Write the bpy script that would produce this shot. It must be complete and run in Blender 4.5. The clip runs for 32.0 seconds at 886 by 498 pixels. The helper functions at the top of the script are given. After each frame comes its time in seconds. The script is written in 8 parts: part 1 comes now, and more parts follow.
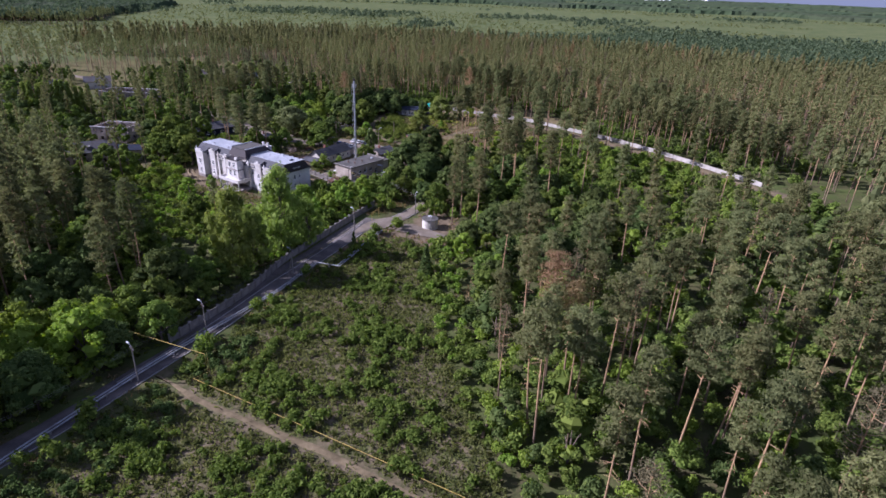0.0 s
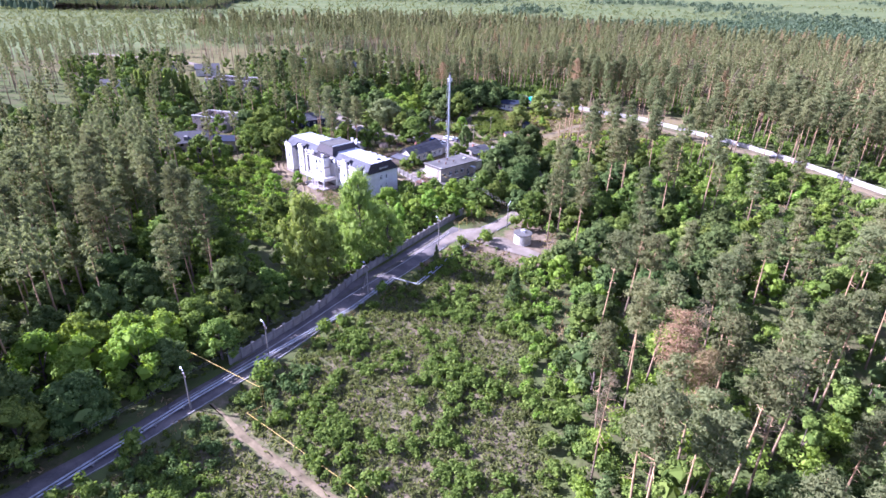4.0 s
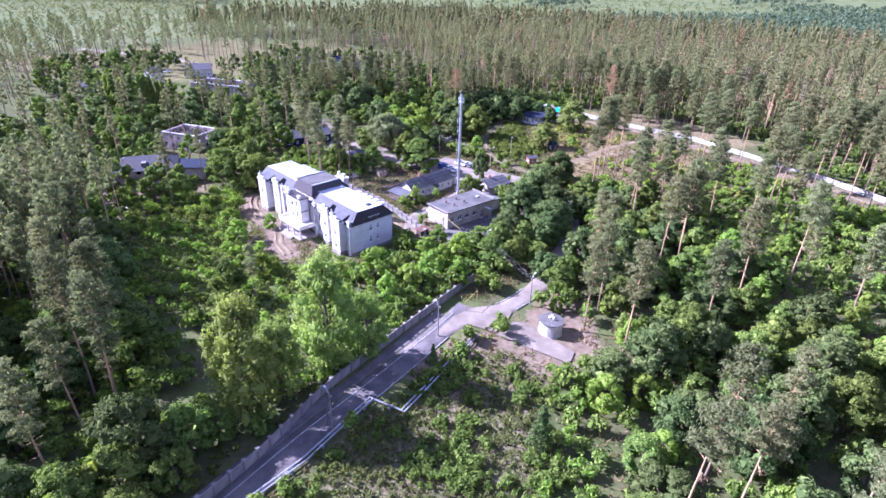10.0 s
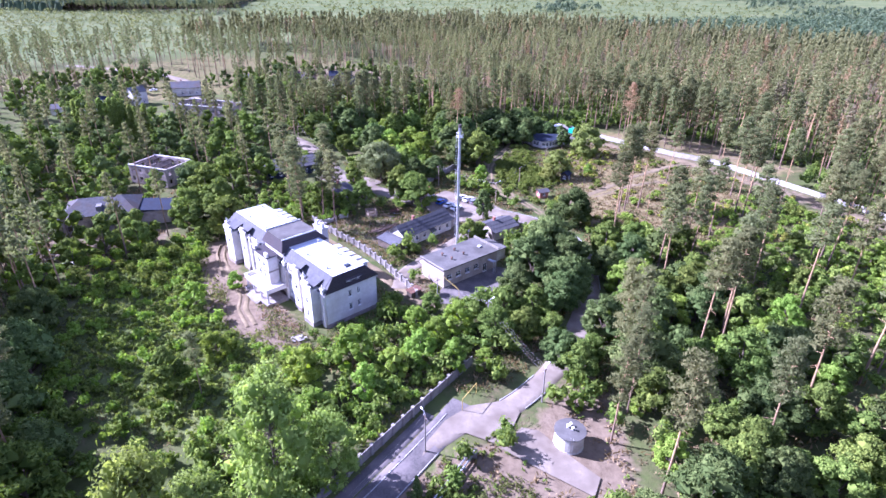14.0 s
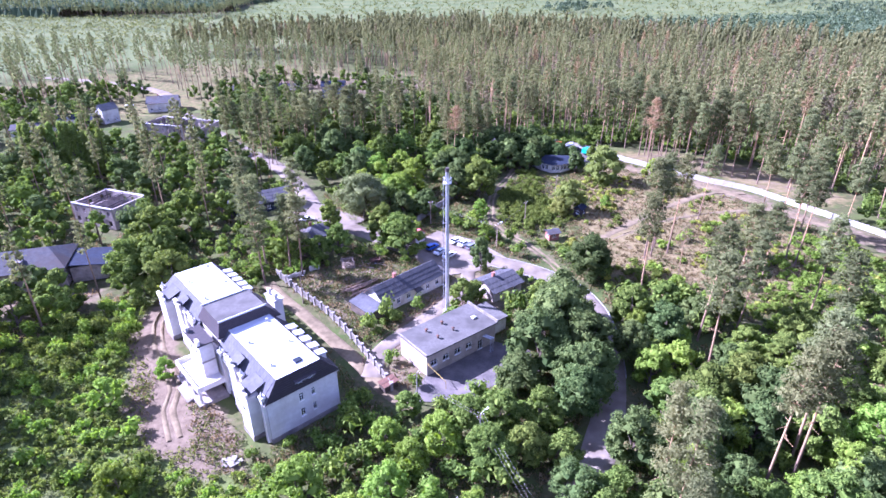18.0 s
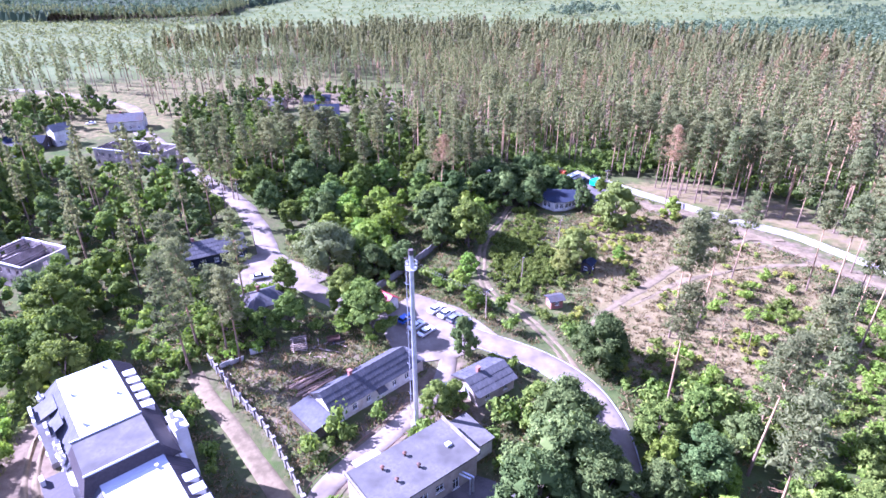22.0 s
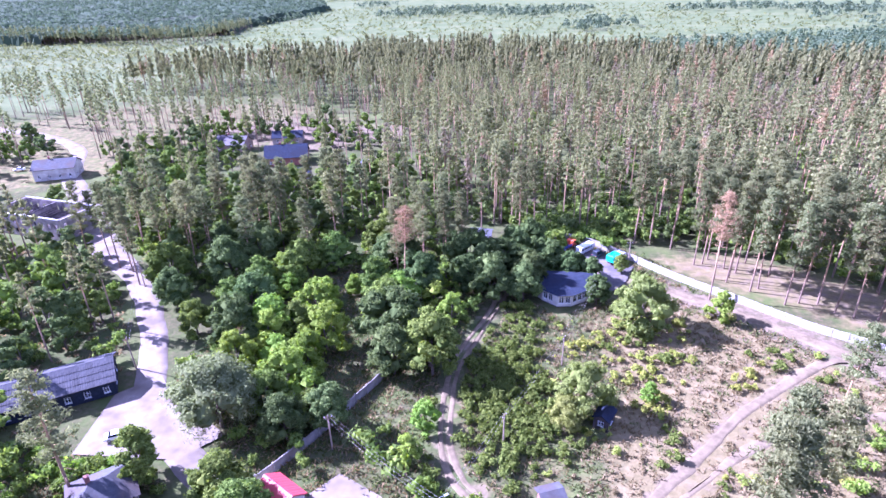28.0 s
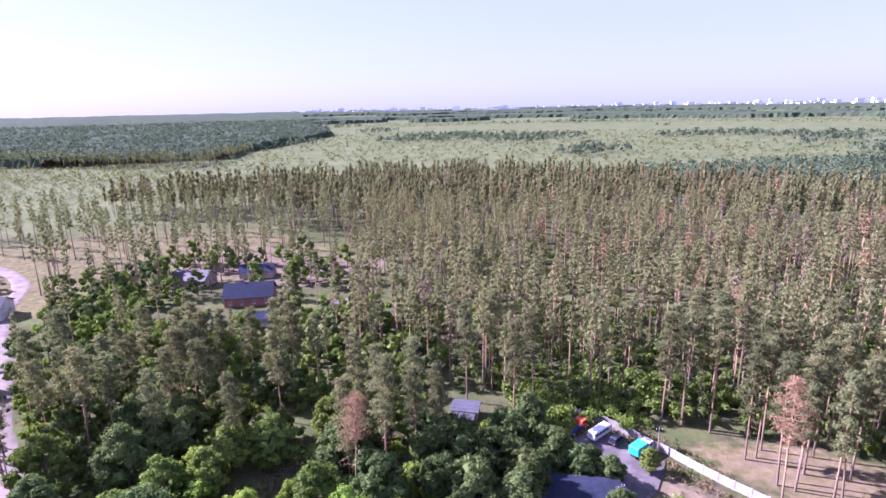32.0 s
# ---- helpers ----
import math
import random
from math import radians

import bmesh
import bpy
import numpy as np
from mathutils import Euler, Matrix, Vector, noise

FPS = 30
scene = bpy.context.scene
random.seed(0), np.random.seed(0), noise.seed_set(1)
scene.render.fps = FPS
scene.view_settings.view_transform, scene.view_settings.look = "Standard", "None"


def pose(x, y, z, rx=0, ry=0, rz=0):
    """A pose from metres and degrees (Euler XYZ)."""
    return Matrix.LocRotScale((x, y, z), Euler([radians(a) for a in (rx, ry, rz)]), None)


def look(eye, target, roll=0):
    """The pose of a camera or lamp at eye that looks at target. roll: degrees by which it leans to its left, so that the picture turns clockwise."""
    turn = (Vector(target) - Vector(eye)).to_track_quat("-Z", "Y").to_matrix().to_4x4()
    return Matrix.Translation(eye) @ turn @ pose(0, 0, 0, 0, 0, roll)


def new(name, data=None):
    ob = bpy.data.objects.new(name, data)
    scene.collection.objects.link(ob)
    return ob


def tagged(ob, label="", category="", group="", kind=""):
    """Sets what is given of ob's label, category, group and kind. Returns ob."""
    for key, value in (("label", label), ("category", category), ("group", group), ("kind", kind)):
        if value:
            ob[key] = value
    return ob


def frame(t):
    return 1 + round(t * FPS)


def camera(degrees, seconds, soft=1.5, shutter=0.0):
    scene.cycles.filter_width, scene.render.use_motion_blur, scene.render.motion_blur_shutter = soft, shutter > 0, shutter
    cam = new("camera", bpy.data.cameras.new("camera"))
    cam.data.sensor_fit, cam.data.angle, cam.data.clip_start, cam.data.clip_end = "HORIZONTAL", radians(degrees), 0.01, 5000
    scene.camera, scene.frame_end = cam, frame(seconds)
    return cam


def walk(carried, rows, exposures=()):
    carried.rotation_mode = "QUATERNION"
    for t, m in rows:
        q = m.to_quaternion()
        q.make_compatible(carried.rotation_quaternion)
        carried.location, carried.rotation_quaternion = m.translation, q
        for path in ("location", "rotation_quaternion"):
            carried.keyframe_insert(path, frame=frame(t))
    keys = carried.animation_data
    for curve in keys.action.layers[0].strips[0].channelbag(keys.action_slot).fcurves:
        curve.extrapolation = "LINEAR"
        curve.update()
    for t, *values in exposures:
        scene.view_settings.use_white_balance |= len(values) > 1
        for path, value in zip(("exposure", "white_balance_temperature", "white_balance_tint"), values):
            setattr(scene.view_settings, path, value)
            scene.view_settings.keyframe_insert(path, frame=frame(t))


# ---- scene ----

# ---------------------------------------------------------------- camera
cam = camera(76.0, 32.0, 1.6)
# seconds, x, y, z, yaw, pitch, roll
PATH = [
    (0.0, -2.51, -28.51, 67.91, -11.56, -24.75, 2.20),
    (0.5, -2.16, -27.52, 67.94, -6.84, -24.96, 2.40),
    (1.0, -1.84, -26.40, 67.95, -4.91, -25.08, 2.30),
    (1.5, -1.55, -24.90, 67.94, -3.87, -25.27, 2.30),
    (2.0, -1.27, -22.75, 67.92, -3.14, -25.51, 2.20),
    (3.0, -0.66, -17.03, 67.81, -2.20, -25.88, 2.00),
    (3.5, -0.14, -13.66, 67.78, -1.79, -26.11, 1.80),
    (5.5, 2.53, 1.61, 68.01, -0.35, -26.36, 0.30),
    (6.0, 2.85, 5.41, 68.06, -0.16, -26.27, 0.50),
    (7.0, 3.12, 12.71, 68.30, 0.13, -26.10, 0.80),
    (8.0, 3.46, 19.89, 68.51, 0.26, -25.99, 1.20),
    (8.5, 3.70, 23.50, 68.56, 0.29, -26.60, 1.30),
    (9.0, 3.94, 27.22, 68.65, 0.32, -27.42, 1.20),
    (10.0, 4.26, 34.66, 69.10, 0.64, -27.32, 1.50),
    (11.0, 4.74, 41.50, 69.61, 1.00, -27.10, 1.40),
    (12.0, 5.74, 48.53, 69.95, 1.42, -27.16, 0.90),
    (13.0, 6.69, 55.76, 70.18, 1.74, -27.13, 0.70),
    (14.0, 7.21, 63.13, 70.30, 1.83, -26.90, 0.70),
    (14.5, 7.60, 67.00, 70.34, 1.86, -26.81, 0.50),
    (16.5, 9.78, 83.51, 70.57, 2.74, -27.06, -0.00),
    (17.0, 10.32, 87.66, 70.60, 2.86, -27.06, -0.10),
    (18.0, 11.38, 95.76, 70.73, 3.06, -27.01, -0.20),
    (19.0, 12.57, 104.00, 70.91, 3.28, -27.00, -0.20),
    (20.0, 13.73, 112.44, 71.13, 3.41, -27.02, -0.20),
    (21.0, 14.87, 120.93, 71.36, 3.44, -26.97, -0.20),
    (22.0, 15.81, 129.38, 71.55, 3.57, -26.91, -0.30),
    (23.0, 16.95, 138.32, 71.59, 3.82, -26.90, -0.30),
    (24.0, 18.42, 147.56, 71.56, 3.98, -26.80, -0.20),
    (25.0, 19.80, 156.91, 71.51, 4.17, -26.68, -0.20),
    (25.5, 20.63, 161.45, 71.47, 4.33, -26.64, -0.20),
    (27.5, 24.78, 178.03, 70.66, 5.38, -25.76, -1.30),
    (28.0, 25.42, 182.17, 70.60, 5.54, -25.65, -1.40),
    (29.0, 26.23, 190.52, 70.55, 5.59, -25.38, -1.30),
    (30.0, 27.01, 198.87, 70.54, 5.71, -25.18, -1.20),
    (31.0, 27.80, 207.50, 70.44, 5.70, -24.96, -1.10),
    (31.1, 27.86, 208.42, 70.41, 5.64, -24.82, -1.10),
    (31.2, 27.91, 209.33, 70.38, 5.58, -23.70, -1.10),
    (31.3, 27.97, 210.25, 70.35, 5.52, -21.55, -1.10),
    (31.4, 28.03, 211.16, 70.32, 5.46, -18.35, -1.10),
    (31.5, 28.09, 212.07, 70.29, 5.40, -15.90, -1.10),
    (32.0, 28.51, 216.48, 70.19, 5.33, -14.15, -1.20),
]


def aim(x, y, z, yaw, pitch, roll):
    a, b = radians(yaw), radians(pitch)
    eye = Vector((x, y, z))
    return look(eye, eye + Vector((-math.sin(a) * math.cos(b), math.cos(a) * math.cos(b), math.sin(b))), roll)


walk(cam, [(r[0], aim(*r[1:])) for r in PATH],
     exposures=[(0.0, 0.7, 4950, 37), (1.0, 1.4, 4800, 40), (3.0, 2.11, 4710, 44), (6.0, 2.13, 4610, 47), (12.0, 2.14, 4570, 49), (19.0, 2.37, 4510, 53), (25.0, 2.62, 4420, 58), (31.0, 2.4, 4460, 64), (31.4, 2.16, 4640, 65), (32.0, 2.02, 4850, 66)])

# ---------------------------------------------------------------- light
SUN_FROM = Vector((-0.976, 0.217, 0.0)).normalized()
ELEV = 35.0
world = bpy.data.worlds.new("world")
scene.world = world
world.use_nodes = True
wt = world.node_tree
sky = wt.nodes.new("ShaderNodeTexSky")
sky.sky_type = "NISHITA"
sky.sun_disc = False
sky.sun_elevation = radians(ELEV)
sky.sun_rotation = math.atan2(SUN_FROM.x, SUN_FROM.y)
sky.air_density, sky.dust_density, sky.ozone_density = 1.0, 1.0, 1.0
wt.nodes["Background"].inputs[1].default_value = 0.0242
haze = wt.nodes.new("ShaderNodeMix")  # thin bright summer haze all over the sky
haze.data_type = "RGBA"
haze.inputs["Factor"].default_value = 0.35
haze.inputs["B"].default_value = (16.7, 18.0, 20.4, 1)
wt.links.new(sky.outputs[0], haze.inputs["A"])
wt.links.new(haze.outputs["Result"], wt.nodes["Background"].inputs[0])
sun = bpy.data.lights.new("sun", "SUN")
sun.energy, sun.angle, sun.color = 5.4, radians(0.53), (1.0, 0.9, 0.7)
sun_ob = new("sun", sun)
to_sun = SUN_FROM * math.cos(radians(ELEV)) + Vector((0, 0, math.sin(radians(ELEV))))
sun_ob.matrix_world = look(to_sun * 300, (0, 0, 0))

# ---------------------------------------------------------------- materials
def mat(name, rough=0.8, metal=0.0, spec=0.4):
    m = bpy.data.materials.new(name)
    m.use_nodes = True
    b = m.node_tree.nodes["Principled BSDF"]
    b.inputs["Roughness"].default_value = rough
    b.inputs["Metallic"].default_value = metal
    b.inputs["Specular IOR Level"].default_value = spec
    return m, m.node_tree, b


def nd(t, kind, **kw):
    n = t.nodes.new(kind)
    for k, v in kw.items():
        n.inputs[k.replace("_", " ")].default_value = v
    return n


def coords(t):
    return t.nodes.new("ShaderNodeTexCoord").outputs["Object"]


def noise_ramp(t, vec, scale, stops, detail=6.0, rough=0.6):
    n = nd(t, "ShaderNodeTexNoise", Scale=scale, Detail=detail, Roughness=rough)
    t.links.new(vec, n.inputs["Vector"])
    r = t.nodes.new("ShaderNodeValToRGB")
    r.color_ramp.elements[0].position, r.color_ramp.elements[0].color = stops[0][0], (*stops[0][1], 1)
    r.color_ramp.elements[1].position, r.color_ramp.elements[1].color = stops[-1][0], (*stops[-1][1], 1)
    for pos, c in stops[1:-1]:
        e = r.color_ramp.elements.new(pos)
        e.color = (*c, 1)
    t.links.new(n.outputs["Fac"], r.inputs["Fac"])
    return r.outputs["Color"], n.outputs["Fac"]


def mixc(t, fac, a, b, how="MIX"):
    n = t.nodes.new("ShaderNodeMix")
    n.data_type, n.blend_type = "RGBA", how
    for sock, v in ((n.inputs["Factor"], fac), (n.inputs["A"], a), (n.inputs["B"], b)):
        if isinstance(v, bpy.types.NodeSocket):
            t.links.new(v, sock)
        elif isinstance(v, tuple):
            sock.default_value = (*v, 1)
        else:
            sock.default_value = v
    return n.outputs["Result"]


def bump(t, b, height, strength=0.4, dist=0.1):
    n = nd(t, "ShaderNodeBump", Strength=strength, Distance=dist)
    t.links.new(height, n.inputs["Height"])
    t.links.new(n.outputs[0], b.inputs["Normal"])


def surface(name, a, b, c=None, scale=1.2, big=0.15, rough=0.85, metal=0.0, spec=0.3, relief=0.3, vary=0.0):
    """Two-scale mottled surface: fine grain from a to b, large stains towards c."""
    m, t, bs = mat(name, rough, metal, spec)
    v = coords(t)
    fine, h = noise_ramp(t, v, scale, [(0.3, a), (0.7, b)])
    if c:
        st, _ = noise_ramp(t, v, big, [(0.42, (0, 0, 0)), (0.66, (1, 1, 1))], 4.0)
        fine = mixc(t, st, fine, c)
    if vary:
        o = t.nodes.new("ShaderNodeObjectInfo")
        hs = nd(t, "ShaderNodeHueSaturation")
        mr = nd(t, "ShaderNodeMapRange", To_Min=1 - vary, To_Max=1 + vary)
        t.links.new(o.outputs["Random"], mr.inputs["Value"])
        t.links.new(mr.outputs[0], hs.inputs["Value"])
        t.links.new(fine, hs.inputs["Color"])
        fine = hs.outputs[0]
    t.links.new(fine, bs.inputs["Base Color"])
    bump(t, bs, h, relief, 0.05)
    return m


def foliage(name, dark, mid, light, trans=0.25, rough=0.55, tint=0.25):
    """Leaves: every leaf spray its own shade, every tree its own tone, some light through them."""
    m, t, b = mat(name, 0.8, 0.0, 0.04)
    g = t.nodes.new("ShaderNodeNewGeometry")
    r = t.nodes.new("ShaderNodeValToRGB")
    r.color_ramp.elements[0].color = (*dark, 1)
    r.color_ramp.elements[1].color = (*light, 1)
    e = r.color_ramp.elements.new(0.5)
    e.color = (*mid, 1)
    t.links.new(g.outputs["Random Per Island"], r.inputs["Fac"])
    o = t.nodes.new("ShaderNodeObjectInfo")
    hs = nd(t, "ShaderNodeHueSaturation")
    mv = nd(t, "ShaderNodeMapRange", To_Min=1 - tint, To_Max=1 + tint)
    mh = nd(t, "ShaderNodeMapRange", To_Min=0.487, To_Max=0.516)
    w = t.nodes.new("ShaderNodeMath")
    w.operation = "MULTIPLY"
    w.inputs[1].default_value = 7.31
    f = t.nodes.new("ShaderNodeMath")
    f.operation = "FRACT"
    t.links.new(o.outputs["Random"], mv.inputs["Value"])
    t.links.new(o.outputs["Random"], w.inputs[0])
    t.links.new(w.outputs[0], f.inputs[0])
    t.links.new(f.outputs[0], mh.inputs["Value"])
    t.links.new(mv.outputs[0], hs.inputs["Value"])
    t.links.new(mh.outputs[0], hs.inputs["Hue"])
    t.links.new(r.outputs[0], hs.inputs["Color"])
    t.links.new(hs.outputs[0], b.inputs["Base Color"])
    tr = t.nodes.new("ShaderNodeBsdfTranslucent")
    br = nd(t, "ShaderNodeHueSaturation", Saturation=1.15, Value=1.3)
    t.links.new(hs.outputs[0], br.inputs["Color"])
    t.links.new(br.outputs[0], tr.inputs["Color"])
    mx = nd(t, "ShaderNodeMixShader", Fac=trans)
    t.links.new(b.outputs[0], mx.inputs[1])
    t.links.new(tr.outputs[0], mx.inputs[2])
    t.links.new(mx.outputs[0], t.nodes["Material Output"].inputs["Surface"])
    return m


M_PINE = foliage("pine_needles", (0.118, 0.131, 0.052), (0.157, 0.167, 0.065), (0.203, 0.208, 0.084), 0.4)
M_PINE_RED = foliage("dry_pine_needles", (0.21, 0.145, 0.07), (0.30, 0.21, 0.1), (0.38, 0.28, 0.14), 0.3, tint=0.12)
M_PINE_GREY = foliage("withered_twigs", (0.12, 0.10, 0.055), (0.17, 0.143, 0.08), (0.225, 0.19, 0.11), 0.3, tint=0.12)
M_LEAF = foliage("broad_leaves", (0.067, 0.1, 0.02), (0.129, 0.174, 0.032), (0.22, 0.272, 0.052), 0.36)
M_LIME = foliage("lime_leaves", (0.122, 0.185, 0.024), (0.208, 0.29, 0.039), (0.305, 0.39, 0.067), 0.44, tint=0.2)
M_OAK = foliage("dark_leaves", (0.05, 0.076, 0.022), (0.092, 0.126, 0.034), (0.158, 0.198, 0.056), 0.3)
M_POPLAR = foliage("poplar_leaves", (0.14, 0.183, 0.04), (0.228, 0.283, 0.06), (0.33, 0.385, 0.095), 0.46, tint=0.15)
M_WILLOW = foliage("willow_leaves", (0.12, 0.15, 0.055), (0.2, 0.238, 0.09), (0.29, 0.325, 0.14), 0.42, tint=0.1)
M_SALLOW = foliage("sallow_leaves", (0.125, 0.15, 0.032), (0.205, 0.235, 0.053), (0.29, 0.315, 0.085), 0.42, tint=0.12)
M_SHRUB = foliage("shrub_leaves", (0.075, 0.112, 0.02), (0.14, 0.19, 0.034), (0.225, 0.28, 0.055), 0.4)
M_GOLD = foliage("goldenrod", (0.16, 0.20, 0.034), (0.27, 0.30, 0.05), (0.40, 0.39, 0.08), 0.4, tint=0.1)
M_GRASS = foliage("tall_grass", (0.135, 0.11, 0.045), (0.215, 0.17, 0.078), (0.31, 0.245, 0.125), 0.3)
M_WEED = foliage("low_weeds", (0.064, 0.083, 0.023), (0.112, 0.133, 0.038), (0.172, 0.187, 0.062), 0.4, tint=0.15)
# far growth: leaf green dulled and paled in place of haze
M_YOUNG = foliage("young_growth_hazed", (0.105, 0.123, 0.043), (0.15, 0.168, 0.057), (0.205, 0.218, 0.078), 0.35, tint=0.1)
M_YPINE = foliage("young_pine_needles", (0.055, 0.08, 0.042), (0.085, 0.115, 0.058), (0.12, 0.15, 0.078), 0.3, tint=0.1)
M_BARK = surface("bark", (0.10, 0.075, 0.055), (0.19, 0.145, 0.11), (0.08, 0.065, 0.05), 6.0, 0.8, 0.95, relief=0.6)


def pine_bark():
    m, t, b = mat("pine_bark", 0.85, 0.0, 0.2)
    v = coords(t)
    sep = t.nodes.new("ShaderNodeSeparateXYZ")
    t.links.new(v, sep.inputs[0])
    mr = nd(t, "ShaderNodeMapRange", From_Min=3.0, From_Max=11.0)
    t.links.new(sep.outputs["Z"], mr.inputs["Value"])
    lo, h = noise_ramp(t, v, 5.0, [(0.3, (0.12, 0.085, 0.06)), (0.7, (0.24, 0.17, 0.12))])
    hi, _ = noise_ramp(t, v, 4.0, [(0.3, (0.32, 0.195, 0.095)), (0.7, (0.50, 0.335, 0.18))])
    t.links.new(mixc(t, mr.outputs[0], lo, hi), b.inputs["Base Color"])
    bump(t, b, h, 0.5, 0.05)
    return m


M_PBARK = pine_bark()


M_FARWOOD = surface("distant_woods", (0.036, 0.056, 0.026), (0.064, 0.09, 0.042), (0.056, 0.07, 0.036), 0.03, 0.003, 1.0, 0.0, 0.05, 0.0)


def ground_mat():
    """Forest floor, grass and soil; two attributes tell where grass dries out and where bare soil lies."""
    m, t, b = mat("forest_ground", 1.0, 0.0, 0.03)
    v = coords(t)
    litter, h = noise_ramp(t, v, 0.9, [(0.25, (0.035, 0.045, 0.018)), (0.5, (0.075, 0.075, 0.032)), (0.75, (0.14, 0.10, 0.065))], 8.0, 0.7)
    green, _ = noise_ramp(t, v, 0.06, [(0.35, (0.05, 0.072, 0.02)), (0.65, (0.105, 0.122, 0.038))], 6.0)
    gm, _ = noise_ramp(t, v, 0.11, [(0.40, (0, 0, 0)), (0.62, (1, 1, 1))], 5.0)
    base = mixc(t, gm, litter, green)
    dry, _ = noise_ramp(t, v, 0.45, [(0.25, (0.10, 0.086, 0.036)), (0.5, (0.158, 0.129, 0.058)), (0.75, (0.232, 0.184, 0.096))], 8.0, 0.7)
    soil, _ = noise_ramp(t, v, 0.7, [(0.3, (0.108, 0.082, 0.052)), (0.7, (0.185, 0.145, 0.096))], 7.0, 0.65)
    fresh, _ = noise_ramp(t, v, 0.05, [(0.3, (0.055, 0.08, 0.02)), (0.5, (0.098, 0.122, 0.034)), (0.7, (0.145, 0.155, 0.06))], 8.0, 0.75)
    # far land, its colour lightened and yellowed to stand for distance haze
    hazy_heath, _ = noise_ramp(t, v, 0.02, [(0.3, (0.06, 0.082, 0.03)), (0.5, (0.098, 0.118, 0.045)), (0.7, (0.145, 0.15, 0.066))], 9.0, 0.75)
    for att, col in (("hazy_heath", hazy_heath), ("fresh", fresh), ("dry", dry), ("soil", soil)):
        a = t.nodes.new("ShaderNodeAttribute")
        a.attribute_name = att
        n = nd(t, "ShaderNodeTexNoise", Scale=0.35, Detail=6.0)
        t.links.new(v, n.inputs["Vector"])
        ad = t.nodes.new("ShaderNodeMath")
        ad.operation = "ADD"
        t.links.new(a.outputs["Fac"], ad.inputs[0])
        t.links.new(n.outputs["Fac"], ad.inputs[1])
        mr = nd(t, "ShaderNodeMapRange", From_Min=0.85, From_Max=1.15)
        t.links.new(ad.outputs[0], mr.inputs["Value"])
        base = mixc(t, mr.outputs[0], base, col)
    t.links.new(base, b.inputs["Base Color"])
    bump(t, b, h, 0.6, 0.3)
    return m


M_GROUND = ground_mat()
M_ASPHALT = surface("old_asphalt", (0.065, 0.058, 0.055), (0.11, 0.10, 0.093), (0.15, 0.13, 0.118), 3.0, 0.25, 0.85, relief=0.15, spec=0.08)
M_PAVE = surface("worn_paving", (0.16, 0.134, 0.103), (0.235, 0.2, 0.157), (0.122, 0.1, 0.074), 1.6, 0.2, 0.85, relief=0.15, spec=0.08)
M_DIRT = surface("dirt_track", (0.145, 0.113, 0.064), (0.212, 0.168, 0.098), (0.105, 0.083, 0.047), 1.3, 0.3, 0.95, relief=0.3, spec=0.08)
M_KERB = surface("kerb_concrete", (0.26, 0.25, 0.23), (0.37, 0.355, 0.33), (0.2, 0.19, 0.175), 4.0, 0.4, 0.9, vary=0.12)
M_CONCRETE = surface("grey_concrete", (0.22, 0.20, 0.18), (0.32, 0.295, 0.265), (0.16, 0.145, 0.125), 3.0, 0.35, 0.9, vary=0.15, spec=0.08)
M_WHITEWALL = surface("whitewashed_concrete", (0.55, 0.52, 0.46), (0.68, 0.65, 0.58), (0.40, 0.35, 0.29), 2.0, 0.3, 0.9, vary=0.08, spec=0.08)
M_WALLPANEL = surface("weathered_wall_panels", (0.36, 0.335, 0.30), (0.47, 0.445, 0.40), (0.27, 0.24, 0.20), 2.0, 0.3, 0.9, vary=0.12, spec=0.08)
M_PLASTER = surface("white_plaster", (0.55, 0.527, 0.505), (0.645, 0.625, 0.605), (0.46, 0.425, 0.39), 1.5, 0.22, 0.85, vary=0.0)
M_PLINTH = surface("plinth_stone", (0.22, 0.19, 0.18), (0.33, 0.29, 0.27), (0.16, 0.14, 0.13), 2.5, 0.5, 0.9)
M_ROOF_WHITE = surface("light_roof_sheet", (0.50, 0.51, 0.535), (0.60, 0.61, 0.63), (0.41, 0.425, 0.455), 0.8, 0.15, 0.42, 0.25, 0.5, 0.05)
M_ROOF_GREY = surface("grey_roof_felt", (0.085, 0.08, 0.073), (0.13, 0.123, 0.112), (0.07, 0.066, 0.06), 2.0, 0.25, 0.8, spec=0.08)
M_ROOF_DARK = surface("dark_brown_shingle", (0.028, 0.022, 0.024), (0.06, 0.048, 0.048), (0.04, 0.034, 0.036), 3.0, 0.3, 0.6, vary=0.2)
M_ROOF_SLATE = surface("weathered_asbestos_slate", (0.05, 0.051, 0.056), (0.092, 0.091, 0.095), (0.075, 0.062, 0.055), 1.2, 0.25, 0.85, vary=0.14, spec=0.08)
M_ROOF_PALE = surface("pale_slate_slope", (0.13, 0.125, 0.12), (0.19, 0.183, 0.176), (0.095, 0.088, 0.082), 1.5, 0.25, 0.85, vary=0.1, spec=0.1)
M_ROOF_STEEL = surface("dull_zinc_slope", (0.07, 0.07, 0.076), (0.105, 0.104, 0.112), (0.055, 0.054, 0.06), 1.5, 0.25, 0.7, vary=0.1, spec=0.12)
M_ROOF_RED = surface("red_metal_roof", (0.42, 0.055, 0.06), (0.52, 0.09, 0.09), (0.36, 0.06, 0.07), 2.0, 0.3, 0.45)
M_ROOF_BLUE = surface("blue_grey_roof", (0.016, 0.021, 0.034), (0.032, 0.039, 0.06), (0.024, 0.026, 0.036), 1.5, 0.3, 0.9, spec=0.08)
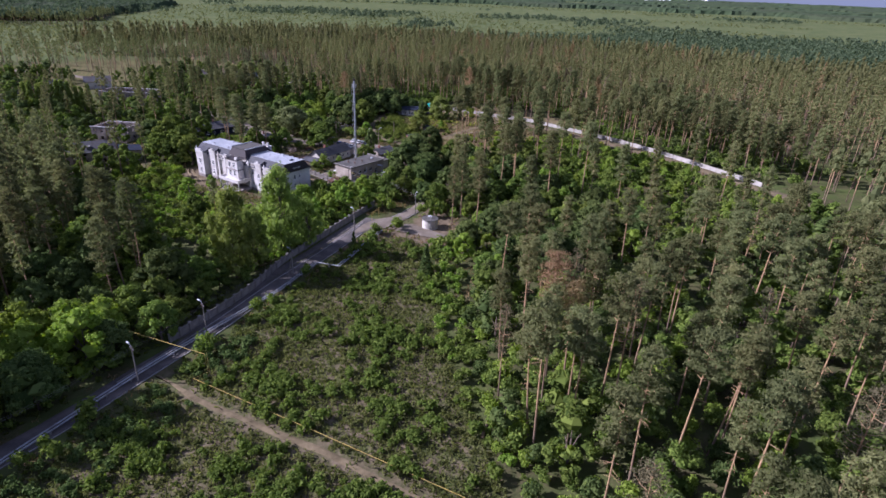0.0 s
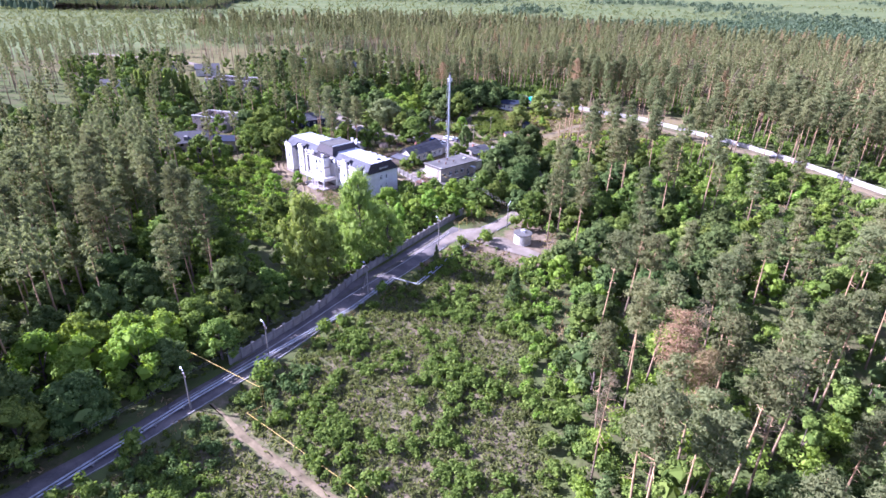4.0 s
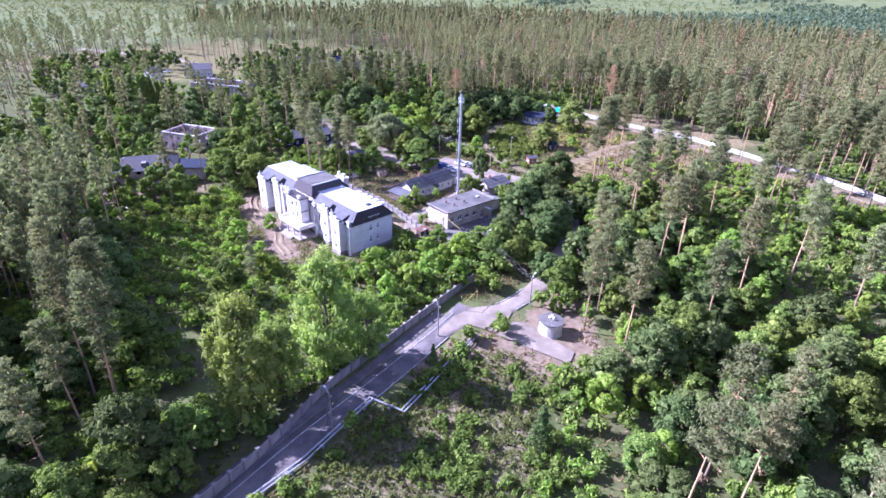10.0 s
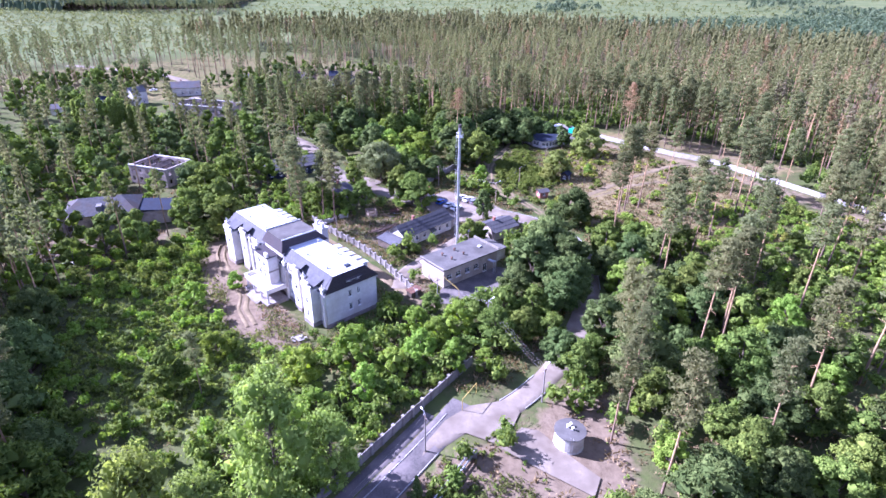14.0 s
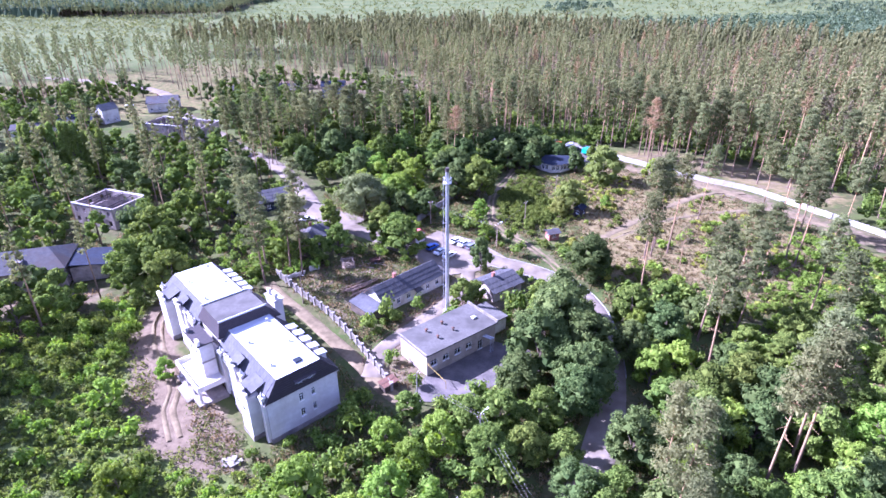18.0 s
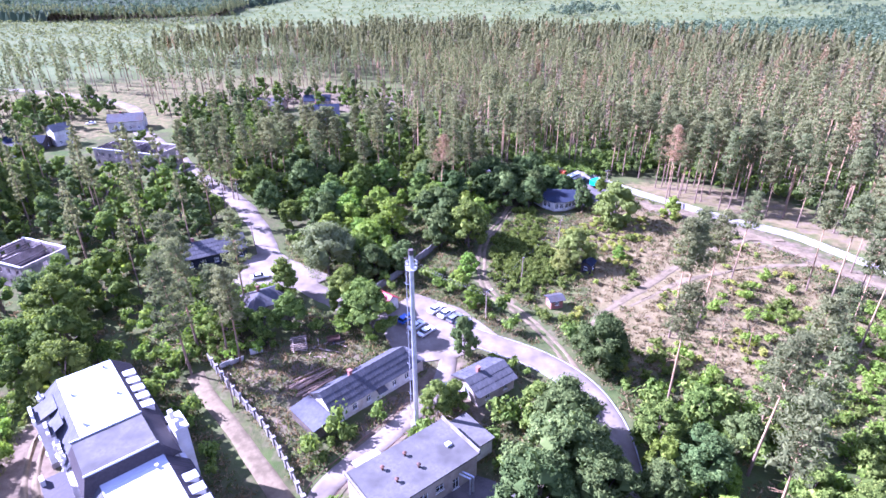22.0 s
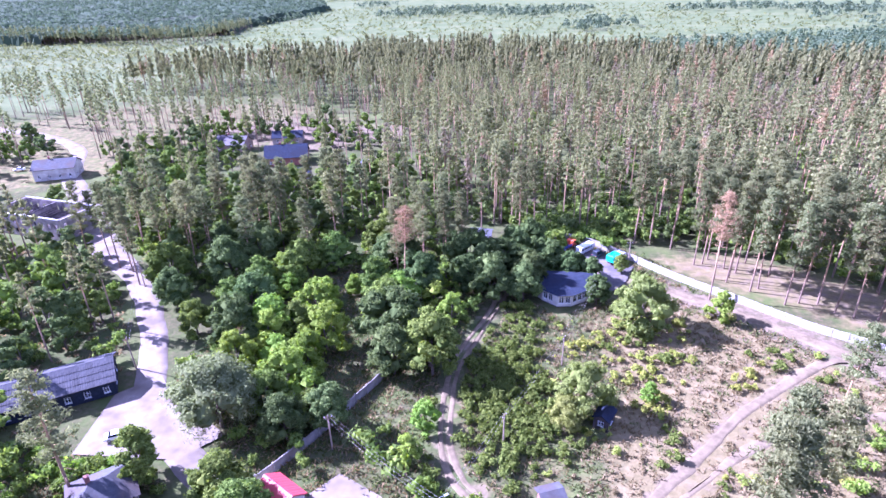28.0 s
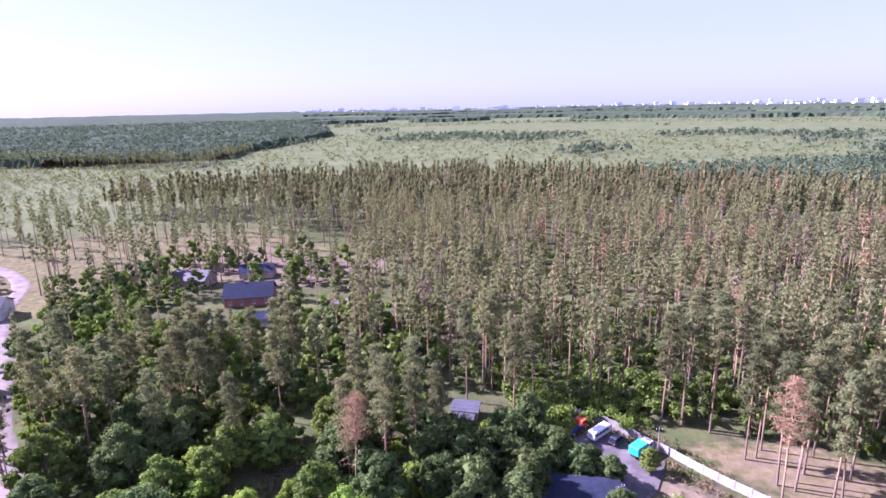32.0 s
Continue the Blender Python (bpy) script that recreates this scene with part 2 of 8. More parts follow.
M_BRICK = surface("red_brick", (0.26, 0.10, 0.07), (0.36, 0.16, 0.11), (0.22, 0.11, 0.09), 3.0, 0.5, 0.9)
M_TAN = surface("tan_render", (0.36, 0.31, 0.25), (0.46, 0.40, 0.335), (0.27, 0.225, 0.185), 2.0, 0.3, 0.9)
M_RUIN = surface("soot_stained_wall", (0.30, 0.25, 0.22), (0.44, 0.38, 0.34), (0.10, 0.085, 0.08), 1.4, 0.25, 0.92)
M_CHAR = surface("charred_wood", (0.02, 0.018, 0.017), (0.07, 0.06, 0.055), (0.12, 0.10, 0.09), 2.0, 0.4, 0.9, spec=0.08)
M_WOOD = surface("weathered_wood", (0.26, 0.19, 0.13), (0.40, 0.31, 0.22), (0.20, 0.16, 0.13), 3.0, 0.5, 0.85, vary=0.2)
M_BOARDS = surface("brown_boards", (0.085, 0.066, 0.05), (0.14, 0.112, 0.088), (0.06, 0.05, 0.04), 3.0, 0.5, 0.9, vary=0.2, spec=0.1)
M_LOG = surface("reddish_logs", (0.25, 0.165, 0.10), (0.37, 0.26, 0.17), (0.2, 0.14, 0.1), 3.0, 0.5, 0.85, vary=0.25)
M_STEEL = surface("galvanised_steel", (0.50, 0.51, 0.54), (0.62, 0.63, 0.66), (0.40, 0.39, 0.40), 2.0, 0.4, 0.45, 0.6, 0.5, 0.05)
M_RUST = surface("rusty_steel", (0.11, 0.055, 0.035), (0.19, 0.10, 0.065), (0.075, 0.05, 0.04), 3.0, 0.6, 0.8, 0.3)
M_PIPE = surface("silver_pipe_lagging", (0.36, 0.37, 0.39), (0.5, 0.51, 0.53), (0.27, 0.26, 0.25), 2.5, 0.5, 0.4, 0.5, 0.5, 0.1)
M_YELLOW = surface("yellow_gas_pipe", (0.45, 0.32, 0.07), (0.55, 0.41, 0.10), (0.36, 0.26, 0.08), 2.0, 0.4, 0.5)
M_FRAME = surface("white_window_frame", (0.68, 0.68, 0.68), (0.78, 0.78, 0.77), None, 3.0, 0.3, 0.5)
M_TYRE = surface("rubber", (0.018, 0.018, 0.018), (0.035, 0.035, 0.035), None, 6.0, 0.3, 0.85)


def glass_mat():
    m, t, b = mat("window_glass", 0.06, 0.0, 0.7)
    b.inputs["Base Color"].default_value = (0.02, 0.024, 0.03, 1)
    return m


M_GLASS = glass_mat()


def paint(name, col):
    m, t, b = mat(name, 0.28, 0.0, 0.5)
    v = coords(t)
    lo = tuple(c * 0.82 for c in col)
    c, _ = noise_ramp(t, v, 1.5, [(0.3, lo), (0.7, col)])
    t.links.new(c, b.inputs["Base Color"])
    b.inputs["Coat Weight"].default_value = 0.4
    return m


M_CAR_WHITE, M_CAR_BLUE, M_CAR_GREY = paint("white_paint", (0.78, 0.78, 0.77)), paint("blue_paint", (0.02, 0.09, 0.42)), paint("grey_paint", (0.16, 0.17, 0.19))
M_CAR_DARK, M_TEAL, M_ORANGE = paint("dark_paint", (0.03, 0.035, 0.05)), paint("teal_tarpaulin", (0.03, 0.42, 0.36)), paint("orange_paint", (0.62, 0.10, 0.03))
M_VIOLET = paint("deep_blue_paint", (0.03, 0.04, 0.22))

# ---------------------------------------------------------------- mesh helpers
rnd = random.Random(11)
rng = np.random.default_rng(7)


def mesh_np(name, verts, faces, material, smooth=False):
    """Mesh from arrays; faces is an (n, k) array of one kind of polygon."""
    verts, faces = np.asarray(verts, np.float32), np.asarray(faces, np.int32)
    me = bpy.data.meshes.new(name)
    me.vertices.add(len(verts))
    me.vertices.foreach_set("co", verts.ravel())
    k = faces.shape[1]
    me.loops.add(faces.size)
    me.loops.foreach_set("vertex_index", faces.ravel())
    me.polygons.add(len(faces))
    me.polygons.foreach_set("loop_start", np.arange(0, faces.size, k, dtype=np.int32))
    me.polygons.foreach_set("use_smooth", np.full(len(faces), smooth))
    me.update(calc_edges=True)
    me.materials.append(material)
    return me


def bm_mesh(name, bm, material, smooth=False):
    me = bpy.data.meshes.new(name)
    bmesh.ops.recalc_face_normals(bm, faces=bm.faces)
    for f in bm.faces:
        f.smooth = smooth
    bm.to_mesh(me)
    bm.free()
    me.materials.append(material)
    return me


def part(name, bm, material, parent, label="", smooth=False):
    me = bm if isinstance(bm, bpy.types.Mesh) else bm_mesh(name, bm, material, smooth)
    ob = new(name, me)
    ob.parent = parent
    if label:
        tagged(ob, label)
    return ob


def thing(name, m, label, category, group="", kind=""):
    ob = new(name)
    ob.empty_display_size = 0.3
    ob.matrix_basis = m
    return tagged(ob, label, category, group, kind)


def add_box(bm, x0, y0, z0, x1, y1, z1, m=None, bev=0.0):
    v = [bm.verts.new((x, y, z)) for z in (z0, z1) for x, y in ((x0, y0), (x1, y0), (x1, y1), (x0, y1))]
    fs = [bm.faces.new([v[i] for i in f]) for f in ((3, 2, 1, 0), (4, 5, 6, 7), (0, 1, 5, 4), (1, 2, 6, 5), (2, 3, 7, 6), (3, 0, 4, 7))]
    if bev:
        es = {e for f in fs for e in f.edges}
        r = bmesh.ops.bevel(bm, geom=list(es), offset=bev, segments=1, affect="EDGES", profile=0.5)
        v = list({w for f in r["faces"] for w in f.verts} | {w for w in v if w.is_valid})
    if m is not None:
        bmesh.ops.transform(bm, matrix=m, verts=v)
    return bm


def box(x0, y0, z0, x1, y1, z1, bev=0.0):
    return add_box(bmesh.new(), x0, y0, z0, x1, y1, z1, None, bev)


def add_prism(bm, pts, z0, z1):
    a = [bm.verts.new((x, y, z0)) for x, y in pts]
    b = [bm.verts.new((x, y, z1)) for x, y in pts]
    n = len(pts)
    bm.faces.new(a[::-1])
    bm.faces.new(b)
    for i in range(n):
        bm.faces.new((a[i], a[(i + 1) % n], b[(i + 1) % n], b[i]))
    return bm


def add_slab(bm, pts, thick):
    """A planar polygon given thickness downwards along its normal."""
    p = [Vector(q) for q in pts]
    n = (p[1] - p[0]).cross(p[2] - p[0]).normalized() * thick
    a = [bm.verts.new(q) for q in p]
    b = [bm.verts.new(q - n) for q in p]
    k = len(p)
    bm.faces.new(a)
    bm.faces.new(b[::-1])
    for i in range(k):
        bm.faces.new((a[i], b[i], b[(i + 1) % k], a[(i + 1) % k]))
    return bm


def add_tube(bm, pts, radii, sides=8, cap=True):
    """A tube along a line of points, with a radius at each."""
    rings = []
    pts = [Vector(p) for p in pts]
    for i, p in enumerate(pts):
        d = (pts[min(i + 1, len(pts) - 1)] - pts[max(i - 1, 0)]).normalized()
        a = d.cross(Vector((0, 0, 1)) if abs(d.z) < 0.9 else Vector((1, 0, 0))).normalized()
        b = d.cross(a)
        r = radii[i] if isinstance(radii, (list, tuple)) else radii
        rings.append([bm.verts.new(p + r * (a * math.cos(6.2832 * k / sides) + b * math.sin(6.2832 * k / sides))) for k in range(sides)])
    for r0, r1 in zip(rings, rings[1:]):
        for k in range(sides):
            bm.faces.new((r0[k], r0[(k + 1) % sides], r1[(k + 1) % sides], r1[k]))
    if cap:
        bm.faces.new(rings[0][::-1])
        bm.faces.new(rings[-1])
    return bm


def tube(pts, radii, sides=8):
    return add_tube(bmesh.new(), pts, radii, sides)


def flat(ax, ay, bx, by):
    """Pose with its x axis from a towards b, at a, on the ground; and the length."""
    return pose(ax, ay, 0, 0, 0, math.degrees(math.atan2(by - ay, bx - ax))), math.hypot(bx - ax, by - ay)


def smooth_line(pts, step=2.0):
    """Catmull-Rom through the points, resampled."""
    p = [np.array(q, float) for q in pts]
    p = [2 * p[0] - p[1]] + p + [2 * p[-1] - p[-2]]
    out = []
    for i in range(1, len(p) - 2):
        n = max(2, int(np.linalg.norm(p[i + 1] - p[i]) / step))
        for k in range(n):
            t = k / n
            out.append(0.5 * (2 * p[i] + (p[i + 1] - p[i - 1]) * t + (2 * p[i - 1] - 5 * p[i] + 4 * p[i + 1] - p[i + 2]) * t * t
                              + (3 * p[i] - p[i - 1] - 3 * p[i + 1] + p[i + 2]) * t ** 3))
    out.append(p[-2])
    return np.array(out)


def offset_line(line, d):
    t = np.gradient(line, axis=0)
    t /= np.linalg.norm(t, axis=1)[:, None]
    return line + d * np.stack([-t[:, 1], t[:, 0]], 1)


def ribbon(name, line, width, z, material, label, ragged=0.0, camber=0.0):
    """A road surface along a line; width is one number or one for each point."""
    line = np.asarray(line)
    t = np.gradient(line, axis=0)
    t /= np.linalg.norm(t, axis=1)[:, None]
    nrm = np.stack([-t[:, 1], t[:, 0]], 1)
    w = np.broadcast_to(np.asarray(width, float), (len(line),)) / 2
    cols, offs = [], (-1.0, -1.0, -0.5, 0.0, 0.5, 1.0, 1.0)
    edge = [np.convolve(np.pad(rng.normal(0, ragged, len(line)), 2, mode="edge"), np.full(5, 0.32), mode="valid") for _ in (0, 1)]
    for c, o in enumerate(offs):
        j = edge[o > 0] if abs(o) == 1 else 0
        bank = c in (0, len(offs) - 1)  # the sides slope down into the ground
        q = line + nrm * ((o * (w + 0.45 * bank) + j)[:, None])
        cols.append(np.column_stack([q, np.full(len(q), -0.4 if bank else z + camber * (1 - abs(o)))]))
    n, k = len(line), len(offs)
    verts = np.stack(cols, 1).reshape(-1, 3)
    i, j = np.meshgrid(np.arange(n - 1), np.arange(k - 1), indexing="ij")
    a = (i * k + j).ravel()
    faces = np.stack([a + 1, a, a + k, a + k + 1], 1)[:, ::-1]
    ob = new(name, mesh_np(name, verts, faces, material, True))
    return tagged(ob, label, "road", kind="structure")


def patch(name, pts, z, material, label, category="pavement"):
    bm = bmesh.new()
    f = bm.faces.new([bm.verts.new((x, y, z)) for x, y in pts])
    if f.normal.z < 0:
        f.normal_flip()
    bmesh.ops.triangulate(bm, faces=bm.faces)
    return tagged(new(name, bm_mesh(name, bm, material)), label, category, kind="structure")


def grid_solid(xs, zs, solid, y0, y1):
    """One closed body from the solid cells of a grid in x and z, between y0 and y1."""
    bm = bmesh.new()
    seen = {}

    def at(i, k, y):
        key = (i, k, y)
        if key not in seen:
            seen[key] = bm.verts.new((xs[i], y, zs[k]))
        return seen[key]

    n, m = len(xs) - 1, len(zs) - 1
    on = [[solid((xs[i] + xs[i + 1]) / 2, (zs[k] + zs[k + 1]) / 2) for k in range(m)] for i in range(n)]
    for i in range(n):
        for k in range(m):
            if on[i][k]:
                c = ((i, k), (i + 1, k), (i + 1, k + 1), (i, k + 1))
                bm.faces.new([at(*q, y0) for q in c])
                bm.faces.new([at(*q, y1) for q in c[::-1]])
                for (a, b), (di, dk) in zip(((c[0], c[1]), (c[1], c[2]), (c[2], c[3]), (c[3], c[0])), ((0, -1), (1, 0), (0, 1), (-1, 0))):
                    if not (0 <= i + di < n and 0 <= k + dk < m and on[i + di][k + dk]):
                        bm.faces.new((at(*a, y0), at(*a, y1), at(*b, y1), at(*b, y0)))
    return bm


def inside(px, py, poly):
    px, py = np.asarray(px, float), np.asarray(py, float)
    c = np.zeros(px.shape, bool)
    q = np.array(poly, float)
    for (x0, y0), (x1, y1) in zip(q, np.roll(q, -1, 0)):
        hit = ((y0 > py) != (y1 > py)) & (px < (x1 - x0) * (py - y0) / (y1 - y0 + 1e-12) + x0)
        c ^= hit
    return c


def far_from(px, py, line):
    """Distance from points to a polyline."""
    px, py = np.asarray(px, float), np.asarray(py, float)
    best = np.full(px.shape, 1e9)
    q = np.asarray(line, float)
    for a, b in zip(q, q[1:]):
        d = b - a
        t = np.clip(((px - a[0]) * d[0] + (py - a[1]) * d[1]) / (d @ d + 1e-9), 0, 1)
        best = np.minimum(best, np.hypot(px - a[0] - t * d[0], py - a[1] - t * d[1]))
    return best


# ---------------------------------------------------------------- plan
MAIN = smooth_line([(-92, 6), (-75, 27), (-59, 44), (-50, 54), (-41, 66), (-29.5, 82), (-17.5, 101), (-7, 116), (3.5, 132), (9, 141)])
SIDE = smooth_line([(3.5, 131.5), (8.5, 136), (13.2, 138.2), (17.8, 141.4), (24.8, 149.4), (30, 158), (35, 169), (38.5, 182), (40, 196), (39.5, 206), (36, 215), (29, 222), (20, 227), (12, 231)])
TRACK = smooth_line([(35.8, 218.5), (34.0, 224.5), (31, 231), (26.4, 239.5), (21.2, 245.1), (18.2, 252), (17.6, 263), (18.5, 275), (22, 286), (26, 297), (31, 312), (40, 322)])
RTRACK = smooth_line([(40, 231), (45, 239.4), (53, 247.4), (63, 257), (71, 265), (81, 272.5), (92, 279.5), (104, 280)])
RBRANCH = smooth_line([(52, 243), (58.8, 248.4), (69.3, 256.1), (80.2, 260.7), (92, 264.5), (106, 266)])
WALLROAD = smooth_line([(60, 312), (70, 306), (83, 296), (93, 287), (104, 274), (112, 262), (120, 250), (130, 235), (142, 214), (155, 180), (170, 130)])
WALL = smooth_line([(60.5, 325), (63, 323.5), (72, 313), (83, 302.5), (95, 291), (106, 283), (113, 273), (120, 262), (130, 246), (140, 229), (152, 200), (165, 160)])
LROAD = smooth_line([(3, 237), (-6, 234), (-14, 240), (-25, 248), (-36, 258), (-43.5, 271), (-51.3, 284), (-62, 299.5), (-74.5, 312.5), (-89, 325), (-107, 345), (-119, 359), (-148, 392), (-172, 430), (-214, 458), (-280, 480)])
GRAVEL = smooth_line([(2, 172), (-5, 178), (-11.5, 186), (-22, 197), (-31, 206), (-38, 214)])
SERVICE = smooth_line([(-7, 180), (-6.5, 188), (-2, 195), (5, 204.5), (10, 213), (11, 222)])
PATHDIRT = smooth_line([(-37, 66), (-33, 62.5), (-26.6, 56.6), (-16.8, 49.2), (-4.8, 40.8), (8, 30), (25, 15)])
FENCE = smooth_line([(-37, 77), (-25, 94.5), (-17.4, 110.5), (-11.3, 120.3), (2.3, 140.8), (10.5, 152.5)], 2.5)
FIELD = [(-50, 40), (-36, 62), (-24, 80), (-10, 101), (4, 122), (18, 126), (22, 118), (22, 100), (20, 80), (19, 63), (20, 41), (22, 10), (-30, 5)]
MEADOW = [(-62, 205), (-53, 188), (-40, 172), (-24, 158), (-16, 150), (-22, 138), (-33, 128), (-50, 132), (-72, 150), (-82, 175), (-80, 195)]
YARD = [(-40, 214), (-25, 203), (-9, 186), (-13, 206), (-2, 218), (-9, 228), (-26, 226)]
CLEAR = [(14, 246), (24, 238), (42, 234), (46, 213), (57, 214), (68, 206), (82, 201), (97, 210), (112, 222), (126, 208), (134, 222), (118, 250), (112, 262), (100, 278), (70, 306), (56, 314), (44, 304), (28, 298), (20, 286), (13, 270)]
BARE = [(44, 240), (48, 218), (60, 220), (72, 212), (88, 212), (100, 226), (104, 244), (100, 255), (98, 276), (72, 300), (58, 306), (47, 290), (50, 270), (44, 255)]
PINEGLADE = [(66, 326), (76, 314), (90, 304), (108, 288), (124, 268), (140, 276), (118, 312), (92, 330)]
DIRTYARD = [(-62, 203), (-61, 192), (-55, 181), (-49, 168), (-40, 160), (-28, 155), (-22, 158), (-30, 168), (-40, 178), (-49, 189), (-54, 204)]
RUTS = smooth_line([(-57.5, 201), (-56.4, 195.6), (-51.9, 187), (-47.2, 181), (-42.8, 175), (-41.5, 169.8), (-37, 163)])
SANDFOREST = [(-110, 440), (-60, 425), (-20, 440), (-15, 480), (-90, 500), (-140, 480)]
FARFIELD_L = [(-900, 700), (-330, 640), (-215, 490), (-160, 520), (-100, 700), (-330, 900), (-900, 1000)]

JUNCTION = [(-4, 117), (6, 130), (13, 132), (20, 137), (28, 149), (36, 148), (36, 124), (26, 117), (12, 119), (4, 113)]
SERVYARD = [(-8, 178), (2, 174), (12, 196), (22, 205), (16, 224), (4, 220), (-4, 205)]
EARTH = [(14, 123), (9, 113), (5, 103), (1.5, 94), (-4, 83)]
BURNT = [(-122, 180), (-74, 194), (-74, 214), (-112, 206)]


def ground_sheet():
    def axis(a, b, step, lim):
        mid = np.arange(a, b + 0.1, step)
        out, d = [b], step
        while out[-1] < lim:
            d *= 1.16
            out.append(min(out[-1] + d, lim))
        low, d = [a], step
        while low[-1] > -lim:
            d *= 1.16
            low.append(max(low[-1] - d, -lim))
        return np.concatenate([np.array(low[1:])[::-1], mid, np.array(out[1:])])

    xs, ys = axis(-150, 180, 2.5, 4950), axis(-20, 345, 2.5, 4950)
    gx, gy = np.meshgrid(xs, ys, indexing="ij")
    z = np.zeros_like(gx)
    for s, a, o in ((0.021, 0.16, 3.0), (0.063, 0.08, 9.0)):
        z += a * np.sin(gx * s + o) * np.sin(gy * s * 1.13 + 2 * o)
    z = np.minimum(z - 0.12, -0.02)
    far = np.hypot(gx, gy - 150)
    z += np.clip((far - 900) / 4000, 0, 1) ** 1.5 * 38
    nx, ny = len(xs), len(ys)
    i, j = np.meshgrid(np.arange(nx - 1), np.arange(ny - 1), indexing="ij")
    a = (i * ny + j).ravel()
    faces = np.stack([a, a + ny, a + ny + 1, a + 1], 1)
    me = mesh_np("ground", np.stack([gx.ravel(), gy.ravel(), z.ravel()], 1), faces, M_GROUND, True)
    X, Y = gx.ravel(), gy.ravel()

    def soft(poly, w):
        line = poly + [poly[0]]
        d = far_from(X, Y, line)
        return np.clip(0.5 + np.where(inside(X, Y, poly), d, -d) / w, 0, 1)

    dry = np.maximum.reduce([soft(FIELD, 8) * 0.08, soft(CLEAR, 10) * 0.4, soft(BARE, 10) * 0.95, soft(PINEGLADE, 10) * 0.75,
                             soft(JUNCTION, 5) * 0.7, soft([(-330, 420), (-190, 340), (-110, 405), (-60, 450), (-20, 470), (-110, 560), (-215, 530)], 20) * 0.5, soft(FARFIELD_L, 60) * 0.3])
    far2 = np.hypot(X, Y - 150)
    # where the far ground takes its haze-paled colour, by distance
    hazy_heath = np.clip((far2 - 380) / 150, 0, 1)
    fresh = np.maximum.reduce([soft(MEADOW, 10) * 0.95, soft(FIELD, 8) * 0.35])
    soil = np.maximum.reduce([np.clip(1 - far_from(X, Y, EARTH) / 7, 0, 1) * 0.75, soft(BURNT, 8) * 0.6, soft(FIELD, 8) * 0.5, soft(JUNCTION, 5) * 0.85, soft(DIRTYARD, 5) * 1.0, soft(YARD, 6) * 0.52, soft(SERVYARD, 5) * 0.62, soft(PINEGLADE, 10) * 0.45, soft(BARE, 14) * 0.3, soft(SANDFOREST, 14) * 0.6,
                              np.clip(1 - far_from(X, Y, TRACK) / 6, 0, 1) * 0.5, np.clip(1.6 - far_from(X, Y, WALLROAD) / 6, 0, 1) * 0.6, np.clip(1.3 - far_from(X, Y, RTRACK) / 1.7, 0, 1) * 0.6,
                              np.clip(1 - far_from(X, Y, PATHDIRT) / 7, 0, 1) * 0.5, np.clip(1 - far_from(X, Y, offset_line(MAIN, -7)) / 6, 0, 1) * 0.36])
    for nm, val in (("hazy_heath", hazy_heath), ("dry", dry), ("soil", soil), ("fresh", fresh)):
        at = me.attributes.new(nm, "FLOAT", "POINT")
        at.data.foreach_set("value", val.astype(np.float32))
    tagged(new("ground", me), "forest floor with grass, dry clearings and bare soil", "ground", kind="structure")


ground_sheet()
ribbon("road_main", MAIN, 5.0, 0.03, M_ASPHALT, "grey patched asphalt road beside the concrete fence", 0.12, 0.05)
# dark strip laid in where the fence's shade falls beside the road
VERGE = [p for p in offset_line(MAIN, 3.9) if 78 < p[1] < 139]
ribbon("verge_main", VERGE, 2.3, 0.016, M_ASPHALT, "dark asphalt strip put in for the shade at the fence's foot", 0.15)
ribbon("road_side", SIDE, np.interp(SIDE[:, 1], [146, 166], [4.0, 5.6]), 0.036, M_PAVE, "pale asphalt driveway curving between the trees", 0.1, 0.05)
for d in (-0.85, 0.85):
    ribbon("track_dirt", offset_line(TRACK, d), 0.7, 0.02, M_DIRT, "rut of a dirt track through tall weeds", 0.24)
for d in (-0.8, 0.8):
    ribbon("track_yard", offset_line(RUTS, d), 0.38, 0.01, M_DIRT, "pale rut worn into the bare earth yard", 0.15)
ribbon("track_clearing", RTRACK, 1.7, 0.02, M_DIRT, "sandy track worn across the dry clearing", 0.35)
ribbon("track_branch", RBRANCH, 0.9, 0.018, M_DIRT, "sandy side track over the dry clearing", 0.4)
ribbon("road_wall", WALLROAD, 2.9, 0.024, M_DIRT, "pale gravel road along the white wall", 0.3)
ribbon("road_village", LROAD, np.interp(LROAD[:, 1], [296, 312, 326, 350, 395], [5.2, 6.4, 8.8, 9.6, 6.0]), 0.026, M_PAVE, "pale sandy street leading to the houses", 0.35)
ribbon("road_yard", GRAVEL, 2.5, 0.022, M_DIRT, "pale gravel lane behind the white house", 0.12)
ribbon("road_service", SERVICE, 3.6, 0.03, M_PAVE, "worn concrete service lane", 0.15)
ribbon("path_dirt", PATHDIRT, 0.9, 0.02, M_DIRT, "narrow sandy footpath across the overgrown field", 0.2)
patch("pavement_fork", [(2.2, 128.5), (2.7, 131.5), (5.6, 136.6), (9.8, 140.4), (14.5, 141.6), (17.2, 142.6), (18.6, 139.2), (16.9, 135), (14.5, 131.4), (12.4, 132.4), (9.2, 133.8), (6.5, 133.4), (4.4, 131.4)], 0.088, M_PAVE, "pale worn asphalt where the roads fork")
patch("pavement_parking", [(-6, 237), (2, 246), (13, 240), (22, 229), (13, 222), (3, 219), (-2, 226)], 0.034, M_PAVE, "sunlit grey asphalt car park")
